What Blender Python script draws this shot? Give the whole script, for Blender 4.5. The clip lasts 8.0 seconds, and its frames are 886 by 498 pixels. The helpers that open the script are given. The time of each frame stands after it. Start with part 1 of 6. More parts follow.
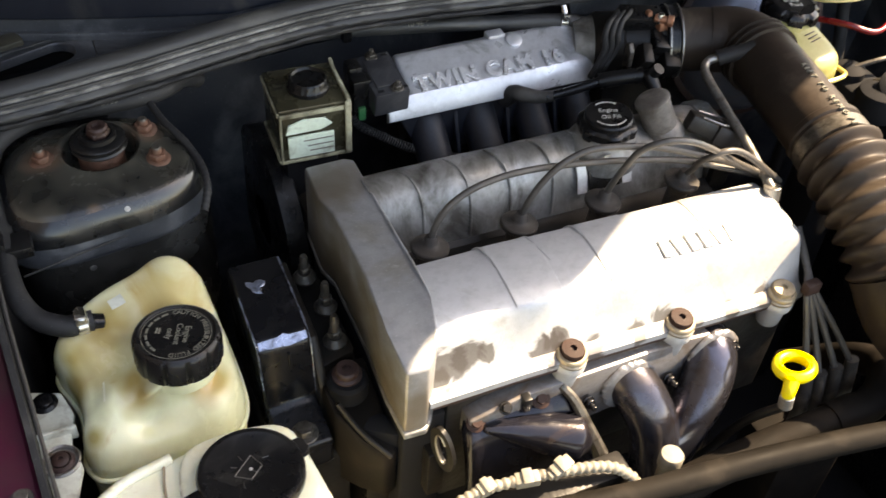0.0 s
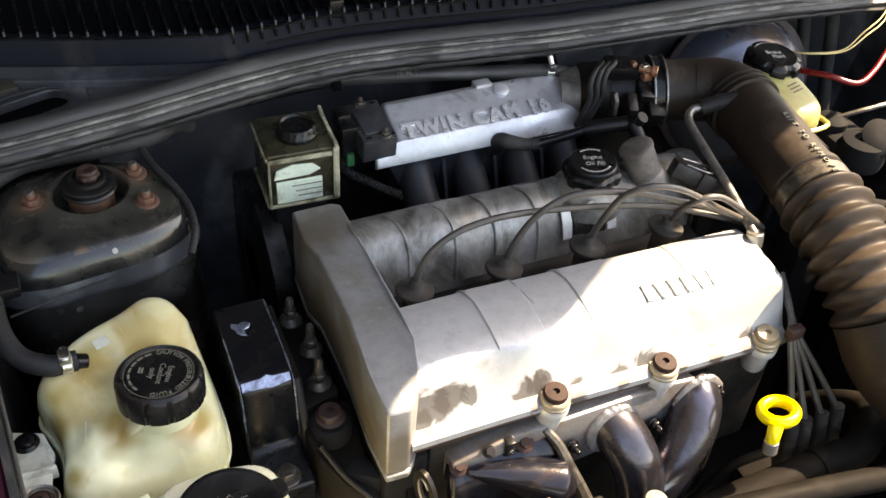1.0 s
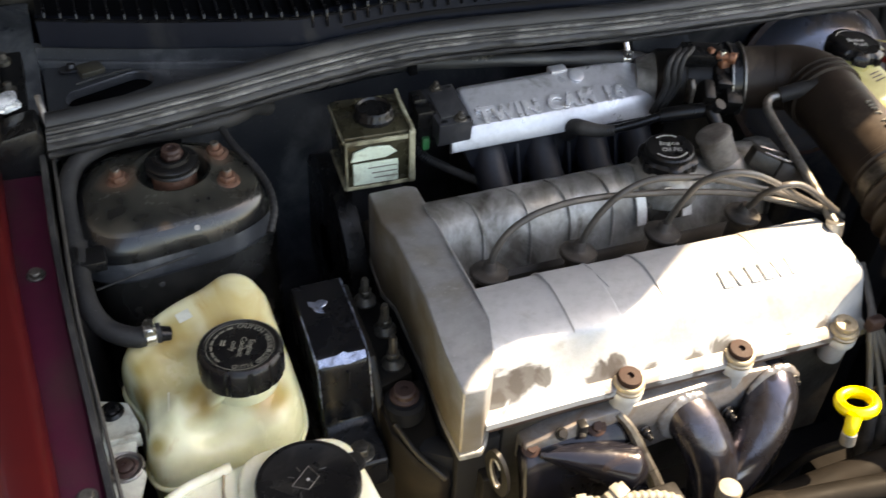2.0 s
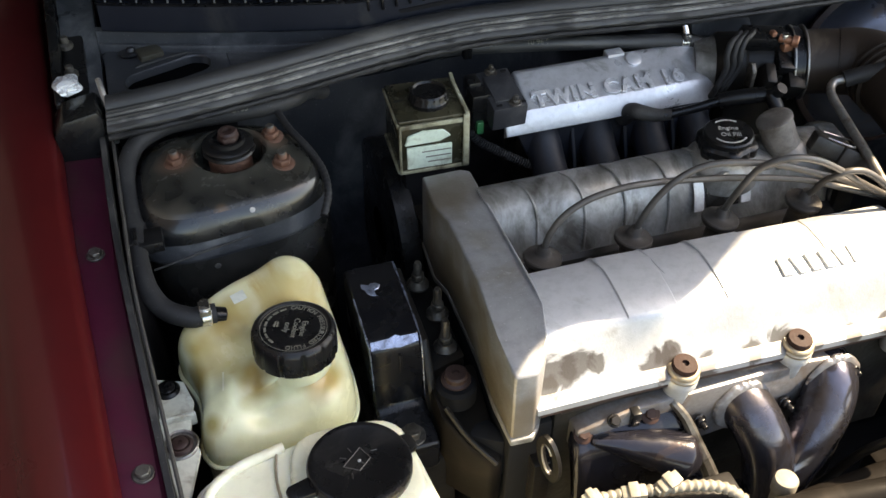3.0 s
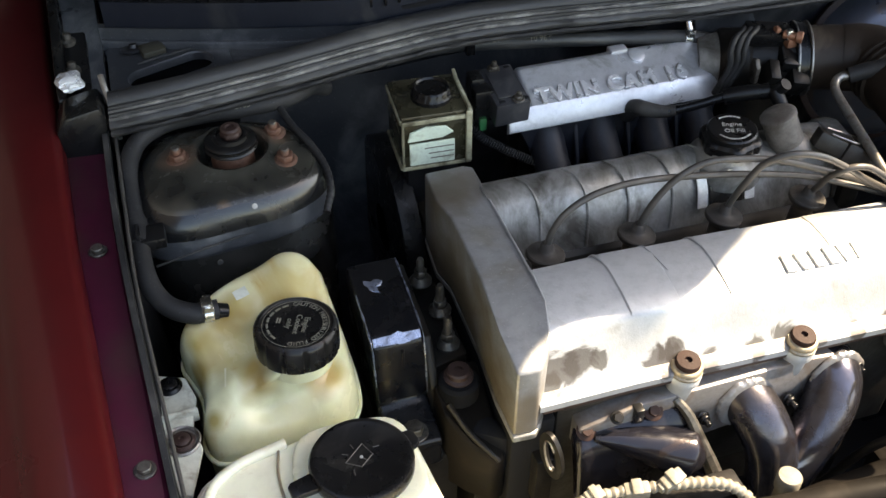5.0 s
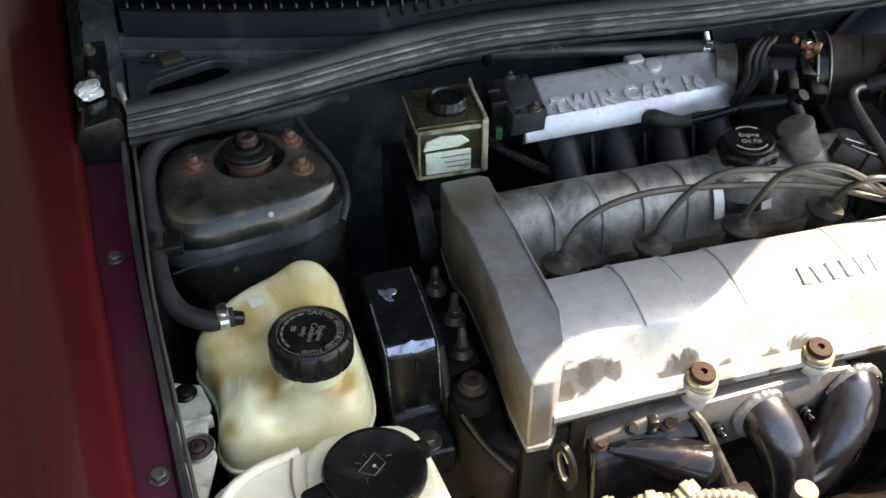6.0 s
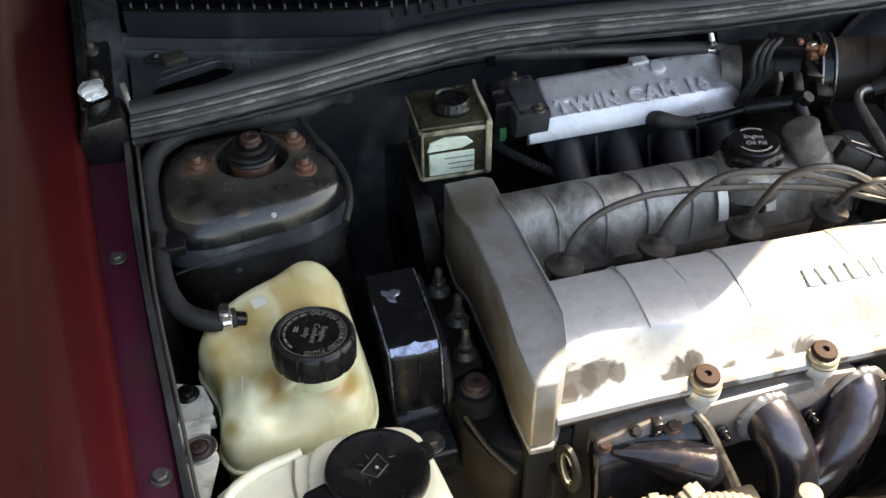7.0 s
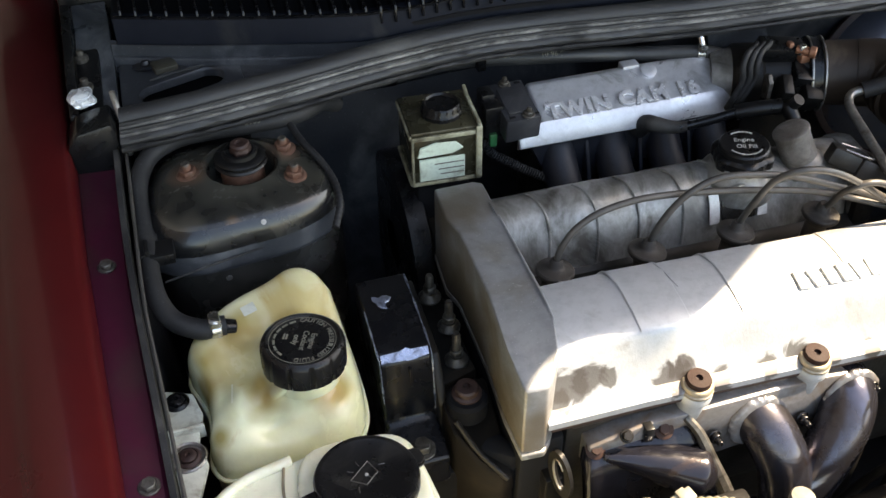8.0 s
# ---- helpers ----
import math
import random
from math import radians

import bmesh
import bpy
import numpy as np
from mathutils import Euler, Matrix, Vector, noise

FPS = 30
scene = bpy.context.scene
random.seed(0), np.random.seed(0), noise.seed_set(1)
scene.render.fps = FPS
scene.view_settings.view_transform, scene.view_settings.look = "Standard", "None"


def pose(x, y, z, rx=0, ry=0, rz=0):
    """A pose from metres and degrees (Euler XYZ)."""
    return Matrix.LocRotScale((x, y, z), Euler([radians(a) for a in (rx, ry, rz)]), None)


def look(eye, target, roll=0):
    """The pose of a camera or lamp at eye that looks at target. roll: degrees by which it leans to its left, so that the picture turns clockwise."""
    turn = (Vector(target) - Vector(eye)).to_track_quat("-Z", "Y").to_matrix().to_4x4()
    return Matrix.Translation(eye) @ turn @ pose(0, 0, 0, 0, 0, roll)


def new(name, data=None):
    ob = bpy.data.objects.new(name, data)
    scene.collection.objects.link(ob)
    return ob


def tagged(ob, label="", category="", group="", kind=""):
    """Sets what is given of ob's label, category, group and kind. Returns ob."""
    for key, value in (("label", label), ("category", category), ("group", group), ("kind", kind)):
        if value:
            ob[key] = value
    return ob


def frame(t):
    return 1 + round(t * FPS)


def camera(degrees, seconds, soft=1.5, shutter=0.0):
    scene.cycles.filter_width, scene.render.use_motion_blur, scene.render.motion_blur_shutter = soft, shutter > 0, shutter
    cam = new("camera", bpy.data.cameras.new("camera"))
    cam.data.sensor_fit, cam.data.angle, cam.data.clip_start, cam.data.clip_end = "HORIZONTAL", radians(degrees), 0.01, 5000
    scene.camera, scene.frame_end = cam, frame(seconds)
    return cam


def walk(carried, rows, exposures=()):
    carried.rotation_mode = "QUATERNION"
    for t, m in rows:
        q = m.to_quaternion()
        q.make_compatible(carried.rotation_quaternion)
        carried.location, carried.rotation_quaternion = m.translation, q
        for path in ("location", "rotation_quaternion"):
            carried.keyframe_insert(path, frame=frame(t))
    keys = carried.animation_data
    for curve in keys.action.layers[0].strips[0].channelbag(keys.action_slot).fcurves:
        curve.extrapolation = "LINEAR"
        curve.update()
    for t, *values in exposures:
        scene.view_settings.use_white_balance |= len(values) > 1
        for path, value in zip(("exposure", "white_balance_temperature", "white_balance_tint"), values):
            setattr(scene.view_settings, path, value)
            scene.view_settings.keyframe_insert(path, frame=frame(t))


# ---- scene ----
cam = camera(48.6, 8.0, shutter=0.5)
EXPOSURE = [(0.0, 2.48, 9000, 14), (1.5, 2.48, 9000, 14), (3.3, 2.34, 8350, 11), (8.0, 2.34, 8350, 11)]
PATH = [
    (0, (-0.273, -0.572, 1.44), (0.37, 0.714, 0.049), 4.2),
    (0.5, (-0.263, -0.593, 1.437), (0.405, 0.734, 0.098), 4.7),
    (1, (-0.264, -0.591, 1.437), (0.402, 0.77, 0.132), 4.1),
    (1.5, (-0.266, -0.596, 1.435), (0.394, 0.776, 0.137), 4.1),
    (2, (-0.284, -0.596, 1.43), (0.274, 0.803, 0.114), 2.3),
    (3.5, (-0.283, -0.596, 1.425), (0.161, 0.822, 0.087), -0.0),
    (4, (-0.285, -0.597, 1.424), (0.158, 0.827, 0.091), -0.1),
    (5.5, (-0.281, -0.596, 1.423), (0.159, 0.821, 0.082), -0.1),
    (6, (-0.279, -0.597, 1.425), (0.129, 0.843, 0.097), -0.7),
    (6.5, (-0.273, -0.604, 1.418), (0.118, 0.852, 0.104), -1.3),
    (7, (-0.279, -0.596, 1.422), (0.124, 0.849, 0.099), -0.7),
    (7.5, (-0.276, -0.596, 1.421), (0.134, 0.85, 0.102), -0.6),
    (8, (-0.272, -0.596, 1.421), (0.137, 0.854, 0.106), -1.0),
]
walk(cam, [(t, look(eye, target, roll)) for t, eye, target, roll in PATH], EXPOSURE)

from mathutils.bvhtree import BVHTree

# ---- world, sun and exposure ----
SUN_DIR = Vector((0.64, 0.0, 0.765)).normalized()
world = bpy.data.worlds.new("sky")
scene.world = world
world.use_nodes = True
wn = world.node_tree.nodes
sky = wn.new("ShaderNodeTexSky")
sky.sky_type = "NISHITA"
sky.sun_disc = False
sky.sun_elevation = math.asin(SUN_DIR.z)
sky.sun_rotation = math.atan2(SUN_DIR.x, SUN_DIR.y)
sky.air_density, sky.dust_density, sky.ozone_density = 1.0, 1.2, 1.0
wn["Background"].inputs["Strength"].default_value = 0.15
world.node_tree.links.new(sky.outputs[0], wn["Background"].inputs["Color"])
sun = new("sun", bpy.data.lights.new("sun", "SUN"))
sun.data.energy, sun.data.angle, sun.data.color = 4.2, radians(0.6), (1.0, 0.90, 0.76)
sun.matrix_basis = look(SUN_DIR * 20, (0, 0, 0))

# ---- materials ----


def material(name, base, second=None, rough=0.5, metal=0.0, scale=18.0, amount=0.5, dirt=None, dirt_scale=6.0, dirt_amount=0.35,
             bump=0.15, bump_scale=220.0, coat=0.0, rough_var=0.12, sss=0.0, spec=0.5, stretch=(1, 1, 1), transmission=0.0, specks=None, spots=(), spot_edge=1.0):
    """Two scales of colour, a layer of dirt with its own shape, fine relief and uneven gloss."""
    m = bpy.data.materials.new(name)
    m.use_nodes = True
    nt, n = m.node_tree, m.node_tree.nodes
    b = n["Principled BSDF"]
    co = n.new("ShaderNodeTexCoord")
    mp = n.new("ShaderNodeMapping")
    mp.inputs["Scale"].default_value = stretch
    nt.links.new(co.outputs["Object"], mp.inputs["Vector"])

    def tex(s, detail=6.0, distort=0.3):
        t = n.new("ShaderNodeTexNoise")
        t.inputs["Scale"].default_value, t.inputs["Detail"].default_value = s, detail
        t.inputs["Roughness"].default_value, t.inputs["Distortion"].default_value = 0.62, distort
        nt.links.new(mp.outputs[0], t.inputs["Vector"])
        return t

    def mix(fac, a, c):
        x = n.new("ShaderNodeMix")
        x.data_type = "RGBA"
        nt.links.new(fac, x.inputs[0])
        for sock, v in ((x.inputs[6], a), (x.inputs[7], c)):
            if isinstance(v, tuple):
                sock.default_value = (*v, 1)
            else:
                nt.links.new(v, sock)
        return x.outputs[2]

    def ramp(src, lo, hi, top=1.0):
        r = n.new("ShaderNodeMapRange")
        r.inputs[1].default_value, r.inputs[2].default_value, r.inputs[4].default_value = lo, hi, top
        nt.links.new(src, r.inputs[0])
        return r.outputs[0]

    second = second or tuple(v * 0.72 for v in base)
    coarse, fine = tex(scale), tex(scale * 7, 4.0, 0.0)
    colour = mix(ramp(coarse.outputs[0], 0.38, 0.66, amount), base, second)
    colour = mix(ramp(fine.outputs[0], 0.45, 0.75, amount * 0.45), colour, tuple(v * 0.6 for v in second))
    rsrc = coarse.outputs[0]
    if dirt:
        d = tex(dirt_scale, 9.0, 0.8)
        fac = ramp(d.outputs[0], 0.62 - dirt_amount * 0.35, 0.74 - dirt_amount * 0.2, 0.9)
        colour = mix(fac, colour, dirt)
    if specks:
        s = tex(420.0, 2.0, 0.0)
        colour = mix(ramp(s.outputs[0], 0.66, 0.74, 0.8), colour, specks)
        s = tex(95.0, 5.0, 0.5)
        colour = mix(ramp(s.outputs[0], 0.66, 0.78, 0.6), colour, specks)
    for at, reach, tint in spots:
        v = n.new("ShaderNodeVectorMath")
        v.operation = "DISTANCE"
        v.inputs[1].default_value = at
        nt.links.new(co.outputs["Object"], v.inputs[0])
        w = n.new("ShaderNodeMath")
        w.operation = "MULTIPLY_ADD"
        w.inputs[1].default_value = reach * 2.6
        edge = tex(30.0, 9.0, 1.2) if spot_edge < 1.0 else tex(22.0, 2.0, 0.0)
        nt.links.new(edge.outputs[0], w.inputs[0])
        nt.links.new(v.outputs["Value"], w.inputs[2])
        colour = mix(ramp(w.outputs[0], reach * (2.25 + 0.5 * spot_edge), reach * (2.25 - 0.5 * spot_edge), 0.85), colour, tint)
    nt.links.new(colour, b.inputs["Base Color"])
    r = n.new("ShaderNodeMapRange")
    r.inputs[1].default_value, r.inputs[2].default_value = 0.3, 0.7
    r.inputs[3].default_value, r.inputs[4].default_value = max(0.02, rough - rough_var), min(1.0, rough + rough_var)
    nt.links.new(rsrc, r.inputs[0])
    nt.links.new(r.outputs[0], b.inputs["Roughness"])
    b.inputs["Metallic"].default_value = metal
    b.inputs["Coat Weight"].default_value = coat
    b.inputs["Coat Roughness"].default_value = 0.06
    b.inputs["Specular IOR Level"].default_value = spec
    b.inputs["Transmission Weight"].default_value = transmission
    if sss:
        b.inputs["Subsurface Weight"].default_value = sss
        b.inputs["Subsurface Radius"].default_value = (1.0, 0.8, 0.45)
        b.inputs["Subsurface Scale"].default_value = 0.012
    if bump:
        bt, bp = tex(bump_scale, 3.0, 0.0), n.new("ShaderNodeBump")
        bp.inputs["Strength"].default_value, bp.inputs["Distance"].default_value = bump, 0.001
        nt.links.new(bt.outputs[0], bp.inputs["Height"])
        nt.links.new(bp.outputs[0], b.inputs["Normal"])
    return m


RED = material("red_car_paint", (0.066, 0.0056, 0.0062), (0.056, 0.0050, 0.0058), rough=0.36, scale=5, amount=0.4, bump=0.02, coat=0.16, dirt=(0.07, 0.006, 0.006), dirt_amount=0.2, spec=0.22)
MAROON = material("maroon_undercoat", (0.062, 0.004, 0.019), (0.040, 0.004, 0.013), rough=0.45, scale=14, dirt=(0.045, 0.022, 0.02), dirt_amount=0.3, bump=0.1)
BAY = material("dusty_dark_bay_paint", (0.020, 0.022, 0.027), (0.034, 0.036, 0.040), rough=0.4, scale=12, amount=0.8, dirt=(0.11, 0.112, 0.115), dirt_scale=9, dirt_amount=0.45, bump=0.12, specks=(0.10, 0.10, 0.10), spec=0.42)
TOWER = material("dusty_tower_paint", (0.0075, 0.008, 0.0085), (0.014, 0.0135, 0.0125), rough=0.24, rough_var=0.10, scale=16, amount=0.8, dirt=(0.022, 0.020, 0.016), dirt_scale=13, dirt_amount=0.3, bump=0.06, spec=0.5, specks=(0.04, 0.036, 0.03), spots=[((-0.275, 0.178, 0.876), 0.046, (0.058, 0.057, 0.047)), ((-0.222, 0.170, 0.876), 0.036, (0.056, 0.055, 0.045)), ((-0.298, 0.177, 0.876), 0.014, (0.12, 0.075, 0.05)), ((-0.21, 0.186, 0.877), 0.013, (0.12, 0.075, 0.05)), ((-0.318, 0.076, 0.815), 0.036, (0.062, 0.060, 0.054)), ((-0.262, 0.090, 0.810), 0.026, (0.055, 0.055, 0.052)), ((-0.20, 0.105, 0.812), 0.022, (0.05, 0.051, 0.05)), ((-0.330, 0.105, 0.868), 0.024, (0.062, 0.056, 0.044)), ((-0.268, 0.106, 0.864), 0.005, (0.10, 0.06, 0.03))], spot_edge=1.3)
SHOULDER = material("glossy_tower_shoulder", (0.006, 0.0065, 0.0075), (0.010, 0.010, 0.0105), rough=0.27, rough_var=0.14, scale=20, amount=0.8, dirt=(0.034, 0.033, 0.029), dirt_scale=16, dirt_amount=0.35, bump=0.06, coat=0.15, spec=0.55)
SHELF = material("dusty_cowl_steel", (0.024, 0.027, 0.032), (0.044, 0.048, 0.054), rough=0.36, scale=18, amount=0.9, dirt=(0.12, 0.125, 0.13), dirt_scale=12, dirt_amount=0.42, bump=0.15, specks=(0.13, 0.135, 0.14), spec=0.5)
RAIL = material("navy_black_rail_plastic", (0.006, 0.008, 0.014), (0.011, 0.013, 0.019), rough=0.55, scale=24, amount=0.8, dirt=(0.02, 0.021, 0.024), dirt_scale=16, dirt_amount=0.25, spec=0.12)
# Near-black that stands in for shade on bay panels and low castings
SHADOWED = material("shade_dark_panel", (0.008, 0.0084, 0.010), (0.012, 0.012, 0.0125), rough=0.75, scale=10, dirt=(0.008, 0.0075, 0.007), dirt_amount=0.3, spec=0.12)
CAST = material("stained_cast_aluminium", (0.485, 0.50, 0.515), (0.385, 0.395, 0.40), rough=0.46, metal=0.4, scale=16, amount=0.6, dirt=(0.26, 0.24, 0.21), dirt_scale=8, dirt_amount=0.12, bump=0.25, bump_scale=420, spots=[((-0.034, -0.1225, 0.813), 0.017, (0.080, 0.070, 0.064)), ((-0.018, -0.1215, 0.817), 0.014, (0.080, 0.070, 0.064)), ((-0.001, -0.122, 0.8155), 0.009, (0.09, 0.08, 0.072)), ((-0.042, -0.128, 0.803), 0.012, (0.09, 0.078, 0.068)), ((0.056, -0.1275, 0.803), 0.017, (0.070, 0.058, 0.052)), ((0.065, -0.1245, 0.809), 0.013, (0.075, 0.063, 0.056)), ((0.098, -0.134, 0.796), 0.013, (0.08, 0.065, 0.055)), ((0.145, -0.134, 0.794), 0.012, (0.09, 0.075, 0.06)), ((0.174, -0.132, 0.796), 0.016, (0.08, 0.07, 0.06)), ((0.207, -0.135, 0.791), 0.009, (0.13, 0.11, 0.09)), ((0.285, -0.134, 0.786), 0.014, (0.09, 0.07, 0.055)), ((0.245, -0.1365, 0.787), 0.010, (0.10, 0.08, 0.06))], spot_edge=0.3)
CAST_DULL = material("dull_dusty_cast_aluminium", (0.295, 0.303, 0.312), (0.21, 0.214, 0.218), rough=0.45, metal=0.4, scale=14, amount=0.8, dirt=(0.20, 0.185, 0.16), dirt_scale=9, dirt_amount=0.28, bump=0.25, bump_scale=420, specks=(0.45, 0.45, 0.44), spots=[((-0.075, -0.07, 0.78), 0.045, (0.20, 0.16, 0.10)), ((-0.075, 0.03, 0.80), 0.045, (0.17, 0.14, 0.09)), ((-0.06, 0.09, 0.86), 0.030, (0.16, 0.14, 0.11)), ((-0.082, 0.07, 0.765), 0.06, (0.13, 0.105, 0.075)), ((-0.082, -0.02, 0.762), 0.058, (0.14, 0.115, 0.08)), ((-0.082, -0.105, 0.765), 0.05, (0.13, 0.105, 0.075)), ((-0.066, -0.142, 0.795), 0.022, (0.17, 0.145, 0.115))], spot_edge=1.2)
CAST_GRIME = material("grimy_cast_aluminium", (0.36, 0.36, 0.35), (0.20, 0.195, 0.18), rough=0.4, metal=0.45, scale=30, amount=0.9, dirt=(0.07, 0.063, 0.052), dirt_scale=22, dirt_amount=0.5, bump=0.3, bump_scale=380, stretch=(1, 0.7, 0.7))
STUB = material("brown_weathered_casting", (0.26, 0.245, 0.225), (0.15, 0.135, 0.12), rough=0.5, metal=0.35, scale=40, amount=0.9, dirt=(0.09, 0.075, 0.06), dirt_scale=30, dirt_amount=0.4, bump=0.3, bump_scale=380)
INTAKE = material("grey_cast_intake", (0.62, 0.63, 0.66), (0.48, 0.49, 0.51), rough=0.36, metal=0.5, scale=30, amount=0.6, dirt=(0.22, 0.22, 0.21), dirt_scale=22, dirt_amount=0.15, bump=0.22, bump_scale=500)
HEAD = material("oily_cylinder_head", (0.06, 0.058, 0.054), (0.028, 0.025, 0.022), rough=0.5, metal=0.5, scale=25, amount=0.9, dirt=(0.03, 0.025, 0.02), dirt_scale=16, dirt_amount=0.5, bump=0.35)
FLANGE = material("bare_manifold_flange", (0.25, 0.25, 0.265), (0.16, 0.155, 0.15), rough=0.42, metal=0.5, scale=30, amount=0.8, dirt=(0.15, 0.11, 0.08), dirt_scale=20, dirt_amount=0.35)
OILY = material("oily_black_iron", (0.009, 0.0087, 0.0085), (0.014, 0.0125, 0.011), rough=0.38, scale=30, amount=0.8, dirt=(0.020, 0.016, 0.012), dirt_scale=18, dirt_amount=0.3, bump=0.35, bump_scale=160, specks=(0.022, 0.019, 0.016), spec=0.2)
BLACK = material("black_plastic", (0.006, 0.006, 0.0065), (0.010, 0.010, 0.0105), rough=0.28, scale=25, amount=0.6, dirt=(0.022, 0.021, 0.019), dirt_scale=20, dirt_amount=0.2, bump=0.1, specks=(0.016, 0.016, 0.016), spec=0.3)
GLOSSY = material("glossy_black_paint", (0.004, 0.0045, 0.006), (0.009, 0.009, 0.010), rough=0.26, scale=24, amount=0.7, dirt=(0.035, 0.036, 0.042), dirt_scale=26, dirt_amount=0.06, bump=0.12, coat=0.06, specks=(0.022, 0.023, 0.028), spec=0.3)
RUBBER = material("weathered_black_rubber", (0.016, 0.016, 0.017), (0.034, 0.034, 0.034), rough=0.55, scale=20, amount=0.8, dirt=(0.065, 0.062, 0.058), dirt_scale=12, dirt_amount=0.25, bump=0.12, specks=(0.09, 0.09, 0.088), spec=0.25)
SEAL = material("dusty_weatherstrip_rubber", (0.025, 0.0255, 0.0265), (0.046, 0.045, 0.043), rough=0.5, scale=26, amount=0.8, dirt=(0.085, 0.083, 0.077), dirt_scale=18, dirt_amount=0.2, bump=0.3, bump_scale=260, stretch=(0.3, 1, 1), specks=(0.06, 0.059, 0.056))
DUSTY = material("dust_whitened_rubber", (0.27, 0.265, 0.25), (0.08, 0.078, 0.075), rough=0.7, scale=60, amount=0.95, dirt=(0.04, 0.04, 0.04), dirt_scale=45, dirt_amount=0.6, stretch=(0.5, 1, 1))
COWL = material("dusty_black_cowl_plastic", (0.009, 0.0105, 0.014), (0.016, 0.018, 0.022), rough=0.33, scale=22, amount=0.8, dirt=(0.045, 0.047, 0.05), dirt_scale=13, dirt_amount=0.3, bump=0.12, specks=(0.06, 0.06, 0.062), spec=0.4)
OLIVE = material("dull_olive_zinc", (0.045, 0.041, 0.029), (0.028, 0.026, 0.02), rough=0.5, scale=60, amount=0.8, bump=0.2)
LIP = material("grey_dusted_lip", (0.036, 0.038, 0.039), (0.060, 0.059, 0.055), rough=0.6, scale=40, amount=0.8, dirt=(0.095, 0.09, 0.078), dirt_scale=30, dirt_amount=0.3, specks=(0.085, 0.08, 0.07), spec=0.2)
HOSE = material("brown_black_intake_rubber", (0.030, 0.022, 0.017), (0.020, 0.015, 0.012), rough=0.5, scale=15, amount=0.7, dirt=(0.085, 0.066, 0.050), dirt_scale=9, dirt_amount=0.28, bump=0.1, specks=(0.04, 0.034, 0.029), spec=0.22)
LEAD = material("grey_lead_silicone", (0.070, 0.064, 0.058), (0.040, 0.037, 0.034), rough=0.42, scale=40, amount=0.7, bump=0.1)
BOOT = material("grey_rubber_boot", (0.050, 0.044, 0.039), (0.030, 0.027, 0.024), rough=0.55, spec=0.3, scale=60, dirt=(0.10, 0.09, 0.077), dirt_scale=40, dirt_amount=0.3)
CREAM = material("aged_cream_plastic", (0.72, 0.72, 0.48), (0.64, 0.60, 0.31), rough=0.22, scale=9, amount=0.4, dirt=(0.44, 0.25, 0.07), dirt_scale=11, dirt_amount=0.02, bump=0.08, sss=0.35, bump_scale=90, spots=[((-0.240, 0.018, 0.838), 0.032, (0.56, 0.46, 0.20)), ((-0.286, -0.020, 0.824), 0.022, (0.54, 0.42, 0.17)), ((-0.270, -0.064, 0.8205), 0.012, (0.32, 0.19, 0.045)), ((-0.2715, -0.050, 0.822), 0.010, (0.36, 0.24, 0.06)),
                 ((-0.284, 0.006, 0.833), 0.016, (0.30, 0.20, 0.06)), ((-0.276, 0.016, 0.835), 0.012, (0.38, 0.29, 0.09)), ((-0.314, -0.030, 0.812), 0.012, (0.31, 0.21, 0.06)), ((-0.3165, -0.034, 0.798), 0.013, (0.34, 0.24, 0.07)), ((-0.3134, -0.0148, 0.8246), 0.009, (0.40, 0.30, 0.09)),
                 ((-0.3114, -0.077, 0.8006), 0.006, (0.34, 0.27, 0.08)), ((-0.213, -0.060, 0.809), 0.010, (0.46, 0.36, 0.12)), ((-0.223, -0.068, 0.810), 0.010, (0.50, 0.34, 0.13)), ((-0.322, 0.010, 0.80), 0.022, (0.40, 0.26, 0.06)), ((-0.325, -0.075, 0.78), 0.014, (0.44, 0.31, 0.09))], coat=0.25, spot_edge=1.5)
OFFWHITE = material("aged_white_plastic", (0.78, 0.77, 0.60), (0.70, 0.67, 0.44), rough=0.3, scale=8, amount=0.6, dirt=(0.45, 0.33, 0.16), dirt_scale=14, dirt_amount=0.16, bump=0.08, sss=0.3, bump_scale=90, coat=0.15)
TAB = material("dirty_white_tab_plastic", (0.60, 0.63, 0.55), (0.48, 0.50, 0.43), rough=0.45, scale=25, amount=0.8, dirt=(0.22, 0.19, 0.14), dirt_scale=30, dirt_amount=0.3)
YELLOWED = material("yellowed_clear_plastic", (0.36, 0.34, 0.13), (0.30, 0.27, 0.09), rough=0.3, scale=16, amount=0.6, dirt=(0.3, 0.24, 0.08), dirt_scale=18, dirt_amount=0.2, sss=0.4)
SMOKED = material("oil_darkened_clear_plastic", (0.022, 0.020, 0.012), (0.05, 0.045, 0.026), rough=0.25, scale=30, amount=0.8, dirt=(0.12, 0.11, 0.07), dirt_scale=24, dirt_amount=0.22)
FRAME = material("dirty_ivory_plastic", (0.40, 0.39, 0.28), (0.24, 0.22, 0.14), rough=0.4, scale=40, amount=0.9, dirt=(0.06, 0.05, 0.03), dirt_scale=34, dirt_amount=0.5)
LABEL = material("faded_paper_label", (0.62, 0.72, 0.60), (0.50, 0.58, 0.46), rough=0.6, scale=40, amount=0.7, dirt=(0.22, 0.21, 0.14), dirt_scale=34, dirt_amount=0.25)
RUST = material("rusty_steel", (0.13, 0.055, 0.032), (0.07, 0.034, 0.022), rough=0.7, scale=90, amount=0.9, dirt=(0.15, 0.09, 0.06), dirt_scale=120, dirt_amount=0.3, bump=0.5, bump_scale=600)
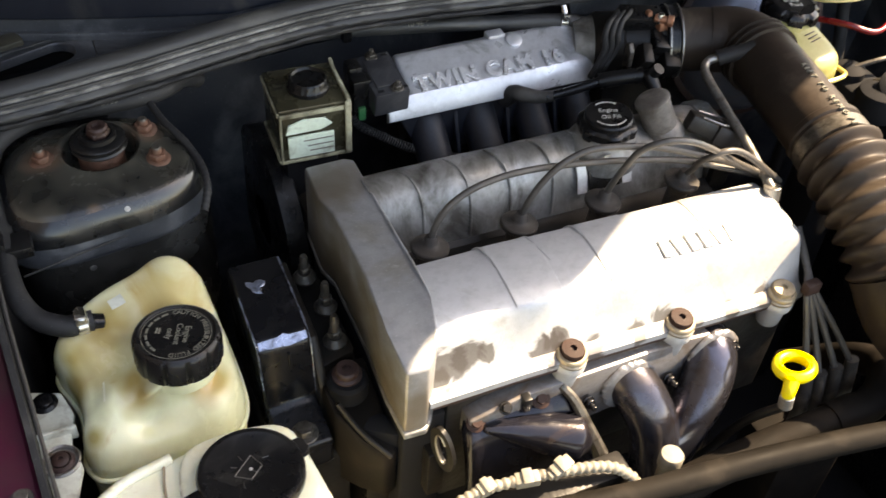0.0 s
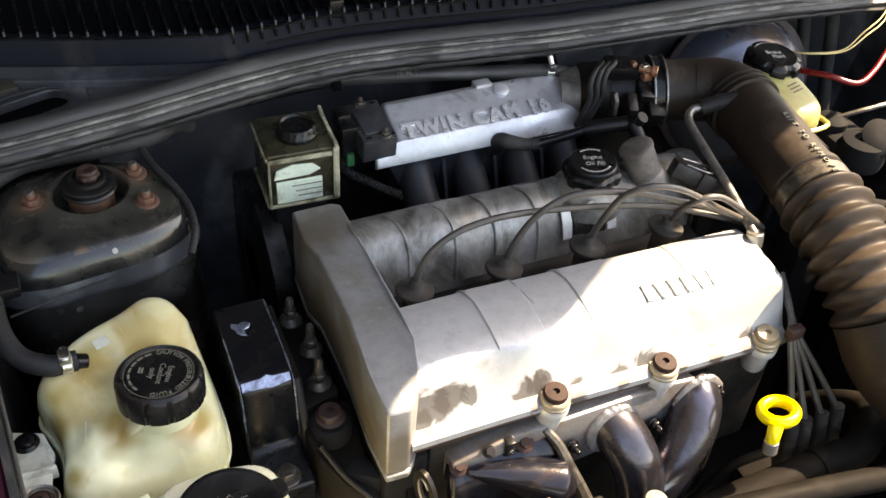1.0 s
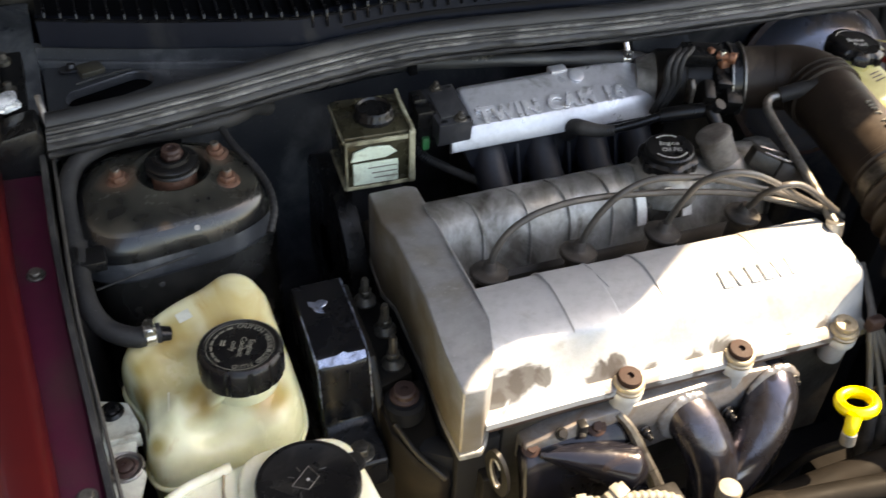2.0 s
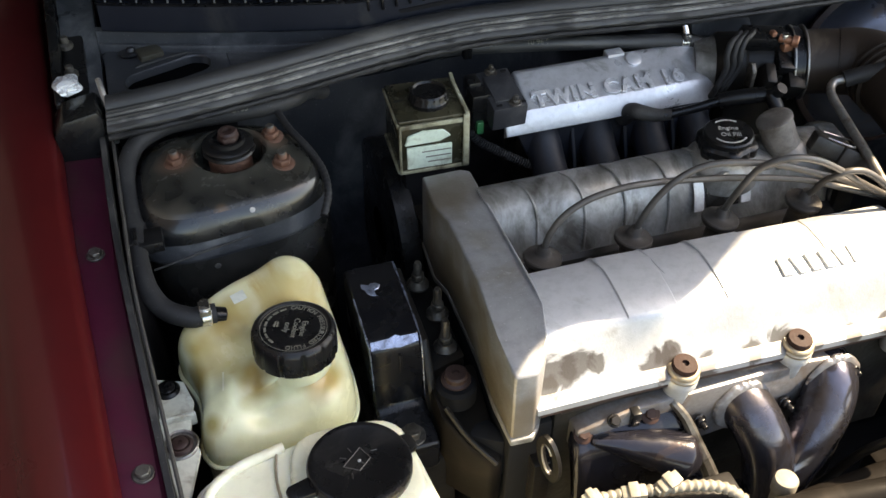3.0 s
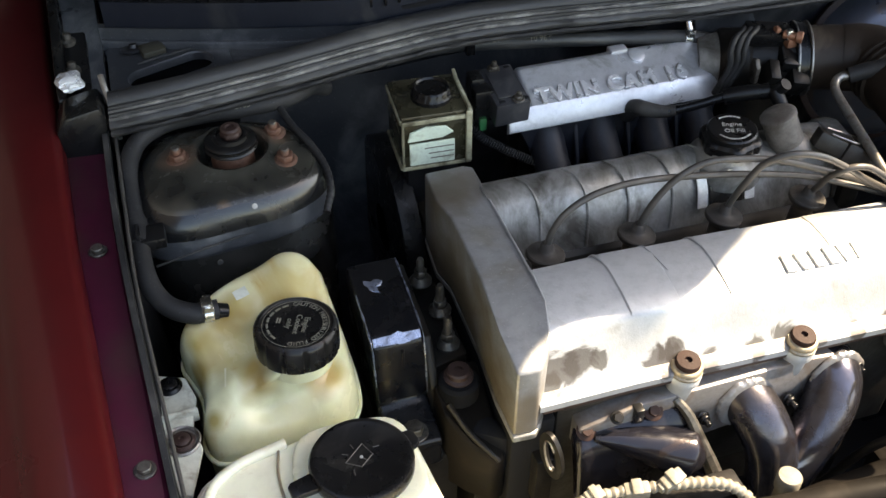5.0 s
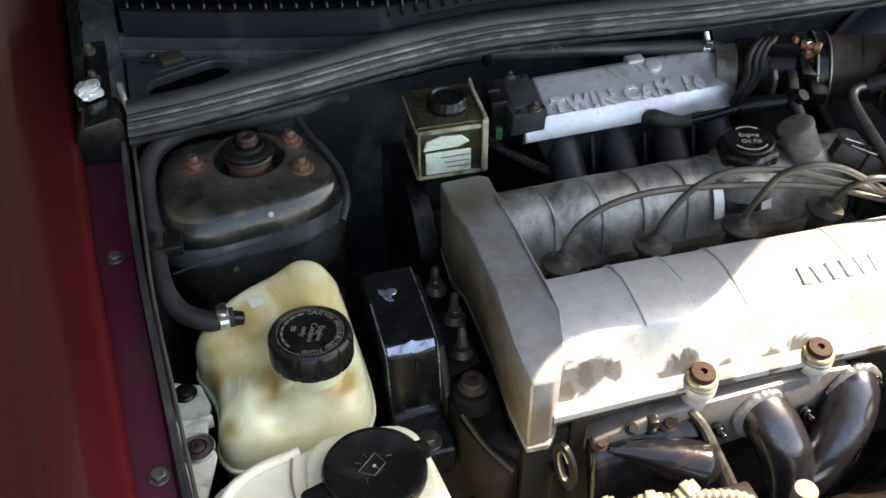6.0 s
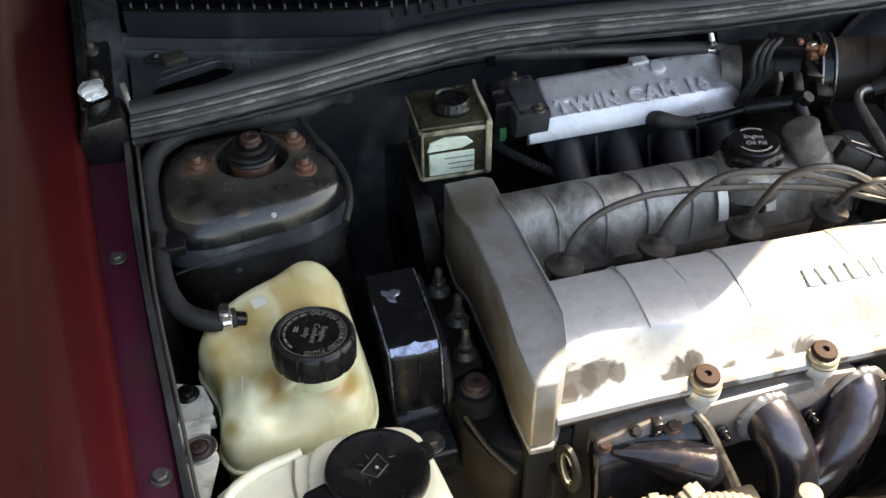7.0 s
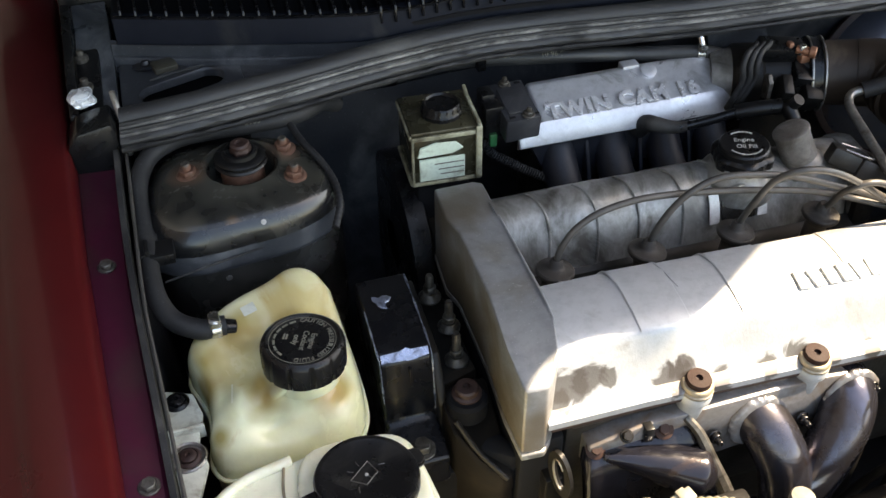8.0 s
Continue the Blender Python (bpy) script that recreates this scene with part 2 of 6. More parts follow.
RUSTBOLT = material("brown_washer_bolt", (0.032, 0.0155, 0.0125), (0.052, 0.029, 0.024), rough=0.55, scale=80, amount=0.8, bump=0.3, bump_scale=500)
BROWNBOLT = material("scorched_brown_bolt", (0.022, 0.010, 0.008), (0.036, 0.019, 0.015), rough=0.6, scale=80, amount=0.8, bump=0.3, bump_scale=500, spec=0.2)
WORN_SHINE = material("blue_grey_wear_and_highlight", (0.34, 0.39, 0.50), (0.19, 0.22, 0.29), rough=0.3, metal=0.7, scale=140, amount=0.8, dirt=(0.05, 0.05, 0.06), dirt_scale=110, dirt_amount=0.3)
STEEL = material("dull_zinc_steel", (0.40, 0.39, 0.37), (0.26, 0.245, 0.22), rough=0.38, metal=0.8, scale=90, amount=0.8, dirt=(0.14, 0.10, 0.07), dirt_scale=70, dirt_amount=0.25)
GRIMY_STEEL = material("grimy_steel", (0.14, 0.13, 0.115), (0.07, 0.062, 0.052), rough=0.42, metal=0.6, scale=120, amount=0.9, dirt=(0.03, 0.025, 0.02), dirt_scale=90, dirt_amount=0.4)
BRIGHT = material("bright_clamp_steel", (0.66, 0.66, 0.65), (0.5, 0.5, 0.5), rough=0.25, metal=1.0, scale=120)
COPPER = material("corroded_copper_screw", (0.38, 0.17, 0.10), (0.30, 0.16, 0.11), rough=0.4, metal=0.6, scale=120)
BRASSY = material("tarnished_bushing", (0.42, 0.35, 0.25), (0.28, 0.23, 0.16), rough=0.45, metal=0.5, scale=90, amount=0.8)
EXHAUST = material("heat_blued_exhaust_steel", (0.092, 0.094, 0.122), (0.060, 0.054, 0.056), rough=0.24, metal=0.85, scale=22, amount=0.9, dirt=(0.045, 0.03, 0.025), dirt_scale=26, dirt_amount=0.22, bump=0.2, bump_scale=200)
SHIELD = material("sooty_heat_shield", (0.014, 0.0145, 0.022), (0.022, 0.020, 0.022), rough=0.2, metal=0.5, scale=20, amount=0.8, dirt=(0.04, 0.026, 0.02), dirt_scale=22, dirt_amount=0.2)
YELLOW = material("yellow_handle_plastic", (0.78, 0.64, 0.015), (0.68, 0.54, 0.012), rough=0.35, scale=60, amount=0.4, bump=0.03)
WHITE_MARK = material("worn_white_ink", (0.50, 0.49, 0.46), (0.30, 0.29, 0.27), rough=0.6, scale=160, amount=0.9, bump=0)
GREY_MARK = material("grey_ink_and_letter_sheen", (0.20, 0.19, 0.15), (0.12, 0.115, 0.095), rough=0.5, scale=160, amount=0.9, bump=0)
TAGMAT = material("silver_sticker", (0.62, 0.63, 0.62), (0.45, 0.45, 0.44), rough=0.4, metal=0.2, scale=60, amount=0.8)
FOIL = material("crumpled_white_foil", (0.72, 0.74, 0.76), (0.58, 0.60, 0.62), rough=0.3, metal=0.35, scale=70, amount=0.5)
CONN = material("dusty_grey_connector_plastic", (0.24, 0.225, 0.185), (0.16, 0.145, 0.115), rough=0.5, scale=50, amount=0.8, dirt=(0.16, 0.13, 0.09), dirt_scale=40, dirt_amount=0.3)
GREEN = material("green_connector_plastic", (0.02, 0.14, 0.05), (0.02, 0.08, 0.03), rough=0.4, scale=60)
REDWIRE = material("red_cable_sheath", (0.16, 0.004, 0.006), (0.12, 0.003, 0.005), rough=0.3, scale=30, amount=0.5, bump=0)
PALEWIRE = material("pale_yellow_wire", (0.62, 0.50, 0.22), (0.5, 0.38, 0.16), rough=0.4, scale=60)
BOOSTER = material("blue_black_enamel", (0.12, 0.135, 0.18), (0.17, 0.17, 0.19), rough=0.30, metal=0.5, scale=10, amount=0.7, dirt=(0.22, 0.15, 0.10), dirt_scale=14, dirt_amount=0.2)
TIEBAR = material("dusty_painted_bar", (0.008, 0.007, 0.006), (0.014, 0.012, 0.010), rough=0.6, scale=20, amount=0.8, dirt=(0.026, 0.022, 0.018), dirt_scale=16, dirt_amount=0.3, spec=0.06)
COOLANT_HOSE = material("matt_brown_black_rubber", (0.007, 0.006, 0.005), (0.012, 0.010, 0.0085), rough=0.6, scale=24, amount=0.8, dirt=(0.018, 0.014, 0.011), dirt_scale=18, dirt_amount=0.25, spec=0.06)
LETTER = material("rubbed_cast_letters", (0.78, 0.79, 0.82), (0.62, 0.63, 0.66), rough=0.3, metal=0.5, scale=60, amount=0.7, bump=0.1)
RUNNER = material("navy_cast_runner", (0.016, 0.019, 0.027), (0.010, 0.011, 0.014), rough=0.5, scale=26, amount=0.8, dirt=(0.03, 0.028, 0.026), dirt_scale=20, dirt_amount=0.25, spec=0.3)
GREYCASE = material("dusty_grey_case_plastic", (0.024, 0.025, 0.029), (0.036, 0.037, 0.042), rough=0.45, scale=40, amount=0.8, dirt=(0.06, 0.06, 0.062), dirt_scale=30, dirt_amount=0.25, spec=0.4)
ASPHALT = material("worn_asphalt", (0.075, 0.074, 0.072), (0.055, 0.054, 0.053), rough=0.85, scale=3, amount=0.7, dirt=(0.04, 0.04, 0.04), dirt_scale=1.3, dirt_amount=0.3, bump=0.4, bump_scale=60)
SCREEN_DARK = material("dark_screen_render", (0.020, 0.020, 0.023), (0.015, 0.015, 0.017), rough=0.85, scale=2.5, amount=0.7, dirt=(0.018, 0.016, 0.015), dirt_scale=1.2, dirt_amount=0.25, bump=0.5, bump_scale=80)
FELT = material("black_hood_lining", (0.03, 0.03, 0.03), (0.045, 0.045, 0.045), rough=0.9, scale=20, bump=0.4)

# ---- building helpers ----
I4 = Matrix.Identity(4)


def crisp(bm, degrees=38):
    """Smooth faces with hard edges where they meet at more than the given angle."""
    bmesh.ops.recalc_face_normals(bm, faces=bm.faces)
    for f in bm.faces:
        f.smooth = True
    for e in bm.edges:
        e.smooth = not (len(e.link_faces) == 2 and e.calc_face_angle(0) > radians(degrees))
    return bm


def to_mesh(name, bm, mat, degrees=38):
    me = bpy.data.meshes.new(name)
    crisp(bm, degrees).to_mesh(me)
    bm.free()
    if mat:
        me.materials.append(mat)
    return me


def thing(name, at, label, category, group="", kind=""):
    ob = new(name)
    ob.empty_display_size = 0.02
    ob.matrix_basis = Matrix.Translation(at)
    return tagged(ob, label, category, group, kind)


def part(name, bm, mat, parent, label="", m=I4, degrees=38):
    """One mesh object under a thing or a part, from a bmesh or a shared mesh in world coordinates (moved by m)."""
    data = bm if isinstance(bm, bpy.types.Mesh) else to_mesh(name, bm, mat, degrees)
    ob = new(name, data)
    if parent is not None:
        ob.parent = parent
        world_of = parent.matrix_basis if parent.parent is None else parent.parent.matrix_basis @ parent.matrix_parent_inverse @ parent.matrix_basis
        ob.matrix_parent_inverse = world_of.inverted()
    ob.matrix_basis = m
    return tagged(ob, label) if label else ob


def whole(name, bm, mat, label, category, group="", kind="", degrees=38):
    ob = new(name, to_mesh(name, bm, mat, degrees))
    return tagged(ob, label, category, group, kind)


def join(*bms):
    out = bmesh.new()
    for b in bms:
        me = bpy.data.meshes.new("tmp")
        b.to_mesh(me)
        out.from_mesh(me)
        bpy.data.meshes.remove(me)
        b.free()
    return out


def moved(bm, m):
    bmesh.ops.transform(bm, matrix=m, verts=bm.verts)
    return bm


def bevelled(bm, width, segments=2, degrees=25):
    edges = [e for e in bm.edges if len(e.link_faces) == 2 and e.calc_face_angle(0) > radians(degrees)]
    if width and edges:
        bmesh.ops.bevel(bm, geom=edges, offset=width, offset_type="OFFSET", segments=segments, profile=0.5, affect="EDGES", clamp_overlap=True)
    return bm


def box(x0, x1, y0, y1, z0, z1, bevel=0.002, segments=2):
    bm = bmesh.new()
    bmesh.ops.create_cube(bm, size=1, matrix=Matrix.LocRotScale(((x0 + x1) / 2, (y0 + y1) / 2, (z0 + z1) / 2), None, (abs(x1 - x0), abs(y1 - y0), abs(z1 - z0))))
    return bevelled(bm, bevel, segments)


def prism(points, a, b, axis="x", bevel=0.002, segments=2):
    """A closed outline drawn across an axis (x: y,z pairs; y: x,z pairs; z: x,y pairs), pulled along it from a to b."""
    bm = bmesh.new()

    def at(p, v):
        return {"x": (v, p[0], p[1]), "y": (p[0], v, p[1]), "z": (p[0], p[1], v)}[axis]

    one, two = [bm.verts.new(at(p, a)) for p in points], [bm.verts.new(at(p, b)) for p in points]
    bm.faces.new(one)
    bm.faces.new(two[::-1])
    for i in range(len(points)):
        j = (i + 1) % len(points)
        bm.faces.new((one[i], one[j], two[j], two[i]))
    bmesh.ops.recalc_face_normals(bm, faces=bm.faces)
    return bevelled(bm, bevel, segments)


def rings(loops, close=True, cap=True, shut=True):
    """A skin over a list of rings with the same number of points."""
    bm = bmesh.new()
    rows = [[bm.verts.new(p) for p in loop] for loop in loops]
    n = len(rows[0])
    for r, s in zip(rows, rows[1:]):
        for i in range(n if shut else n - 1):
            j = (i + 1) % n
            bm.faces.new((r[i], r[j], s[j], s[i]))
    if cap:
        bm.faces.new(rows[0][::-1])
        bm.faces.new(rows[-1])
    bmesh.ops.recalc_face_normals(bm, faces=bm.faces)
    return bm


def lathe(profile, segments=32, m=I4, ripple=None):
    """A turned form from (radius, height) pairs; ripple(angle, radius, height) may change a radius."""
    loops = []
    for r, z in profile:
        loop = []
        for i in range(segments):
            a = 2 * math.pi * i / segments
            rr = ripple(a, r, z) if ripple else r
            loop.append(m @ Vector((rr * math.cos(a), rr * math.sin(a), z)))
        loops.append(loop)
    return rings(loops)


def spline(points, steps=6):
    """A smooth line through points (Catmull-Rom)."""
    p = [Vector(q) for q in points]
    p = [p[0] * 2 - p[1]] + p + [p[-1] * 2 - p[-2]]
    out = []
    for a, b, c, d in zip(p, p[1:], p[2:], p[3:]):
        for k in range(steps):
            t = k / steps
            out.append(0.5 * (2 * b + (c - a) * t + (2 * a - 5 * b + 4 * c - d) * t * t + (3 * b - a - 3 * c + d) * t ** 3))
    return out + [p[-2]]


def tube(points, radius, sides=12, steps=6, ripple=None, section=None):
    """A hose along a smooth line. radius: a number, or a function of the way along it, 0 to 1."""
    line = spline(points, steps) if steps > 1 else [Vector(q) for q in points]
    loops, up, gone = [], None, 0.0
    total = sum((b - a).length for a, b in zip(line, line[1:]))
    for i, q in enumerate(line):
        way = (line[min(i + 1, len(line) - 1)] - line[max(i - 1, 0)]).normalized()
        if up is None:
            up = way.orthogonal().normalized()
        up = (up - way * up.dot(way)).normalized()
        side = way.cross(up)
        gone += (q - line[i - 1]).length if i else 0
        r = radius(gone / total) if callable(radius) else radius
        loops.append([q + (up * math.cos(a) + side * math.sin(a)) * r for a in (2 * math.pi * k / sides for k in range(sides))])
    return rings(loops)


def band(points, half_y, half_z, steps=6, ups=None):
    """A flat-sided strip swept along a smooth line, its section lying in the upright plane across it."""
    line = spline(points, steps)
    loops = []
    for i, q in enumerate(line):
        way = (line[min(i + 1, len(line) - 1)] - line[max(i - 1, 0)]).normalized()
        side = way.cross(Vector((0, 0, 1))).normalized()
        up = side.cross(way)
        loops.append([q + side * s * half_y + up * u * half_z for s, u in ((-1, -0.6), (-0.8, -1), (0.8, -1), (1, -0.6), (1, 0.6), (0.8, 1), (-0.8, 1), (-1, 0.6))])
    return rings(loops)


def lettering(text, size, depth, m, bevel=0.0, spacing=1.0, shear=0.0, fatter=0.0):
    """Raised letters in the built-in face, lying in m's xy plane, centred."""
    cu = bpy.data.curves.new("letters", "FONT")
    cu.body, cu.size, cu.extrude, cu.bevel_depth, cu.offset = text, size, depth, bevel, fatter
    cu.align_x, cu.align_y, cu.space_character, cu.shear, cu.resolution_u = "CENTER", "CENTER", spacing, shear, 3
    ob = bpy.data.objects.new("letters", cu)
    scene.collection.objects.link(ob)
    me = bpy.data.meshes.new_from_object(ob.evaluated_get(bpy.context.evaluated_depsgraph_get()))
    bm = bmesh.new()
    bm.from_mesh(me)
    bpy.data.objects.remove(ob)
    bpy.data.meshes.remove(me)
    return moved(bm, m)


def frame_of(origin, x_way, normal):
    """A placing matrix: x along x_way, z along normal."""
    z = Vector(normal).normalized()
    x = Vector(x_way)
    x = (x - z * x.dot(z)).normalized()
    y = z.cross(x)
    return Matrix.Translation(origin) @ Matrix((x, y, z)).transposed().to_4x4()


def along(a, b):
    """A placing matrix at a, with z towards b, and the length."""
    d = Vector(b) - Vector(a)
    return Matrix.Translation(a) @ d.to_track_quat("Z", "Y").to_matrix().to_4x4(), d.length


def rod(a, b, r, sides=16, bevel=0.0008):
    m, length = along(a, b)
    return lathe([(r - bevel, 0), (r, bevel), (r, length - bevel), (r - bevel, length)], sides, m)


def hexagon(r, h, washer=0.0, hole=False):
    """A bolt head with its washer face, standing on z = 0."""
    bm = prism([(r * math.cos(math.pi / 3 * k), r * math.sin(math.pi / 3 * k)) for k in range(6)], 0.0015, h, "z", 0.0006, 1)
    if washer:
        bm = join(bm, lathe([(washer - 0.0005, 0), (washer, 0.0006), (washer, 0.0016), (washer - 0.0006, 0.0022)], 24))
    return bm


def put_bolts(name, mesh, parent, places, normal=(0, 0, 1), label=""):
    for q in places:
        part(name, mesh, None, parent, label, frame_of(q, (1, 0.3, 0), normal))


def softened(ob, levels=2):
    s = ob.modifiers.new("soft", "SUBSURF")
    s.levels = s.render_levels = levels
    return ob

# ---- ground and the car's shell ----
bm = bmesh.new()
bmesh.ops.create_grid(bm, x_segments=8, y_segments=8, size=600)
tagged(whole("ground", bm, ASPHALT, "worn grey asphalt ground under the parked car", "ground", kind="structure"))

# two dark walls out of view, added to hold back skylight and reflections
tagged(whole("side_screen", box(-2.1, -1.95, -3.0, 4.7, 0.0, 5.0, 0.01), SCREEN_DARK, "unseen dark wall added at the side to cut skylight", "wall", kind="structure"))
tagged(whole("back_screen", box(-2.1, 5.0, 4.7, 4.9, 0.0, 6.0, 0.01), SCREEN_DARK, "unseen dark wall added at the back to cut skylight", "wall", kind="structure"))

car = thing("car_body", (0.2, 0, 0), "red car body with an open, dusty dark engine bay", "car body")

# outer wing on the passenger side: crowned top, rolled inner edge, flank down to the sill
def wing_edge(y):
    """The wing's inner edge: it leans outwards towards the windscreen."""
    return -0.376 - 0.0745 * (y + 0.175) if y < 0.1057 else -0.3969 - 0.04 * (y - 0.1057)


loops = []
for k in range(25):
    y = 0.75 - k * 0.06
    u = (y + 0.17) / 0.66
    inner = wing_edge(y)
    top = 0.884 + 0.018 * u - (0.10 * (y + 0.17) ** 2 if y < -0.17 else 0)
    crest = 0.052 + 0.012 * max(0.0, u)
    loops.append([(inner + 0.002, y, top - 0.026), (inner + 0.0005, y, top - 0.006), (inner - 0.002, y, top - 0.0015), (inner - 0.006, y, top), (inner - 0.026, y, top + 0.001), (inner - crest + 0.008, y, top - 0.002),
                  (inner - crest, y, top - 0.006), (inner - crest - 0.006, y, top - 0.013), (inner - crest - 0.014, y, top - 0.0195), (inner - crest - 0.045, y, top - 0.031), (inner - crest - 0.085, y, top - 0.066), (inner - crest - 0.105, y, top - 0.16),
                  (inner - crest - 0.115, y, 0.45), (inner - crest - 0.11, y, 0.0), (inner - crest - 0.07, y, 0.0), (inner - crest - 0.07, y, 0.6), (inner - 0.03, y, top - 0.05)])
part("wing", rings(loops), RED, car, "glossy red front wing", degrees=50)

# bolted flange beside the wing, one shallow step lower
loops = []
for k in range(14):
    y = 0.30 - k * 0.06
    u = (y + 0.17) / 0.66
    x0 = wing_edge(y) + 0.001
    x1 = -0.346 - 0.016 * min(1.0, max(0.0, (y + 0.17) / 0.25))
    z = 0.857 + 0.014 * u
    loops.append([(x0 - 0.008, y, z), (x0, y, z + 0.001), (x1 - 0.003, y, z - 0.001), (x1, y, z - 0.004), (x1, y, z - 0.05), (x1 - 0.004, y, z - 0.05), (x0, y, z - 0.012), (x0 - 0.008, y, z - 0.012)])
flange = part("wing_flange", rings(loops), MAROON, car, "dull maroon bolted flange")
zinc_bolt = to_mesh("bolt", hexagon(0.0058, 0.006, 0.0080), GRIMY_STEEL)
put_bolts("bolt", zinc_bolt, flange, [(-0.3788, 0.0815, 0.8625), (-0.3595, -0.153, 0.8565)], label="zinc hex bolt with washer")

part("edge_trim", band([(-0.361, 0.24, 0.880), (-0.360, 0.12, 0.872), (-0.356, 0.02, 0.866), (-0.348, -0.10, 0.858), (-0.340, -0.22, 0.850), (-0.33, -0.34, 0.842)], 0.0028, 0.008), RUBBER, car, "black rubber edge strip")
part("edge_wire", tube([(-0.352, 0.24, 0.884), (-0.3515, 0.12, 0.874), (-0.350, 0.02, 0.868), (-0.342, -0.10, 0.859), (-0.334, -0.22, 0.851), (-0.33, -0.33, 0.845)], 0.0016, 8), LEAD, car)

# closed cabin behind the bay, set forward and wide to keep sun off the wing
part("cabin", prism([(0.535, 0.0), (0.535, 0.955), (0.98, 1.27), (1.35, 1.36), (2.2, 1.36), (2.9, 0.95), (3.4, 0.9), (3.4, 0.0)], -0.47, 0.93, "x", 0.03, 3), RED, car, "closed red cabin")
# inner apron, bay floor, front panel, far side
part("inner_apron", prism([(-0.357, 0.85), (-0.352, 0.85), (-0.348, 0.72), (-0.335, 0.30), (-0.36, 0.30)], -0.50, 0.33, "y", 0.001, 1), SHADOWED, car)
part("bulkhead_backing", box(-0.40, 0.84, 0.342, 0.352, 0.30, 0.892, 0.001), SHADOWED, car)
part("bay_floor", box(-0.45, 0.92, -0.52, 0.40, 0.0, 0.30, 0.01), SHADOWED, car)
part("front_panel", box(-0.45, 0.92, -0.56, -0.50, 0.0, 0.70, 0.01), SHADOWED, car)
part("far_apron", box(0.80, 0.86, -0.50, 0.33, 0.30, 0.86, 0.01), BAY, car)
part("far_wing", prism([(0.86, 0.30), (0.86, 0.88), (0.90, 0.905), (0.95, 0.89), (0.99, 0.80), (1.0, 0.30)], -0.50, 0.75, "y", 0.01), RED, car)

# firewall and cowl: a bowed wall below the sealing lip, a shelf above it
SEAL_LINE = [(-0.352, 0.234, 0.899), (-0.300, 0.229, 0.905), (-0.243, 0.232, 0.909), (-0.185, 0.241, 0.910), (-0.126, 0.252, 0.911), (-0.062, 0.264, 0.911), (0.0, 0.271, 0.911), (0.062, 0.271, 0.911),
             (0.123, 0.265, 0.911), (0.195, 0.257, 0.911), (0.267, 0.249, 0.911), (0.38, 0.244, 0.911), (0.492, 0.241, 0.911), (0.60, 0.232, 0.911), (0.70, 0.219, 0.911), (0.82, 0.20, 0.91)]
line = spline(SEAL_LINE, 4)
loops = [[(q.x, max(q.y, 0.262) + 0.022, q.z - 0.045), (q.x, max(q.y, 0.262) + 0.030, 0.80), (q.x, max(q.y, 0.262) + 0.045, 0.62), (q.x, max(q.y, 0.262) + 0.06, 0.29),
          (q.x, max(q.y, 0.262) + 0.09, 0.29), (q.x, max(q.y, 0.262) + 0.06, q.z - 0.045)] for q in line]
part("firewall", rings(loops), BAY, car, "dark bulkhead with road dust")
lip = [[(q.x, q.y - 0.004, q.z - 0.016), (q.x, q.y + 0.004, q.z - 0.010), (q.x, max(q.y + 0.03, 0.2665), q.z - 0.008), (q.x, max(q.y + 0.03, 0.2665), q.z - 0.012), (q.x, q.y + 0.004, q.z - 0.014), (q.x, q.y - 0.004, q.z - 0.022)] for q in line]
part("cowl_lip", rings(lip), BAY, car)

# cowl shelf with its long oval drain hole
def cowl_shelf():
    bm = bmesh.new()
    cx, cy, turn, half, rad = -0.289, 0.2935, radians(19), 0.027, 0.017
    hole, outer = [], []
    n = 48
    for i in range(n):
        a = 2 * math.pi * i / n
        px = math.copysign(half, math.cos(a)) + rad * math.cos(a)
        py = rad * math.sin(a)
        hole.append((cx + px * math.cos(turn) - py * math.sin(turn), cy + px * math.sin(turn) + py * math.cos(turn)))
        wx, wy = math.cos(a), math.sin(a)
        k = min(0.060 / max(abs(wx), 1e-6), 0.045 / max(abs(wy), 1e-6))
        outer.append((cx + wx * k, cy + 0.014 + wy * k))
    levels = [(hole, 0.893), (hole, 0.9005), ([(h[0] + (h[0] - cx) * 0.015, h[1] + (h[1] - cy) * 0.05) for h in hole], 0.902), (outer, 0.902)]
    rows = [[bm.verts.new((x, y, z)) for x, y in loop] for loop, z in levels]
    for r, s in zip(rows, rows[1:]):
        for i in range(n):
            j = (i + 1) % n
            bm.faces.new((r[i], r[j], s[j], s[i]))
    return bm


shelf = part("cowl_shelf", cowl_shelf(), SHELF, car, "dusty dark cowl shelf with an oval hole")
def bow(x):
    """How far the windscreen's base lies back at x: least at the car's middle."""
    return 0.31 * (x - 0.25) ** 2


def behind(x, lead):
    """The bow at x, held clear of the weatherstrip's back for a piece whose front edge is drawn at lead."""
    for p, q in zip(SEAL_LINE, SEAL_LINE[1:]):
        if p[0] <= x <= q[0]:
            return max(bow(x), p[1] + (q[1] - p[1]) * (x - p[0]) / (q[0] - p[0]) + 0.0235 - lead)
    return bow(x)


def bowed(section, x0, x1, n=24):
    """A section of (y, z) pairs carried along the bowed windscreen base."""
    xs = [x0 + (x1 - x0) * k / n for k in range(n + 1)]
    lead = min(y for y, z in section)
    return rings([[(x, y + behind(x, lead), z) for y, z in section] for x in xs])


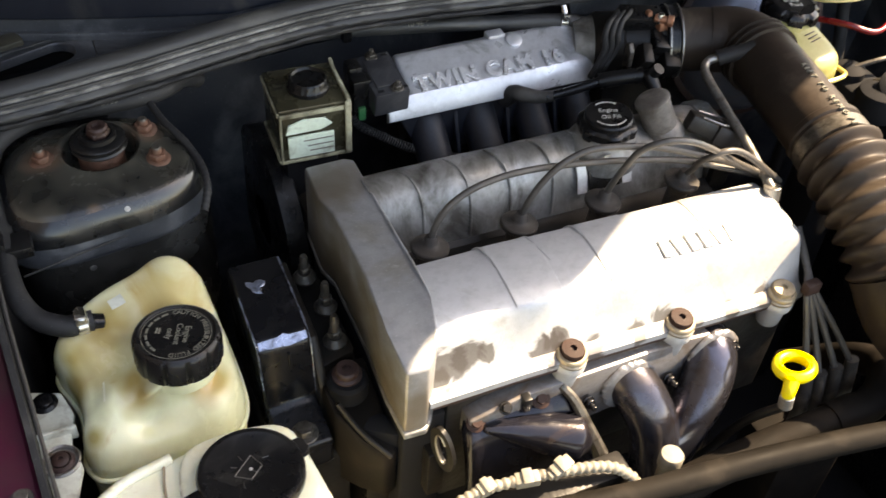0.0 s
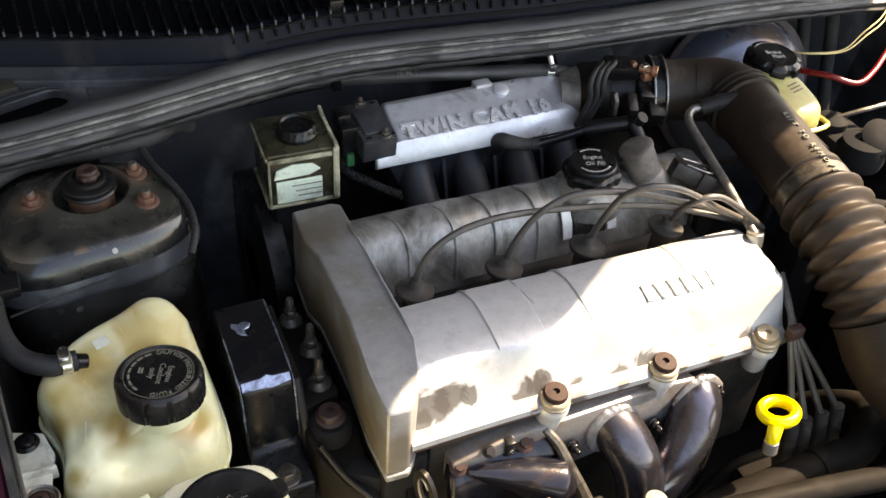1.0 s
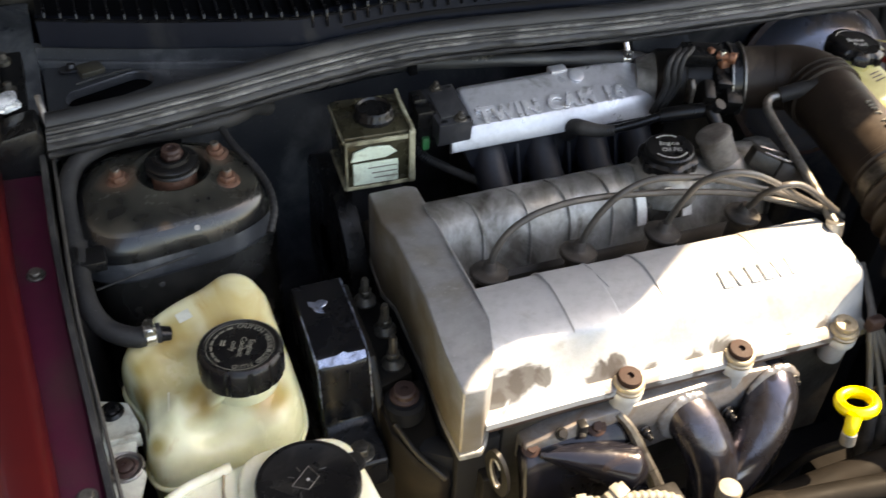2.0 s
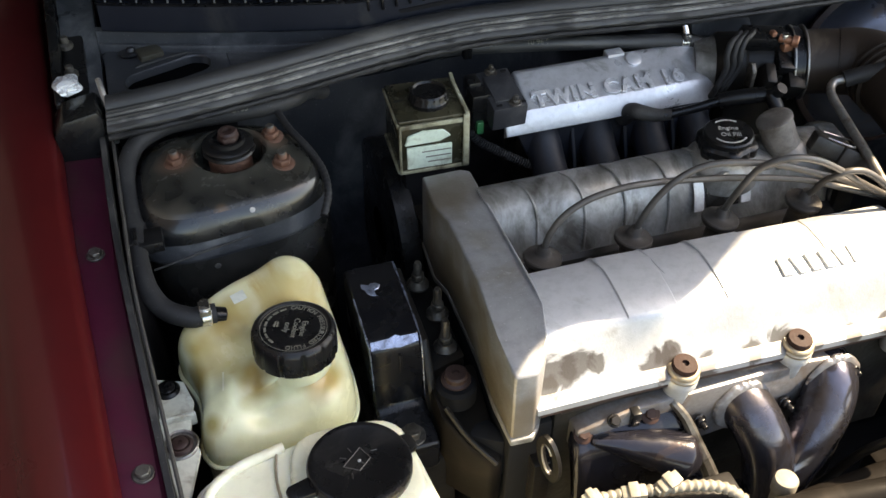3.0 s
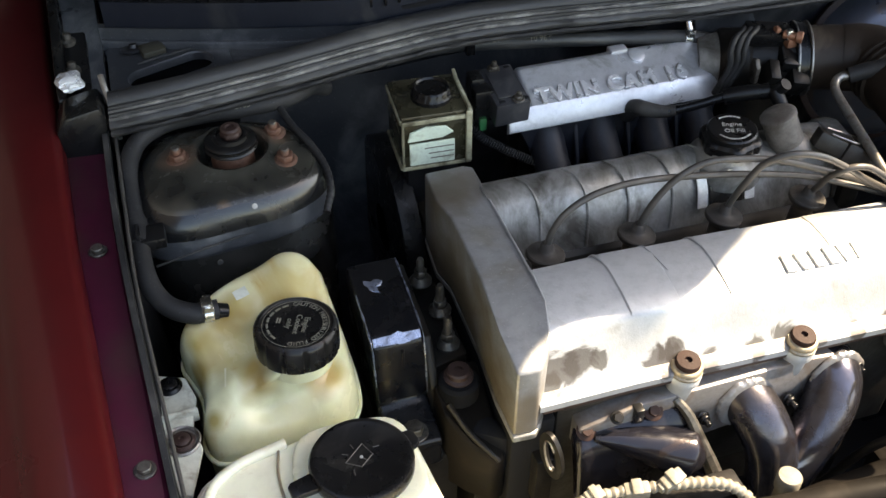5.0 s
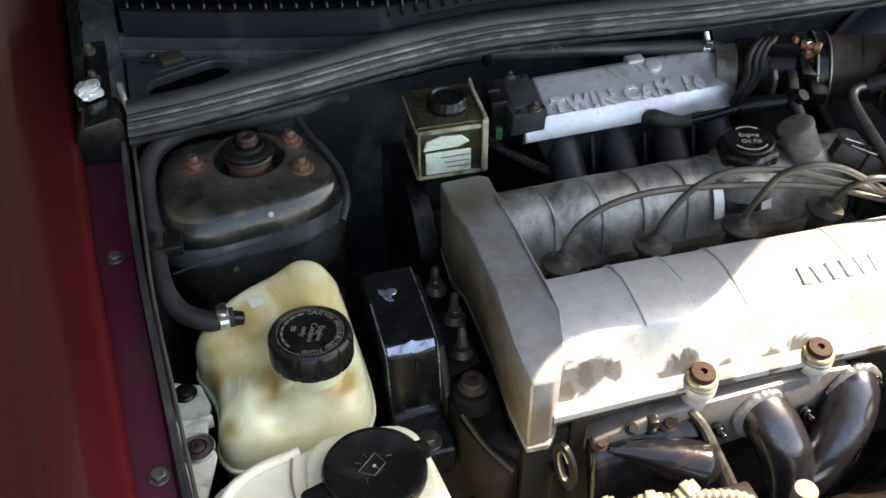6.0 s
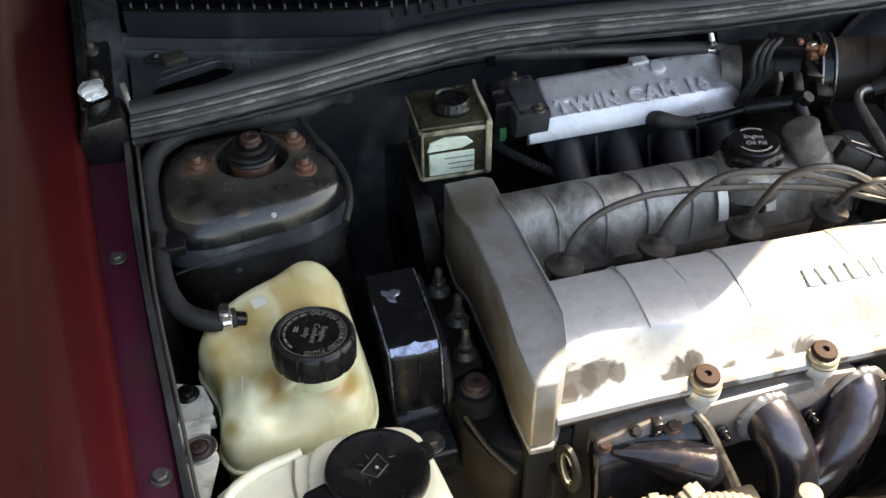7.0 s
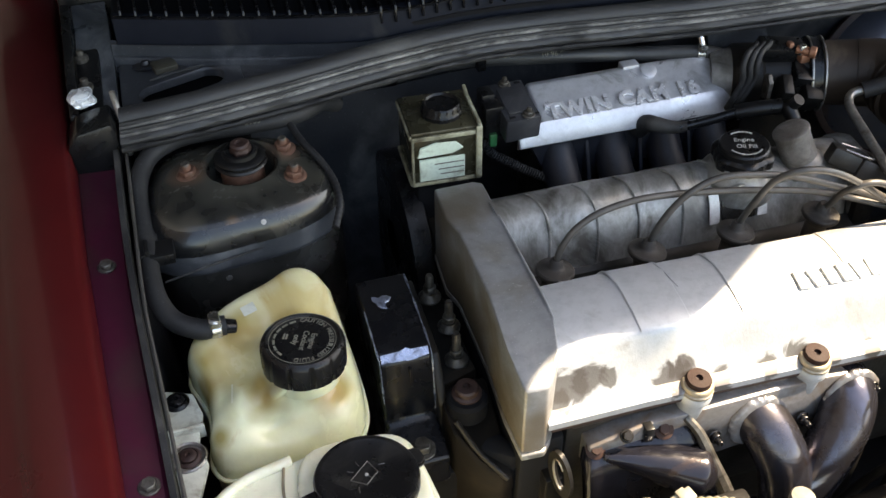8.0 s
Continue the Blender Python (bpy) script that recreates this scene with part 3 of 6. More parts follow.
part("cowl_corner", prism([(0.262, 0.893), (0.262, 0.9012), (0.300, 0.9028), (0.345, 0.908), (0.390, 0.924), (0.430, 0.938), (0.430, 0.915), (0.350, 0.893)], -0.388, -0.352, "x", 0.002), SHELF, car, "dusty cowl corner panel")
part("cowl_end", box(-0.40, -0.325, 0.432, 0.53, 0.85, 0.957, 0.004), BLACK, car, "dark folded cowl end")
part("cowl_step", bowed([(0.243, 0.890), (0.243, 0.906), (0.2445, 0.909), (0.2475, 0.910), (0.2485, 0.922), (0.256, 0.923), (0.256, 0.890)], -0.352, 0.84), SHELF, car)
part("cowl_shelf_far", box(-0.2285, -0.10, 0.262, 0.340, 0.894, 0.902, 0.001), SHELF, car)
part("cowl_shelf_fill", box(-0.352, -0.232, 0.345, 0.372, 0.892, 0.8985, 0.001), SHELF, car)
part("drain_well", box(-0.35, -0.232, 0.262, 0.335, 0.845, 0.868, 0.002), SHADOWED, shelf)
boss = part("stud_boss", moved(box(-0.0125, 0.0125, -0.009, 0.009, 0, 0.009, 0.0025), pose(-0.304, 0.3320, 0.900, 6, 0, 16)), OLIVE, shelf, "dull olive square nut block")
part("boss_washer", lathe([(0.013, 0), (0.0135, 0.001), (0.0125, 0.0022), (0.005, 0.0026), (0.004, 0.006), (0.001, 0.0062)], 24, pose(-0.322, 0.340, 0.903, -12, 0, 0)), COWL, boss)
part("dust_edge", tube([(-0.320, 0.311, 0.9026), (-0.295, 0.3185, 0.9028), (-0.272, 0.324, 0.9026), (-0.258, 0.3265, 0.9024)], lambda u: 0.0011 + 0.0005 * math.sin(11 * u), 6), LIP, shelf, "grey dust along the hole's edge")

# ventilation grille along the base of the windscreen
grille = thing("cowl_grille", (0.2, 0.40, 0.93), "black plastic cowl grille with upright slats", "grille")
part("rail", bowed([(0.246, 0.924), (0.246, 0.928), (0.252, 0.949), (0.256, 0.951), (0.262, 0.951), (0.262, 0.924)], -0.345, 0.84), RAIL, grille, "dark front rail")
part("rail_edge", bowed([(0.2515, 0.9495), (0.2515, 0.9515), (0.2545, 0.9520), (0.2545, 0.9500)], -0.345, 0.84), GLOSSY, grille)
part("back_panel", bowed([(0.262, 0.930), (0.262, 0.934), (0.40, 0.975), (0.40, 0.965)], -0.345, 0.84), SHADOWED, grille)
slat = to_mesh("slat", prism([(0.0, 0.940), (0.0, 0.951), (0.003, 0.9575), (0.009, 0.9595), (0.016, 0.957), (0.135, 0.996), (0.135, 0.970), (0.012, 0.936)], -0.0013, 0.0013, "x", 0.0005, 2), GLOSSY)
for k in range(79):
    x = -0.336 + k * 0.0149
    part("slat", slat, None, grille, "", Matrix.Translation((x, 0.2535 + behind(x, 0.2535), -0.001)))
for x in (0.030, 0.60):
    part("clip", moved(box(x - 0.008, x + 0.008, 0.250, 0.270, 0.944, 0.964, 0.002), Matrix.Translation((0, behind(x, 0.246), 0))), BLACK, grille)
part("windscreen_edge", bowed([(0.392, 0.975), (0.392, 0.985), (0.53, 1.07), (0.535, 1.06)], -0.42, 0.88), GLOSSY, grille)

# rubber weatherstrip: a ribbed lip over a round bulb
strip = thing("hood_weatherstrip", SEAL_LINE[0], "long dusty black rubber hood weatherstrip on the cowl", "weatherstrip")
FINE = spline(SEAL_LINE, 8)


def wander(x, seed, amount):
    return amount * noise.noise(Vector((x * 22, seed, 0)))


def profile(section, name, mat, label="", ragged=0.0):
    """A rubber section of (back, up) pairs carried along the sealing line."""
    loops = []
    for k, q in enumerate(FINE):
        way = FINE[min(k + 1, len(FINE) - 1)] - FINE[max(k - 1, 0)]
        side = Vector((-way.y, way.x, 0)).normalized()
        loops.append([q + side * (s + wander(q.x, 4 + i, 0.0006) + (wander(q.x * 3, 9 + i, ragged) if s < -0.014 else 0)) + Vector((0, 0, u + wander(q.x, 1, 0.0008))) for i, (s, u) in enumerate(section)])
    part(name, rings(loops), mat, strip, label, degrees=42)


profile([(0.0205, -0.002), (0.0215, 0.006), (0.0185, 0.0135), (0.012, 0.0175), (0.005, 0.0165), (0.0005, 0.0125), (-0.001, 0.008), (-0.001, -0.002)], "bulb", SEAL, "smooth round bulb")
profile([(-0.0005, -0.002), (-0.0005, 0.0085), (-0.002, 0.0098), (-0.0036, 0.0092), (-0.0042, 0.0068), (-0.0042, -0.002)], "rib", SEAL)
profile([(-0.0042, -0.002), (-0.0042, 0.0066), (-0.0054, 0.0082), (-0.0072, 0.0078), (-0.0080, 0.0054), (-0.0080, -0.002)], "rib", DUSTY, "rib whitened by dust")
profile([(-0.0080, -0.003), (-0.0080, 0.0050), (-0.0090, 0.0060), (-0.0106, 0.0054), (-0.0112, 0.0034), (-0.0112, -0.003)], "rib", SEAL)
profile([(-0.0112, -0.003), (-0.0112, 0.0030), (-0.0122, 0.0042), (-0.0140, 0.0036), (-0.0148, 0.0014), (-0.0148, -0.003)], "rib", DUSTY, "", 0.0004)
profile([(-0.0148, -0.006), (-0.0148, 0.0008), (-0.0164, 0.0016), (-0.0196, -0.0006), (-0.0204, -0.0030), (-0.0190, -0.006)], "rib", SEAL, "", 0.0012)
profile([(-0.0110, -0.011), (-0.0110, -0.0075), (-0.0225, -0.0060), (-0.0240, -0.0078), (-0.0225, -0.011)], "lower_flap", RUBBER, "frayed lower edge", 0.0026)

# raised hood above the bay, out of view: it casts the shade over the back of the engine
def hood_panel():
    # outline bent to fit the shadow's edge, where a real hood runs plain
    half = spline([(0.735, -0.06, 0), (0.735, 0.15, 0), (0.73, 0.33, 0), (0.72, 0.46, 0), (0.700, 0.535, 0), (0.607, 0.575, 0), (0.615, 0.618, 0), (0.612, 0.645, 0), (0.574, 0.674, 0), (0.545, 0.698, 0), (0.486, 0.72, 0), (0.469, 0.75, 0), (0.448, 0.80, 0), (0.422, 0.830, 0), (0.38, 0.822, 0), (0.3445, 0.816, 0), (0.318, 0.822, 0), (0.308, 0.85, 0), (0.304, 0.90, 0), (0.295, 0.95, 0), (0.24, 1.0, 0), (0.13, 1.04, 0), (0.0, 1.05, 0)], 5)
    outline = [(0.23 + q.x, q.y) for q in half] + [(0.23 - q.x * 1.06, q.y) for q in half[-2::-1]]
    up = Vector((0, -math.cos(radians(45)), math.sin(radians(45))))
    out = Vector((0, math.sin(radians(45)), math.cos(radians(45))))
    bm = bmesh.new()
    low = [bm.verts.new(Vector((x, 0.47, 0.97)) + up * l) for x, l in outline]
    high = [bm.verts.new(v.co + out * 0.03) for v in low]
    bm.faces.new(low)
    bm.faces.new(high[::-1])
    n = len(outline)
    for i in range(n):
        bm.faces.new((low[i], low[(i + 1) % n], high[(i + 1) % n], high[i]))
    return bm


hood = thing("hood", (0.2, 0.42, 1.0), "raised red car hood standing open, edge shaped to cast the shade", "hood")
panel = part("panel", hood_panel(), RED, hood)
panel.data.materials.append(FELT)
for f in panel.data.polygons:
    if f.normal.y < -0.6 and f.normal.z < -0.6:
        f.material_index = 1
for x in (-0.37, 0.78):
    part("hinge", box(x - 0.008, x + 0.008, 0.44, 0.48, 0.90, 1.02, 0.003), BAY, hood)

# ---- hinge corner: steel box, foil and studs ----
corner = thing("hinge_bracket", (-0.375, 0.245, 0.87), "black steel hinge bracket at the wing corner", "bracket")
part("box_body", prism([(-0.402, 0.858), (-0.402, 0.894), (-0.392, 0.908), (-0.360, 0.914), (-0.356, 0.905), (-0.356, 0.858)], 0.222, 0.262, "y", 0.003), BLACK, corner)
part("upright", prism([(0.262, 0.86), (0.262, 0.905), (0.30, 0.918), (0.42, 0.945), (0.42, 0.86)], -0.398, -0.388, "x", 0.002), BLACK, corner)
part("shelf_plate", prism([(0.262, 0.893), (0.262, 0.90), (0.33, 0.912), (0.42, 0.922), (0.42, 0.90)], -0.39, -0.366, "x", 0.002), BLACK, corner)
part("strap", tube([(-0.354, 0.262, 0.925), (-0.3525, 0.252, 0.918), (-0.350, 0.240, 0.900), (-0.350, 0.234, 0.87)], 0.003, 8), STEEL, corner, "worn bare metal strap")
stud_mesh = to_mesh("stud", join(lathe([(0.0075, 0), (0.0075, 0.006), (0.004, 0.008), (0.004, 0.013), (0.003, 0.014)], 12)), GRIMY_STEEL)
put_bolts("stud", stud_mesh, corner, [(-0.381, 0.306, 0.905), (-0.383, 0.352, 0.912)])

bm = bmesh.new()
bmesh.ops.create_icosphere(bm, subdivisions=3, radius=0.0125)
for v in bm.verts:
    d = noise.noise(v.co * 95) * 0.0050 + noise.noise(v.co * 240 + Vector((3, 1, 2))) * 0.0028
    v.co += v.co.normalized() * d
    v.co.z *= 0.55
    v.co.y *= 1.12
    if v.co.y < -0.008:
        v.co.x = v.co.x * 0.5 - 0.005
foil = whole("crumpled_foil", moved(bm, Matrix.Translation((-0.383, 0.273, 0.917))), FOIL, "crumpled ball of whitish foil stuck on the bracket", "foil", degrees=14)

# ---- suspension tower ----
tower = thing("strut_tower", (-0.25, 0.15, 0.30), "black dusty strut tower with a rounded top", "strut tower")


def tower_ring(scale, z, lift=0.0, front=0.0):
    """The tower's plan: round towards the engine, square towards the wing."""
    cx, cy = -0.252, 0.156
    out = []
    for i in range(56):
        a = 2 * math.pi * i / 56
        c, s = math.cos(a), math.sin(a)
        rx = 0.0885 if c > 0 else 0.094
        ry = 0.086 if s > 0 else 0.058
        p = 2.15 if c > 0 else 3.4
        k = (abs(c) ** p + abs(s) ** p) ** (-1 / p)
        x, y = rx * c * k * scale, ry * s * k * scale
        out.append((cx + x, cy + y + max(0.0, -s) * ((0.14 if x < 0 else 0.03) * x - front), z + lift * y))
    return out


def cup_ring(r, z):
    return [(-0.2495 + r * math.cos(2 * math.pi * i / 56), 0.1765 + r * 1.02 * math.sin(2 * math.pi * i / 56), z) for i in range(56)]


loops = [tower_ring(0.97, 0.30), tower_ring(0.985, 0.70), tower_ring(1.0, 0.822), tower_ring(1.035, 0.825), tower_ring(1.040, 0.829), tower_ring(1.022, 0.833), tower_ring(1.013, 0.838), tower_ring(1.004, 0.8445, 0.005),
         tower_ring(0.985, 0.851, 0.01), tower_ring(0.957, 0.8572, 0.02), tower_ring(0.915, 0.8628, 0.03), tower_ring(0.86, 0.8674, 0.03), tower_ring(0.79, 0.8704, 0.03), tower_ring(0.72, 0.8724, 0.03), tower_ring(0.66, 0.8738, 0.03),
         cup_ring(0.040, 0.877), cup_ring(0.0365, 0.8792), cup_ring(0.0338, 0.8785), cup_ring(0.0325, 0.874), cup_ring(0.032, 0.850), cup_ring(0.006, 0.848)]
housing = part("housing", rings(loops), TOWER, tower, "domed black tower with brown road dust", degrees=60)
housing.data.materials.append(SHOULDER)
housing.data.materials.append(SHELF)
for f in housing.data.polygons:
    if 2 <= f.index // 56 <= 10:
        f.material_index = 1 if f.index // 56 > 6 else 2
part("seam_weld", tube([(-0.335, 0.077, 0.8375), (-0.30, 0.0855, 0.8378), (-0.262, 0.0945, 0.8376), (-0.222, 0.104, 0.8374)], 0.0010, 8), RUBBER, tower)
part("wire_clip", join(box(-0.345, -0.322, 0.083, 0.107, 0.851, 0.862, 0.002), box(-0.347, -0.343, 0.086, 0.104, 0.852, 0.868, 0.001)), BLACK, tower)
part("dimple", lathe([(0.0032, 0), (0.0026, 0.0006), (0.001, 0.0008)], 14, frame_of((-0.281, 0.0915, 0.815), (1, 0, 0), (0.1, -1, 0.1))), LIP, tower)
part("paint_chip", lathe([(0.0026, 0), (0.0026, 0.0004), (0.001, 0.0006)], 10, frame_of((-0.2415, 0.1030, 0.8625), (1, 0, 0), (0, -0.6, 0.8))), WHITE_MARK, tower, "white paint chip")

mount = thing("strut_mount", (-0.246, 0.168, 0.85), "rusty strut mount with a central nut", "strut mount")
part("collar", lathe([(0.0195, 0), (0.0205, 0.002), (0.0205, 0.023), (0.0190, 0.027)], 36, Matrix.Translation((-0.2495, 0.1765, 0.853))), RUST, mount, "orange rust ring")
part("bushing", lathe([(0.0190, 0), (0.0235, 0.001), (0.0250, 0.003), (0.0238, 0.0048), (0.0225, 0.0052), (0.0225, 0.0060), (0.0238, 0.0070), (0.0242, 0.0088), (0.0225, 0.0105), (0.0190, 0.0112), (0.0165, 0.0115), (0.0158, 0.0150), (0.0135, 0.0155), (0.0125, 0.0120), (0.006, 0.0118)], 44, Matrix.Translation((-0.2495, 0.1765, 0.8785))), BLACK, mount, "two-ridged black rubber bushing")
part("nut", join(hexagon(0.0105, 0.0075), lathe([(0.0092, 0.006), (0.0092, 0.0105), (0.0078, 0.012), (0.0045, 0.012), (0.0042, 0.009), (0.001, 0.009)], 20)), RUSTBOLT, mount, "", Matrix.Translation((-0.2480, 0.1770, 0.8890)))

rusty_stud = to_mesh("stud_nut", join(lathe([(0.0125, 0), (0.0128, 0.001), (0.0110, 0.003), (0.0095, 0.0035)], 24), hexagon(0.0088, 0.0115), lathe([(0.0046, 0.010), (0.0046, 0.019), (0.0035, 0.0205), (0.001, 0.0205)], 14)), RUST)
rusty_stud.materials.append(GRIMY_STEEL)
for f in rusty_stud.polygons:
    if f.center.z > 0.0175:
        f.material_index = 1
for x, y, z, rz in ((-0.299, 0.177, 0.8745, 10), (-0.2075, 0.190, 0.8760, 40), (-0.2045, 0.148, 0.8735, 75)):
    ob = new("strut_nut", rusty_stud)
    ob.matrix_basis = pose(x, y, z, 3, -4, rz) @ Matrix.Diagonal((0.92, 0.92, 0.72, 1))
    tagged(ob, "rusty flange nut and stud on the strut tower", "nut", "strut tower nuts")

# ---- coolant tank ----
tank = thing("coolant_tank", (-0.26, -0.02, 0.30), "aged cream plastic coolant tank with brown stains", "coolant tank")
CX, CY = -0.258, -0.022
TANK_PLAN = [(-0.196, 0.036), (-0.207, 0.055), (-0.226, 0.062), (-0.250, 0.054), (-0.278, 0.046), (-0.302, 0.034), (-0.322, 0.016), (-0.329, 0.000), (-0.323, -0.017), (-0.3175, -0.035),
             (-0.318, -0.056), (-0.322, -0.076), (-0.314, -0.092), (-0.294, -0.096), (-0.268, -0.095), (-0.240, -0.095), (-0.214, -0.092), (-0.197, -0.078), (-0.191, -0.055), (-0.192, -0.010)]


def tank_ring(scale, z, lift=0.0, dx=0.0, dy=0.0):
    return [(CX + dx + (x - CX) * scale, CY + dy + (y - CY) * scale, z + lift * (y - CY)) for x, y in TANK_PLAN]


TANK_PLAN_CLOSED = [(x, y, 0) for x, y in TANK_PLAN + TANK_PLAN[:1]]
SWELL = [(-0.262, -0.002, 0.011, -0.0085), (-0.273, -0.030, 0.011, -0.0085), (-0.271, -0.058, 0.010, -0.0095), (-0.269, -0.078, 0.010, -0.0085), (-0.246, -0.088, 0.008, -0.0030),
         (-0.219, -0.079, 0.013, 0.0075), (-0.297, -0.074, 0.015, 0.0070), (-0.304, -0.006, 0.014, 0.0060), (-0.222, 0.036, 0.017, 0.0060), (-0.288, -0.050, 0.009, 0.0020)]


def blown(p):
    """Hollows and swellings of the blow-moulded top."""
    rise = min(1.0, max(0.0, (p.z - 0.775) / 0.03))
    return p + Vector((0, 0, rise * sum(h * math.exp(-((p.x - x) ** 2 + (p.y - y) ** 2) / (2 * w * w)) for x, y, w, h in SWELL)))


PLAN_FINE = spline(TANK_PLAN_CLOSED, 4)[:-1]
LEVELS = spline([(0.55, 0.668, 0, 0, 0), (0.9, 0.672, 0, 0, 0), (0.97, 0.69, 0, 0, 0), (0.985, 0.745, 0, 0, 0), (1.0, 0.785, 0.20, 0, 0), (0.985, 0.802, 0.30, 0, 0), (0.93, 0.813, 0.32, 0, 0), (0.84, 0.818, 0.30, 0, 0),
                 (0.70, 0.821, 0.24, 0, 0), (0.5, 0.828, 0.10, 0.008, -0.008), (0.40, 0.838, 0.06, 0.018, -0.02), (0.3, 0.843, 0.02, 0.024, -0.028), (0.08, 0.843, 0, 0.024, -0.028)], 4)
skin = rings([[blown(Vector((CX + dx + (q.x - CX) * s, CY + dy + (q.y - CY) * s, z + lift * (q.y - CY)))) for q in PLAN_FINE] for s, z, lift, dx, dy in LEVELS])
SKIN = BVHTree.FromBMesh(skin)
part("vessel", skin, CREAM, tank, "cream blow-moulded vessel", degrees=180)


def draped(centre, way, half_w, half_h, n=14, m=5, lift=0.0006):
    """A thin sheet laid on the tank's skin."""
    x_way = Vector((way[0], way[1], 0)).normalized()
    y_way = Vector((-x_way.y, x_way.x, 0))
    bm = bmesh.new()
    grid = []
    for i in range(n + 1):
        row = []
        for k in range(m + 1):
            p = Vector((centre[0], centre[1], 1.0)) + x_way * half_w * (2 * i / n - 1) + y_way * half_h * (2 * k / m - 1)
            hit = SKIN.ray_cast(p, Vector((0, 0, -1)))[0]
            row.append(bm.verts.new((p.x, p.y, hit.z + lift)))
        grid.append(row)
    for r, s in zip(grid, grid[1:]):
        for k in range(m):
            bm.faces.new((r[k], s[k], s[k + 1], r[k + 1]))
    return bm


part("mould_seam", tube([(x, y, z) for x, y, z in tank_ring(1.012, 0.780, 0.20)] + [tank_ring(1.012, 0.780, 0.20)[0]], 0.0022, 8, 3), CREAM, tank)
part("neck", lathe([(0.0285, 0), (0.0285, 0.026), (0.024, 0.028)], 36, Matrix.Translation((-0.235, -0.05, 0.822))), CREAM, tank)
# print and moulded marks in the plastic
part("sticker", draped((-0.250, 0.0285), (1, 0.30), 0.028, 0.0055), CREAM, tank, "long faint clear sticker")
part("sticker_print", draped((-0.270, 0.0225), (1, 0.30), 0.006, 0.0045, 6, 3, 0.0009), TAB, tank, "worn white square of print")
part("moulded_mark", draped((-0.296, -0.050), (0.15, 1), 0.009, 0.0007, 8, 2, 0.0007), OFFWHITE, tank)
spigot = part("spigot", rod((-0.293, 0.0085, 0.836), (-0.284, 0.0090, 0.832), 0.0074), BLACK, tank, "short black spigot")
# mounting ears with their screws
ear = part("mounting_ear", prism([(-0.357, -0.008), (-0.350, -0.013), (-0.328, -0.022), (-0.322, -0.046), (-0.326, -0.062), (-0.328, -0.075), (-0.323, -0.098), (-0.336, -0.140), (-0.345, -0.137), (-0.350, -0.085), (-0.353, -0.060)], 0.793, 0.798, "z", 0.0015), TAB, tank, "dirty white mounting ear")
for x, y in ((-0.3415, -0.0285), (-0.3375, -0.0885)):
    part("screw", join(lathe([(0.0118, 0), (0.0122, 0.002), (0.0100, 0.005), (0.0090, 0.0052), (0.0085, 0.003)], 28), lathe([(0.0078, 0.002), (0.0078, 0.006), (0.006, 0.0072), (0.0025, 0.0072), (0.0022, 0.005)], 18)),
         RUSTBOLT if y < -0.05 else BLACK, ear, "recessed screw in a plastic ring", Matrix.Translation((x, y, 0.797)) @ Matrix.Scale(0.85, 4))
part("screw_ring", lathe([(0.0110, 0.0), (0.0142, 0.0005), (0.0148, 0.0025), (0.0138, 0.0038), (0.0122, 0.0030), (0.0116, 0.0012)], 32, Matrix.Translation((-0.3375, -0.0885, 0.7975))), STEEL, ear, "bright worn ring")
part("ear_rib", box(-0.352, -0.322, -0.0645, -0.0605, 0.790, 0.804, 0.0015), TAB, ear)
part("lower_bracket", box(-0.345, -0.23, -0.07, 0.0, 0.30, 0.675, 0.004), SHADOWED, tank)


def ridged_cap(r, h, teeth, notch):
    def ripple(a, radius, z):
        if radius < r * 0.97 or z > h * 0.93:
            return radius
        k = (a * teeth / (2 * math.pi)) % 1.0
        return radius - (notch if k < 0.16 else 0.0)
    return ripple


M = Matrix.Translation((-0.235, -0.050, 0.836)) @ pose(0, 0, 0, -3, 2, 0)
cap = part("pressure_cap", lathe([(0.0325, 0), (0.0340, 0.001), (0.0340, 0.020), (0.0325, 0.0235), (0.0300, 0.0250), (0.0285, 0.0245), (0.0280, 0.0238), (0.0275, 0.0238), (0.004, 0.0238)], 160, M, ridged_cap(0.034, 0.025, 12, 0.0016)), BLACK, tank, "black ribbed plastic cap with pale print")
part("ring_mark", join(lathe([(0.0268, 0.0234), (0.0268, 0.0241), (0.0263, 0.0241), (0.0263, 0.0234)], 64, M)), GREY_MARK, cap)


def curved_text(words, radius, start, step, size, m, depth=0.0002):
    out = []
    for i, ch in enumerate(words):
        if ch == " ":
            continue
        a = start - i * step
        out.append(lettering(ch, size, depth, m @ pose(0, 0, 0, 0, 0, math.degrees(a) - 90) @ Matrix.Translation((0, radius, 0))))
    return join(*out)


TOP = M @ Matrix.Translation((0, 0, 0.0241))
part("print_ring", curved_text("CAUTION PRESSURIZED FLUID", 0.0230, radians(80), radians(8.0), 0.0056, TOP), GREY_MARK, cap, "curved warning print")
part("print_bars", join(*[moved(box(-0.0026, 0.0026, -0.0009, 0.0009, 0, 0.0003, 0, 1), TOP @ pose(0.0225 * math.cos(radians(a)), 0.0225 * math.sin(radians(a)), 0, 0, 0, a - 90)) for a in range(100, 226, 18)]), GREY_MARK, cap, "unreadable curved print")
for word, up in (("Engine", 0.0072), ("Coolant", 0.0006), ("only", -0.0062)):
    part("printed_word", lettering(word, 0.0068, 0.0002, TOP @ pose(0.001, 0, 0, 0, 0, -112) @ Matrix.Translation((0.001, up, 0))), GREY_MARK, cap, "pale printed word " + word)
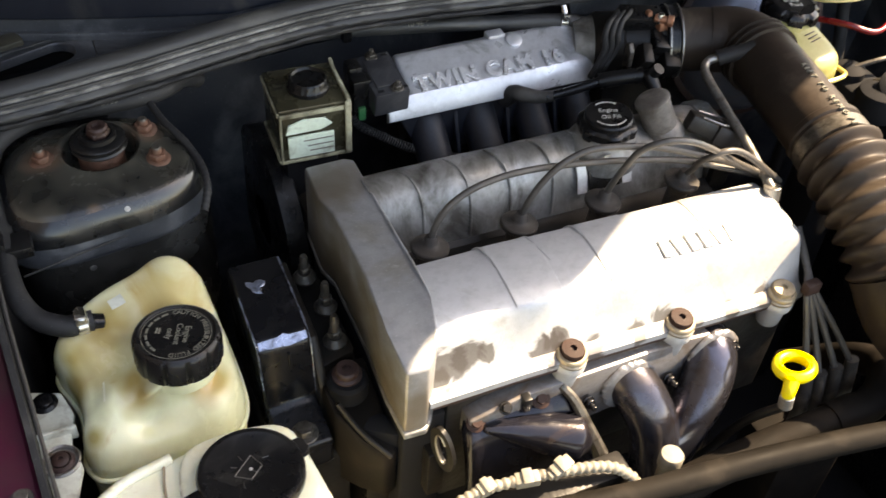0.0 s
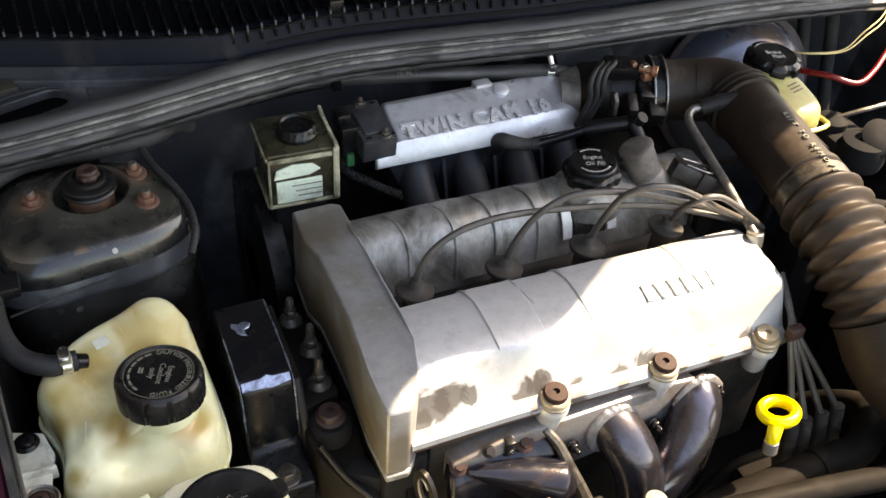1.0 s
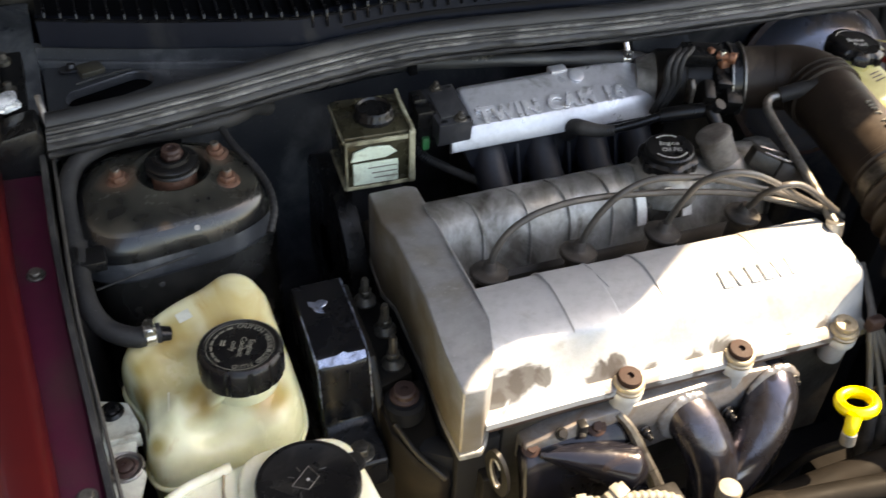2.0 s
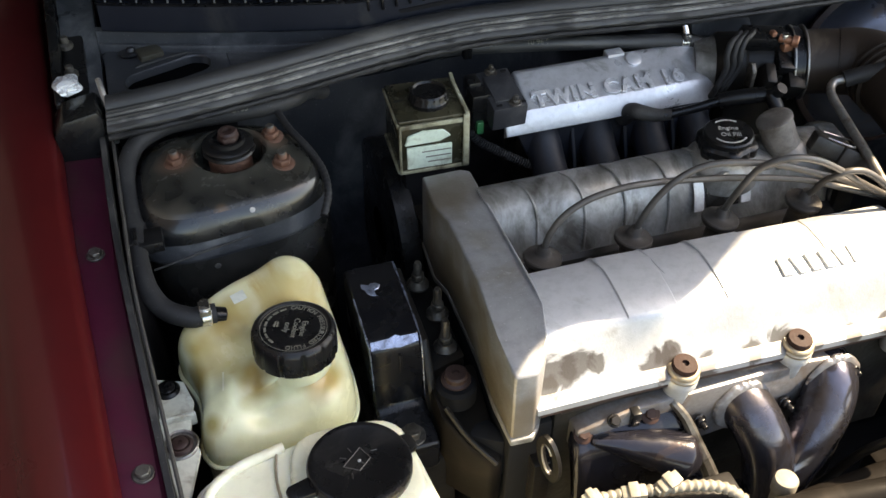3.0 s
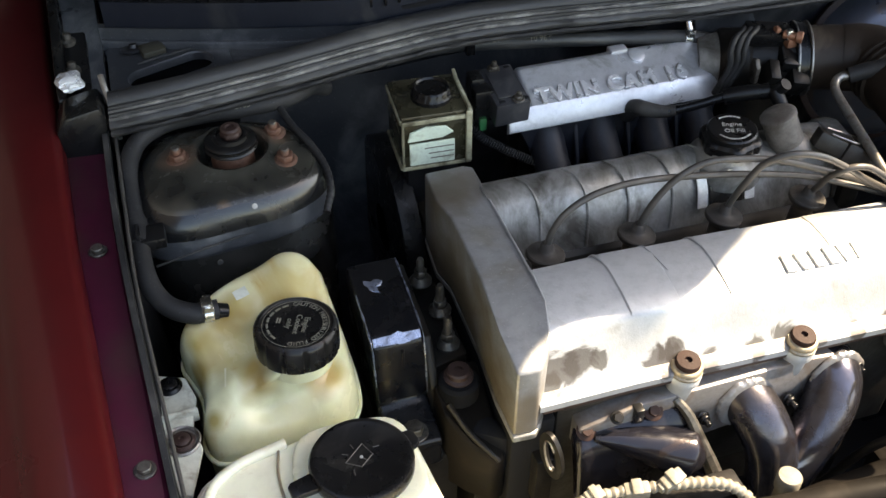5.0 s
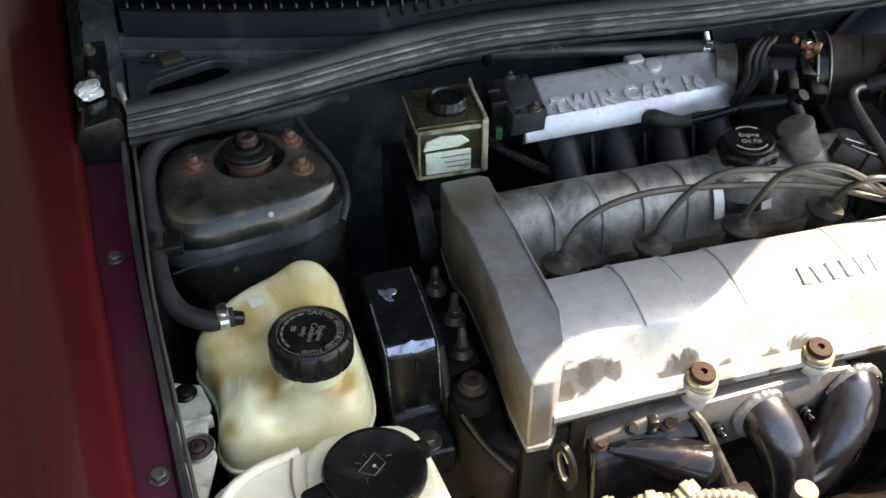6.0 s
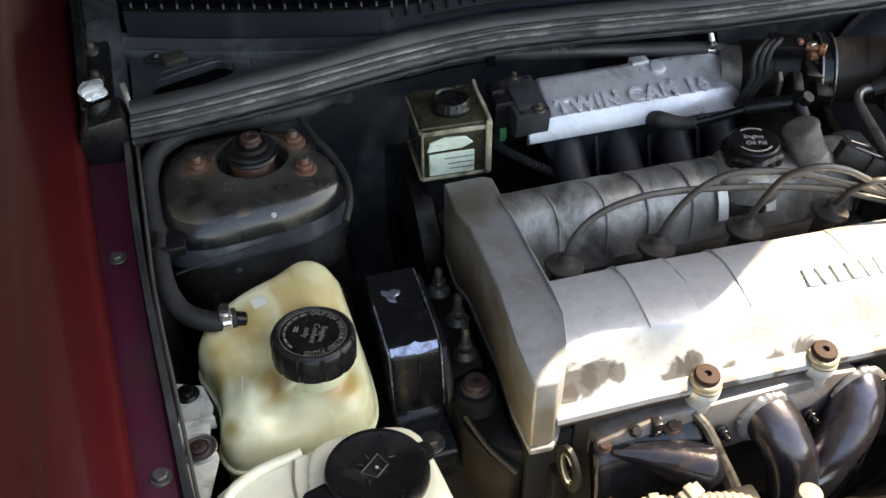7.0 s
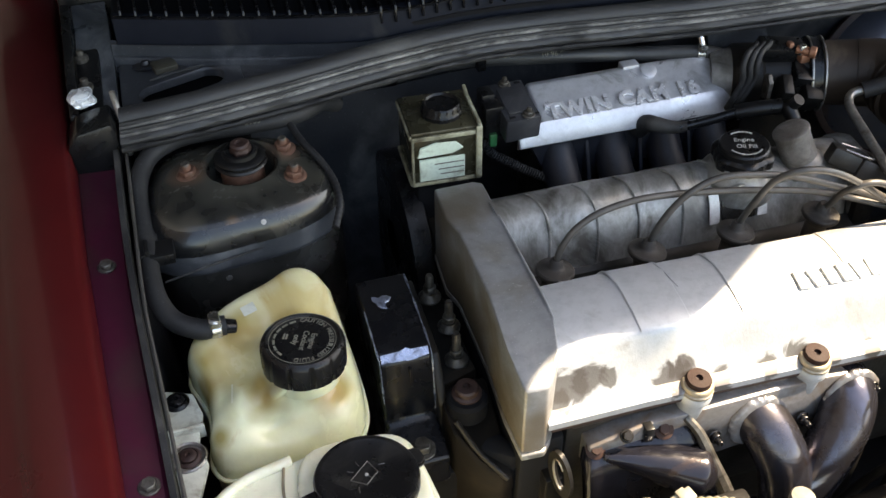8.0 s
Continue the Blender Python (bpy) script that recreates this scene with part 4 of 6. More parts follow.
part("print_bars", join(*[moved(box(-0.0030, 0.0030, -0.0007, 0.0007, 0, 0.0003, 0, 1), TOP @ pose(0, 0, 0, 0, 0, -112) @ Matrix.Translation((-0.002, -0.0130 - 0.0022 * k, 0))) for k in range(2)]), GREY_MARK, cap, "unreadable small print")

hose = thing("overflow_hose", (-0.30, 0.01, 0.83), "black rubber coolant hose curling round the tower", "hose")
part("hose_wall", tube([(-0.140, 0.276, 0.862), (-0.158, 0.254, 0.880), (-0.178, 0.231, 0.888), (-0.202, 0.223, 0.889), (-0.235, 0.223, 0.888), (-0.273, 0.224, 0.888), (-0.306, 0.222, 0.886), (-0.333, 0.208, 0.880), (-0.345, 0.182, 0.871), (-0.347, 0.150, 0.863), (-0.345, 0.112, 0.856),
                        (-0.345, 0.070, 0.852), (-0.341, 0.040, 0.848), (-0.330, 0.018, 0.844), (-0.312, 0.0075, 0.840), (-0.300, 0.0075, 0.839), (-0.291, 0.0078, 0.838)], 0.0088, 14), RUBBER, hose)
part("joint_sleeve", tube([(-0.3455, 0.118, 0.8565), (-0.3455, 0.102, 0.855), (-0.345, 0.088, 0.8535)], 0.0108, 14), RUBBER, hose)
part("hose_print", lettering("2103C222", 0.008, 0.0002, frame_of((-0.222, 0.2175, 0.8950), (1, 0.0, 0), (0, -0.65, 0.75))), GREY_MARK, hose, "faint grey part print")
part("hose_clamp", join(rod((-0.303, 0.0075, 0.8388), (-0.2945, 0.0075, 0.8382), 0.0102, 24), box(-0.3035, -0.2945, -0.003, 0.009, 0.846, 0.855, 0.0012), rod((-0.299, -0.004, 0.8505), (-0.299, 0.012, 0.8505), 0.0035)), BRIGHT, hose, "bright worm-drive hose clamp")

# ---- washer tank ----
washer = thing("washer_tank", (-0.24, -0.25, 0.30), "off-white plastic washer fluid tank", "washer tank")
plan = [(-0.176, -0.124), (-0.167, -0.131), (-0.160, -0.20), (-0.150, -0.29), (-0.16, -0.33), (-0.30, -0.33), (-0.335, -0.30), (-0.345, -0.22), (-0.338, -0.152), (-0.322, -0.136), (-0.275, -0.133), (-0.262, -0.124), (-0.212, -0.119)]


def plan_ring(pts, scale, z, c=(-0.245, -0.225)):
    return [(c[0] + (x - c[0]) * scale, c[1] + (y - c[1]) * scale, z) for x, y in pts]


softened(part("vessel", rings([plan_ring(plan, 0.93, 0.30), plan_ring(plan, 0.94, 0.31), plan_ring(plan, 0.985, 0.74), plan_ring(plan, 1.0, 0.80), plan_ring(plan, 0.99, 0.812), plan_ring(plan, 0.95, 0.818), plan_ring(plan, 0.9, 0.8185), plan_ring(plan, 0.3, 0.819)]), OFFWHITE, washer, degrees=180), 2)
raised = [(-0.262, -0.136), (-0.266, -0.205), (-0.25, -0.225), (-0.18, -0.222), (-0.164, -0.20), (-0.170, -0.14), (-0.182, -0.126), (-0.245, -0.123)]
softened(part("filler_shoulder", rings([plan_ring(raised, 1.02, 0.800, (-0.213, -0.172)), plan_ring(raised, 1.0, 0.818, (-0.213, -0.172)), plan_ring(raised, 0.97, 0.8245, (-0.213, -0.172)), plan_ring(raised, 0.9, 0.826, (-0.213, -0.172)), plan_ring(raised, 0.3, 0.826, (-0.213, -0.172))]), OFFWHITE, washer, degrees=180), 2)
part("ledge_ridge", tube([(-0.262, -0.130, 0.8195), (-0.300, -0.140, 0.8195), (-0.322, -0.158, 0.8190), (-0.330, -0.20, 0.8190), (-0.326, -0.27, 0.8185)], 0.0042, 10), OFFWHITE, washer)
part("dirt_groove", tube([(-0.268, -0.134, 0.8195), (-0.272, -0.160, 0.8198), (-0.270, -0.20, 0.8198)], 0.0011, 8), BRASSY, washer, "brown line of dirt in the groove")
part("filler_neck", lathe([(0.036, 0), (0.0365, 0.014), (0.033, 0.020)], 40, Matrix.Translation((-0.2125, -0.172, 0.812))), OFFWHITE, washer)

W = Matrix.Translation((-0.2125, -0.1735, 0.834)) @ pose(0, 0, 0, -2, 1, 0)
wcap = part("filler_cap", lathe([(0.0375, -0.006), (0.0385, -0.004), (0.0385, 0.0015), (0.0372, 0.004), (0.0345, 0.0052), (0.0325, 0.0048), (0.0315, 0.0042), (0.002, 0.0046)], 64, W), BLACK, washer, "black cap with a moulded windscreen symbol")
for a, w, reach in ((192, 0.0085, 0.056), (14, 0.0095, 0.0455)):
    part("pull_tab", moved(prism([(0.030, -w), (reach - 0.003, -w * 0.8), (reach, -w * 0.5), (reach, w * 0.5), (reach - 0.003, w * 0.8), (0.030, w)], -0.004, 0.0015, "z", 0.0012), W @ pose(0, 0, 0, 0, 0, a)), BLACK, wcap)
S = W @ pose(0, 0, 0.0049, 0, 0, 42)
bars = [((-0.012, 0.008), (0.012, 0.008)), ((-0.012, 0.008), (-0.008, -0.006)), ((0.012, 0.008), (0.008, -0.006)), ((-0.008, -0.006), (0.008, -0.006)), ((0, -0.006), (0, 0.001)), ((-0.014, -0.002), (-0.018, -0.006)), ((0.014, -0.002), (0.018, -0.006)), ((-0.004, 0.011), (-0.006, 0.016)), ((0.004, 0.011), (0.006, 0.016))]
part("symbol", join(*[tube([S @ Vector((a[0] * 0.85, a[1] * 0.85, 0)), S @ Vector((b[0] * 0.85, b[1] * 0.85, 0))], 0.00042, 6, 1) for a, b in bars]), LEAD, wcap, "raised wiper-jet symbol")
part("centre_dot", lathe([(0.0013, 0), (0.0013, 0.0006), (0.0005, 0.0008)], 10, S), WHITE_MARK, wcap)

# ---- engine ----
engine = thing("engine", (0.14, 0.0, 0.30), "four-cylinder engine with a stained cast-aluminium cam cover", "engine")
part("block", join(box(-0.06, 0.33, -0.105, 0.105, 0.30, 0.66, 0.012), box(-0.10, -0.055, -0.10, 0.12, 0.34, 0.72, 0.012)), OILY, engine, "oily dark engine block")
part("cylinder_head", join(prism([(-0.122, 0.62), (-0.124, 0.774), (-0.118, 0.782), (0.112, 0.782), (0.118, 0.772), (0.112, 0.62)], -0.034, 0.335, "x", 0.003), box(-0.03, 0.33, -0.128, -0.118, 0.768, 0.779, 0.001)), HEAD, engine)

# cam cover: two tunnels with a plug valley between them, stepped panels along each
COVER = [(0.121, 0.776), (0.121, 0.786), (0.114, 0.790), (0.110, 0.806), (0.103, 0.830), (0.092, 0.847), (0.078, 0.8555), (0.064, 0.8560), (0.050, 0.849), (0.040, 0.835), (0.033, 0.815), (0.029, 0.797),
         (0.024, 0.793), (-0.018, 0.793), (-0.023, 0.797), (-0.027, 0.822), (-0.0305, 0.842), (-0.038, 0.8510), (-0.052, 0.8545), (-0.070, 0.8545), (-0.090, 0.8522), (-0.1075, 0.8485), (-0.1105, 0.8462), (-0.1125, 0.8425), (-0.119, 0.8235),
         (-0.1245, 0.808), (-0.1285, 0.8005), (-0.136, 0.7972), (-0.1385, 0.7950), (-0.1385, 0.7885)]


def cover_section(x, swell=0.0):
    out = []
    for y, z in COVER:
        k = max(0.0, (z - 0.80) / 0.057)
        at = x
        if x < -0.03:
            at = -0.036 - 0.021 * min(1.0, max(0.0, (-0.085 - y) / 0.05))
        out.append((at, y, z + swell * k * (0.35 if y > 0 else 1.0) - (0.042 * max(0.0, x - 0.03) if y < 0.0 else 0.012 * max(0.0, x - 0.03))))
    return out


stations = []
for a, b, s in ((-0.057, 0.030, 0.0), (0.030, 0.076, 0.0016), (0.076, 0.122, 0.0002), (0.122, 0.170, 0.0018), (0.170, 0.235, 0.0004), (0.235, 0.322, 0.0014)):
    stations += [(a + 0.0006, s), (b - 0.0006, s)]
stations[-1] = (0.3235, 0.0014)
stations += [(0.3265, -0.0005), (0.3280, -0.004)]
cover = part("cam_cover", rings([cover_section(x, s) for x, s in stations]), CAST, engine, "pale stained cast-aluminium cam cover", degrees=34)
me = cover.data
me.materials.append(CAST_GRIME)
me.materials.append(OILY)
# valley floor near-black, back tunnel in the grimy casting's colour
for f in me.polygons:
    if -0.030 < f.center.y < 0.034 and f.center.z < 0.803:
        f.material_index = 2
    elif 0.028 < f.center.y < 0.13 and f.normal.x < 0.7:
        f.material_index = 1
# bead between the panels of the front tunnel, and narrow ribs on the back one
for x in (0.030, 0.076, 0.122):
    h = 0.042 * (x - 0.03)
    part("panel_bead", tube([(x - 0.003, -0.031, 0.843 - h), (x - 0.002, -0.039, 0.8520 - h), (x, -0.053, 0.8552 - h), (x + 0.004, -0.074, 0.8548 - h)], lambda u: 0.0017 * (1 - 0.75 * u), 8), CAST, cover)
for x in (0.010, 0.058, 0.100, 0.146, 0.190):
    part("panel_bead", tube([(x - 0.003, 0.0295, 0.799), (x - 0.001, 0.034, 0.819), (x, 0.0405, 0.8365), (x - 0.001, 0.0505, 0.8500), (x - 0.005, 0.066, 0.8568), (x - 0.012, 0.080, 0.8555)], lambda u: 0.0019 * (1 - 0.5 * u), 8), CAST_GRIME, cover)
# raised maker's marks as plain blocks
for k in range(6):
    x = 0.187 + k * 0.0142
    part("raised_block", moved(box(-0.0050, 0.0050, -0.0095, 0.0095, -0.002, 0.0014, 0.0008), frame_of((x, -0.0925, 0.8532 - 0.042 * (x - 0.03)), (1, 0.0, -0.04), (0.04, -0.15, 0.987)) @ pose(0, 0, 0, 0, 0, (-5, 6, 0, 0, 5, -4)[k])), CAST, cover, "plain raised block")
# gasket line and rail bolts with bushings
part("gasket", rings([[(x, y, z - 0.042 * max(0.0, x - 0.03)) for y, z in ((-0.1378, 0.7845), (-0.1382, 0.7880), (-0.10, 0.7880), (-0.10, 0.7845))] for x in (-0.054, 0.03, 0.13, 0.23, 0.3265)]), RUSTBOLT, cover, "brown cork gasket edge")
lug = to_mesh("bolt_lug", join(lathe([(0.0105, -0.034), (0.0118, -0.030), (0.0118, -0.012), (0.0150, -0.008), (0.0150, -0.002), (0.0135, 0.0), (0.0135, 0.002)], 28)), CAST)
bush = to_mesh("bushing", lathe([(0.0138, 0.0), (0.0146, 0.0012), (0.0146, 0.0032), (0.0130, 0.0042), (0.0130, 0.0050), (0.0142, 0.0062), (0.0140, 0.0085), (0.0128, 0.0098), (0.006, 0.0098)], 32), BRASSY)
screw = to_mesh("cap_screw", lathe([(0.0118, 0.0), (0.0122, 0.001), (0.0122, 0.004), (0.0112, 0.0062), (0.0035, 0.0066), (0.0032, 0.0035), (0.0005, 0.003)], 28), BROWNBOLT)
# same screw in a paler colour that stands in for sunlight on it
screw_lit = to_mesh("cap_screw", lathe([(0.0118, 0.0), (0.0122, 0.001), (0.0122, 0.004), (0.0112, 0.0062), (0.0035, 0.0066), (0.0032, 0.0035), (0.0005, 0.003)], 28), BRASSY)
for k, x in enumerate((0.076, 0.188, 0.303)):
    m = frame_of((x, -0.1335, 0.7925 - 0.042 * (x - 0.03)), (1, 0.2, 0), (0.02, -0.10, 1))
    part("bolt_lug", lug, None, cover, "", m)
    b = part("bushing", bush, None, cover, "tarnished bushing", m)
    part("cap_screw", screw if k < 2 else screw_lit, None, cover, "cap screw, brown, the last one paler as if sunlit", m @ Matrix.Translation((0, 0, 0.0092)) @ Matrix.Scale(0.9, 4))

# timing end: a tall cast box across the engine's end
plan = [(-0.079, 0.117), (-0.0825, 0.065), (-0.0765, 0.042), (-0.0770, -0.040), (-0.0810, -0.100), (-0.0800, -0.1395), (-0.0610, -0.1405), (-0.0530, -0.132), (-0.0420, -0.113), (-0.0340, -0.080), (-0.0320, -0.050), (-0.0320, 0.112), (-0.040, 0.118)]
bm = prism(plan, 0.768, 0.8575, "z", 0)
for v in bm.verts:
    if v.co.z > 0.8:
        v.co.z -= 0.0125 * max(0.0, min(1.0, (-0.085 - v.co.y) / 0.055)) + 0.006 * max(0.0, (v.co.y - 0.09) / 0.03)
timing = part("timing_cover", bevelled(bm, 0.0026, 3, 30), CAST_DULL, engine, "grey cast timing end cover", degrees=40)
part("timing_foot", prism([(x * 1.02 + 0.001, y * 1.015) for x, y in plan], 0.7615, 0.7685, "z", 0.0015), CAST_GRIME, timing)
# case below the cover, its shade put into the colour
part("timing_case", prism([(-0.118, 0.34), (-0.128, 0.762), (0.115, 0.762), (0.115, 0.34)], -0.076, -0.036, "x", 0.004), SHADOWED, engine, "timing case coloured near-black for the shade")

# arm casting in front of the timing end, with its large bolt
# the arm's near-black is shade put into its colour
part("mount_arm", prism([(-0.128, -0.066), (-0.118, -0.054), (-0.098, -0.058), (-0.078, -0.095), (-0.070, -0.116), (-0.078, -0.120), (-0.108, -0.100)], 0.690, 0.738, "z", 0.004), SHADOWED, engine, "mount arm coloured near-black for the shade")
part("arm_web", tube([(-0.120, -0.088, 0.764), (-0.106, -0.108, 0.742), (-0.086, -0.128, 0.722)], 0.0025, 8), OILY, engine)
bm = prism([(-0.126, -0.056), (-0.112, -0.046), (-0.080, -0.046), (-0.078, -0.124), (-0.090, -0.128), (-0.108, -0.112), (-0.124, -0.092)], 0.66, 0.764, "z", 0)
for v in bm.verts:
    if v.co.z > 0.7:
        v.co.z -= 0.045 * max(0.0, min(1.0, (-0.086 - v.co.y) / 0.036))
part("arm_block", bevelled(bm, 0.004, 2, 20), COOLANT_HOSE, engine, "brown-black sloping casting")
part("arm_boss", lathe([(0.018, 0), (0.018, 0.016), (0.015, 0.019)], 28, Matrix.Translation((-0.1045, -0.070, 0.753))), SHADOWED, engine)
part("arm_bolt", lathe([(0.0135, 0.0), (0.0145, 0.001), (0.0145, 0.003), (0.0115, 0.0045), (0.0115, 0.010), (0.0100, 0.0115), (0.004, 0.0115), (0.0038, 0.008), (0.001, 0.008)], 28, Matrix.Translation((-0.1040, -0.068, 0.7715)) @ Matrix.Scale(0.9, 4)), RUSTBOLT, engine, "brown flanged bolt head")
for (x, y, z), h in (((-0.103, 0.052, 0.775), 0.030), ((-0.0955, 0.014, 0.770), 0.034), ((-0.1005, -0.026, 0.768), 0.036)):
    part("mount_stud", join(lathe([(0.0105, 0), (0.0110, 0.003), (0.0080, 0.007), (0.0070, 0.009)], 20, Matrix.Translation((x, y, z))), moved(hexagon(0.0064, 0.008), Matrix.Translation((x, y, z + 0.008))),
                            lathe([(0.0040, 0), (0.0040, h - 0.004), (0.0028, h), (0.001, h)], 14, Matrix.Translation((x, y, z)))), GRIMY_STEEL, engine, "grimy zinc stud and nut")
part("stud_plate", prism([(-0.124, 0.06), (-0.088, 0.06), (-0.086, -0.04), (-0.122, -0.05)], 0.745, 0.768, "z", 0.004), OILY, engine)

# end sensor housing on the back tunnel
part("end_cap", prism([(0.026, 0.79), (0.028, 0.835), (0.040, 0.852), (0.075, 0.856), (0.095, 0.845), (0.10, 0.79)], 0.325, 0.346, "x", 0.005), CAST_GRIME, engine)

# oil filler neck and breather stub
neck = part("filler_boss", lathe([(0.036, -0.02), (0.036, 0.0), (0.031, 0.006), (0.0285, 0.010), (0.0285, 0.014)], 40, Matrix.Translation((0.212, 0.060, 0.850))), CAST_GRIME, engine)
part("filler_web", prism([(0.180, 0.848), (0.196, 0.857), (0.240, 0.857), (0.262, 0.848)], 0.030, 0.085, "y", 0.003), CAST_GRIME, engine)
stub = part("breather_stub", lathe([(0.0215, -0.010), (0.0205, 0.0), (0.0172, 0.004), (0.0168, 0.030), (0.0178, 0.0335), (0.0178, 0.0365), (0.0165, 0.0378), (0.0120, 0.0385), (0.003, 0.0388)], 32, along((0.2775, 0.0570, 0.850), (0.2630, 0.0650, 0.884))[0]), STUB, engine, "weathered tapered breather stub")

O = Matrix.Translation((0.212, 0.060, 0.8625)) @ pose(0, 0, 0, 2, -2, 0)


def lobes(a, r, z):
    return r + (0.0022 * max(-0.4, math.sin(6 * a)) if r > 0.0245 else 0)


oil_cap = part("oil_filler_cap", lathe([(0.0265, 0), (0.0278, 0.001), (0.0278, 0.010), (0.0255, 0.0125), (0.0235, 0.0135)], 96, O, lobes), BLACK, engine, "black oil filler cap with white lettering")
part("crown", lathe([(0.0238, 0.010), (0.0240, 0.018), (0.0225, 0.0195), (0.003, 0.0198)], 48, O), BLACK, oil_cap)
OT = O @ Matrix.Translation((0, 0, 0.0199)) @ pose(0, 0, 0, 0, 0, -18)
part("word_engine", lettering("Engine", 0.0074, 0.0002, OT @ Matrix.Translation((0, 0.0050, 0))), WHITE_MARK, oil_cap, "white word Engine")
part("words_oil_fill", lettering("Oil Fill", 0.0074, 0.0002, OT @ Matrix.Translation((0.001, -0.0048, 0))), WHITE_MARK, oil_cap, "white words Oil Fill")
for arc in (range(62, 124, 12), range(222, 330, 11)):
    part("print_bars", join(*[moved(box(-0.0016, 0.0016, -0.0008, 0.0008, 0, 0.0003, 0, 1), OT @ pose(0.0175 * math.cos(radians(a)), 0.0175 * math.sin(radians(a)), 0, 0, 0, a - 90)) for a in arc]), WHITE_MARK, oil_cap, "unreadable curved print")

# plug leads: a rubber boot in the valley and a lead arching to the far end
boot_profile = [(0.0100, -0.036), (0.0105, -0.008), (0.0165, -0.0055), (0.0178, -0.0035), (0.0178, -0.0008), (0.0168, 0.0004), (0.0085, 0.0020), (0.0066, 0.0040), (0.0060, 0.009), (0.0046, 0.011)]
LEADS = [
    [(0.001, 0.000, 0.836), (0.003, -0.001, 0.852), (0.014, 0.0, 0.870), (0.032, 0.001, 0.882), (0.056, 0.003, 0.887), (0.090, 0.006, 0.886), (0.140, 0.006, 0.880), (0.200, 0.001, 0.872), (0.255, -0.006, 0.862), (0.300, -0.018, 0.850), (0.345, -0.03, 0.835)],
    [(0.091, 0.000, 0.836), (0.094, -0.002, 0.852), (0.105, -0.003, 0.874), (0.122, -0.004, 0.892), (0.146, -0.004, 0.901), (0.172, -0.008, 0.902), (0.215, -0.013, 0.894), (0.262, -0.018, 0.876), (0.300, -0.022, 0.860), (0.35, -0.035, 0.835)],
    [(0.181, 0.000, 0.836), (0.182, -0.005, 0.853), (0.186, -0.012, 0.876), (0.194, -0.017, 0.896), (0.206, -0.024, 0.908), (0.224, -0.028, 0.910), (0.248, -0.030, 0.902), (0.274, -0.031, 0.886), (0.302, -0.032, 0.866), (0.352, -0.04, 0.836)],
    [(0.271, -0.001, 0.836), (0.270, -0.010, 0.850), (0.268, -0.020, 0.868), (0.270, -0.030, 0.881), (0.280, -0.034, 0.887), (0.296, -0.036, 0.884), (0.314, -0.042, 0.872), (0.345, -0.05, 0.845)],
]
for k, pts in enumerate(LEADS):
    lead = thing("spark_plug_lead", (0.09 * k, 0, 0.793), "grey spark plug lead with a rubber boot in the valley", "plug lead", "spark plug leads")
    part("boot", lathe(boot_profile, 28, Matrix.Translation((0.09 * k, 0, 0.830)) @ pose(0, 0, 0, -4 + 2 * k, 6, 0)), BOOT, lead, "grey rubber boot")
    part("cable", tube(pts, 0.0032, 10, 6), LEAD, lead)
# small stickers on the leads and the back tunnel
sticker = thing("silver_sticker", (0.187, 0.034, 0.83), "two worn silver stickers on the grimy back tunnel", "sticker")
for x in (0.176, 0.227):
    part("sticker_face", prism([(0.0298, 0.815), (0.0358, 0.832), (0.0420, 0.8415), (0.0410, 0.8425), (0.0346, 0.833), (0.0288, 0.8155)], x - 0.0052, x + 0.0052, "x", 0), TAGMAT, sticker)
part("sticker_dark", prism([(0.0298, 0.815), (0.0358, 0.832), (0.0420, 0.8415), (0.0412, 0.8423), (0.0348, 0.8328), (0.029, 0.8153)], 0.184, 0.219, "x", 0), BLACK, sticker)

# ---- exhaust side ----
manifold = thing("exhaust_manifold", (0.15, -0.16, 0.62), "heat-blued tubular exhaust manifold", "exhaust manifold")
part("flange_plate", prism([(-0.02, 0.722), (-0.02, 0.755), (0.03, 0.768), (0.10, 0.770), (0.20, 0.772), (0.240, 0.766), (0.252, 0.748), (0.244, 0.724), (0.20, 0.712), (0.10, 0.700), (0.03, 0.712)], -0.142, -0.122, "y", 0.003), FLANGE, manifold, "bare grey flange plate")
RUN = [[(0.138, -0.126, 0.742), (0.142, -0.142, 0.738), (0.150, -0.160, 0.724), (0.157, -0.174, 0.700), (0.160, -0.183, 0.665), (0.160, -0.186, 0.61)],
       [(0.230, -0.126, 0.746), (0.228, -0.146, 0.742), (0.215, -0.163, 0.726), (0.195, -0.175, 0.700), (0.174, -0.183, 0.665), (0.166, -0.187, 0.62)],
       [(0.040, -0.122, 0.720), (0.044, -0.132, 0.705), (0.060, -0.138, 0.68), (0.085, -0.146, 0.655), (0.11, -0.16, 0.63)]]
for k, pts in enumerate(RUN):
    part("runner", tube(pts, lambda u: 0.0246 - 0.0022 * u, 28, 7), EXHAUST, manifold, "blued steel runner with a bright sheen")
    q = Vector(pts[0])
    part("weld_bead", lathe([(0.0215, -0.001), (0.0262, -0.001), (0.0278, 0.0015), (0.0266, 0.004), (0.0235, 0.0055)], 132, frame_of(q + Vector((0, -0.018, -0.002)), (1, 0, 0), (0, -1, 0.1)), lambda a, r, z: r + (0.0006 * math.sin(15 * a + 3 * math.sin(4 * a)) if r > 0.0240 else 0)), FLANGE, manifold, "lumpy pale weld")
part("collector", tube([(0.15, -0.186, 0.63), (0.15, -0.190, 0.55), (0.15, -0.17, 0.42), (0.15, -0.10, 0.32)], 0.036, 20), EXHAUST, manifold)
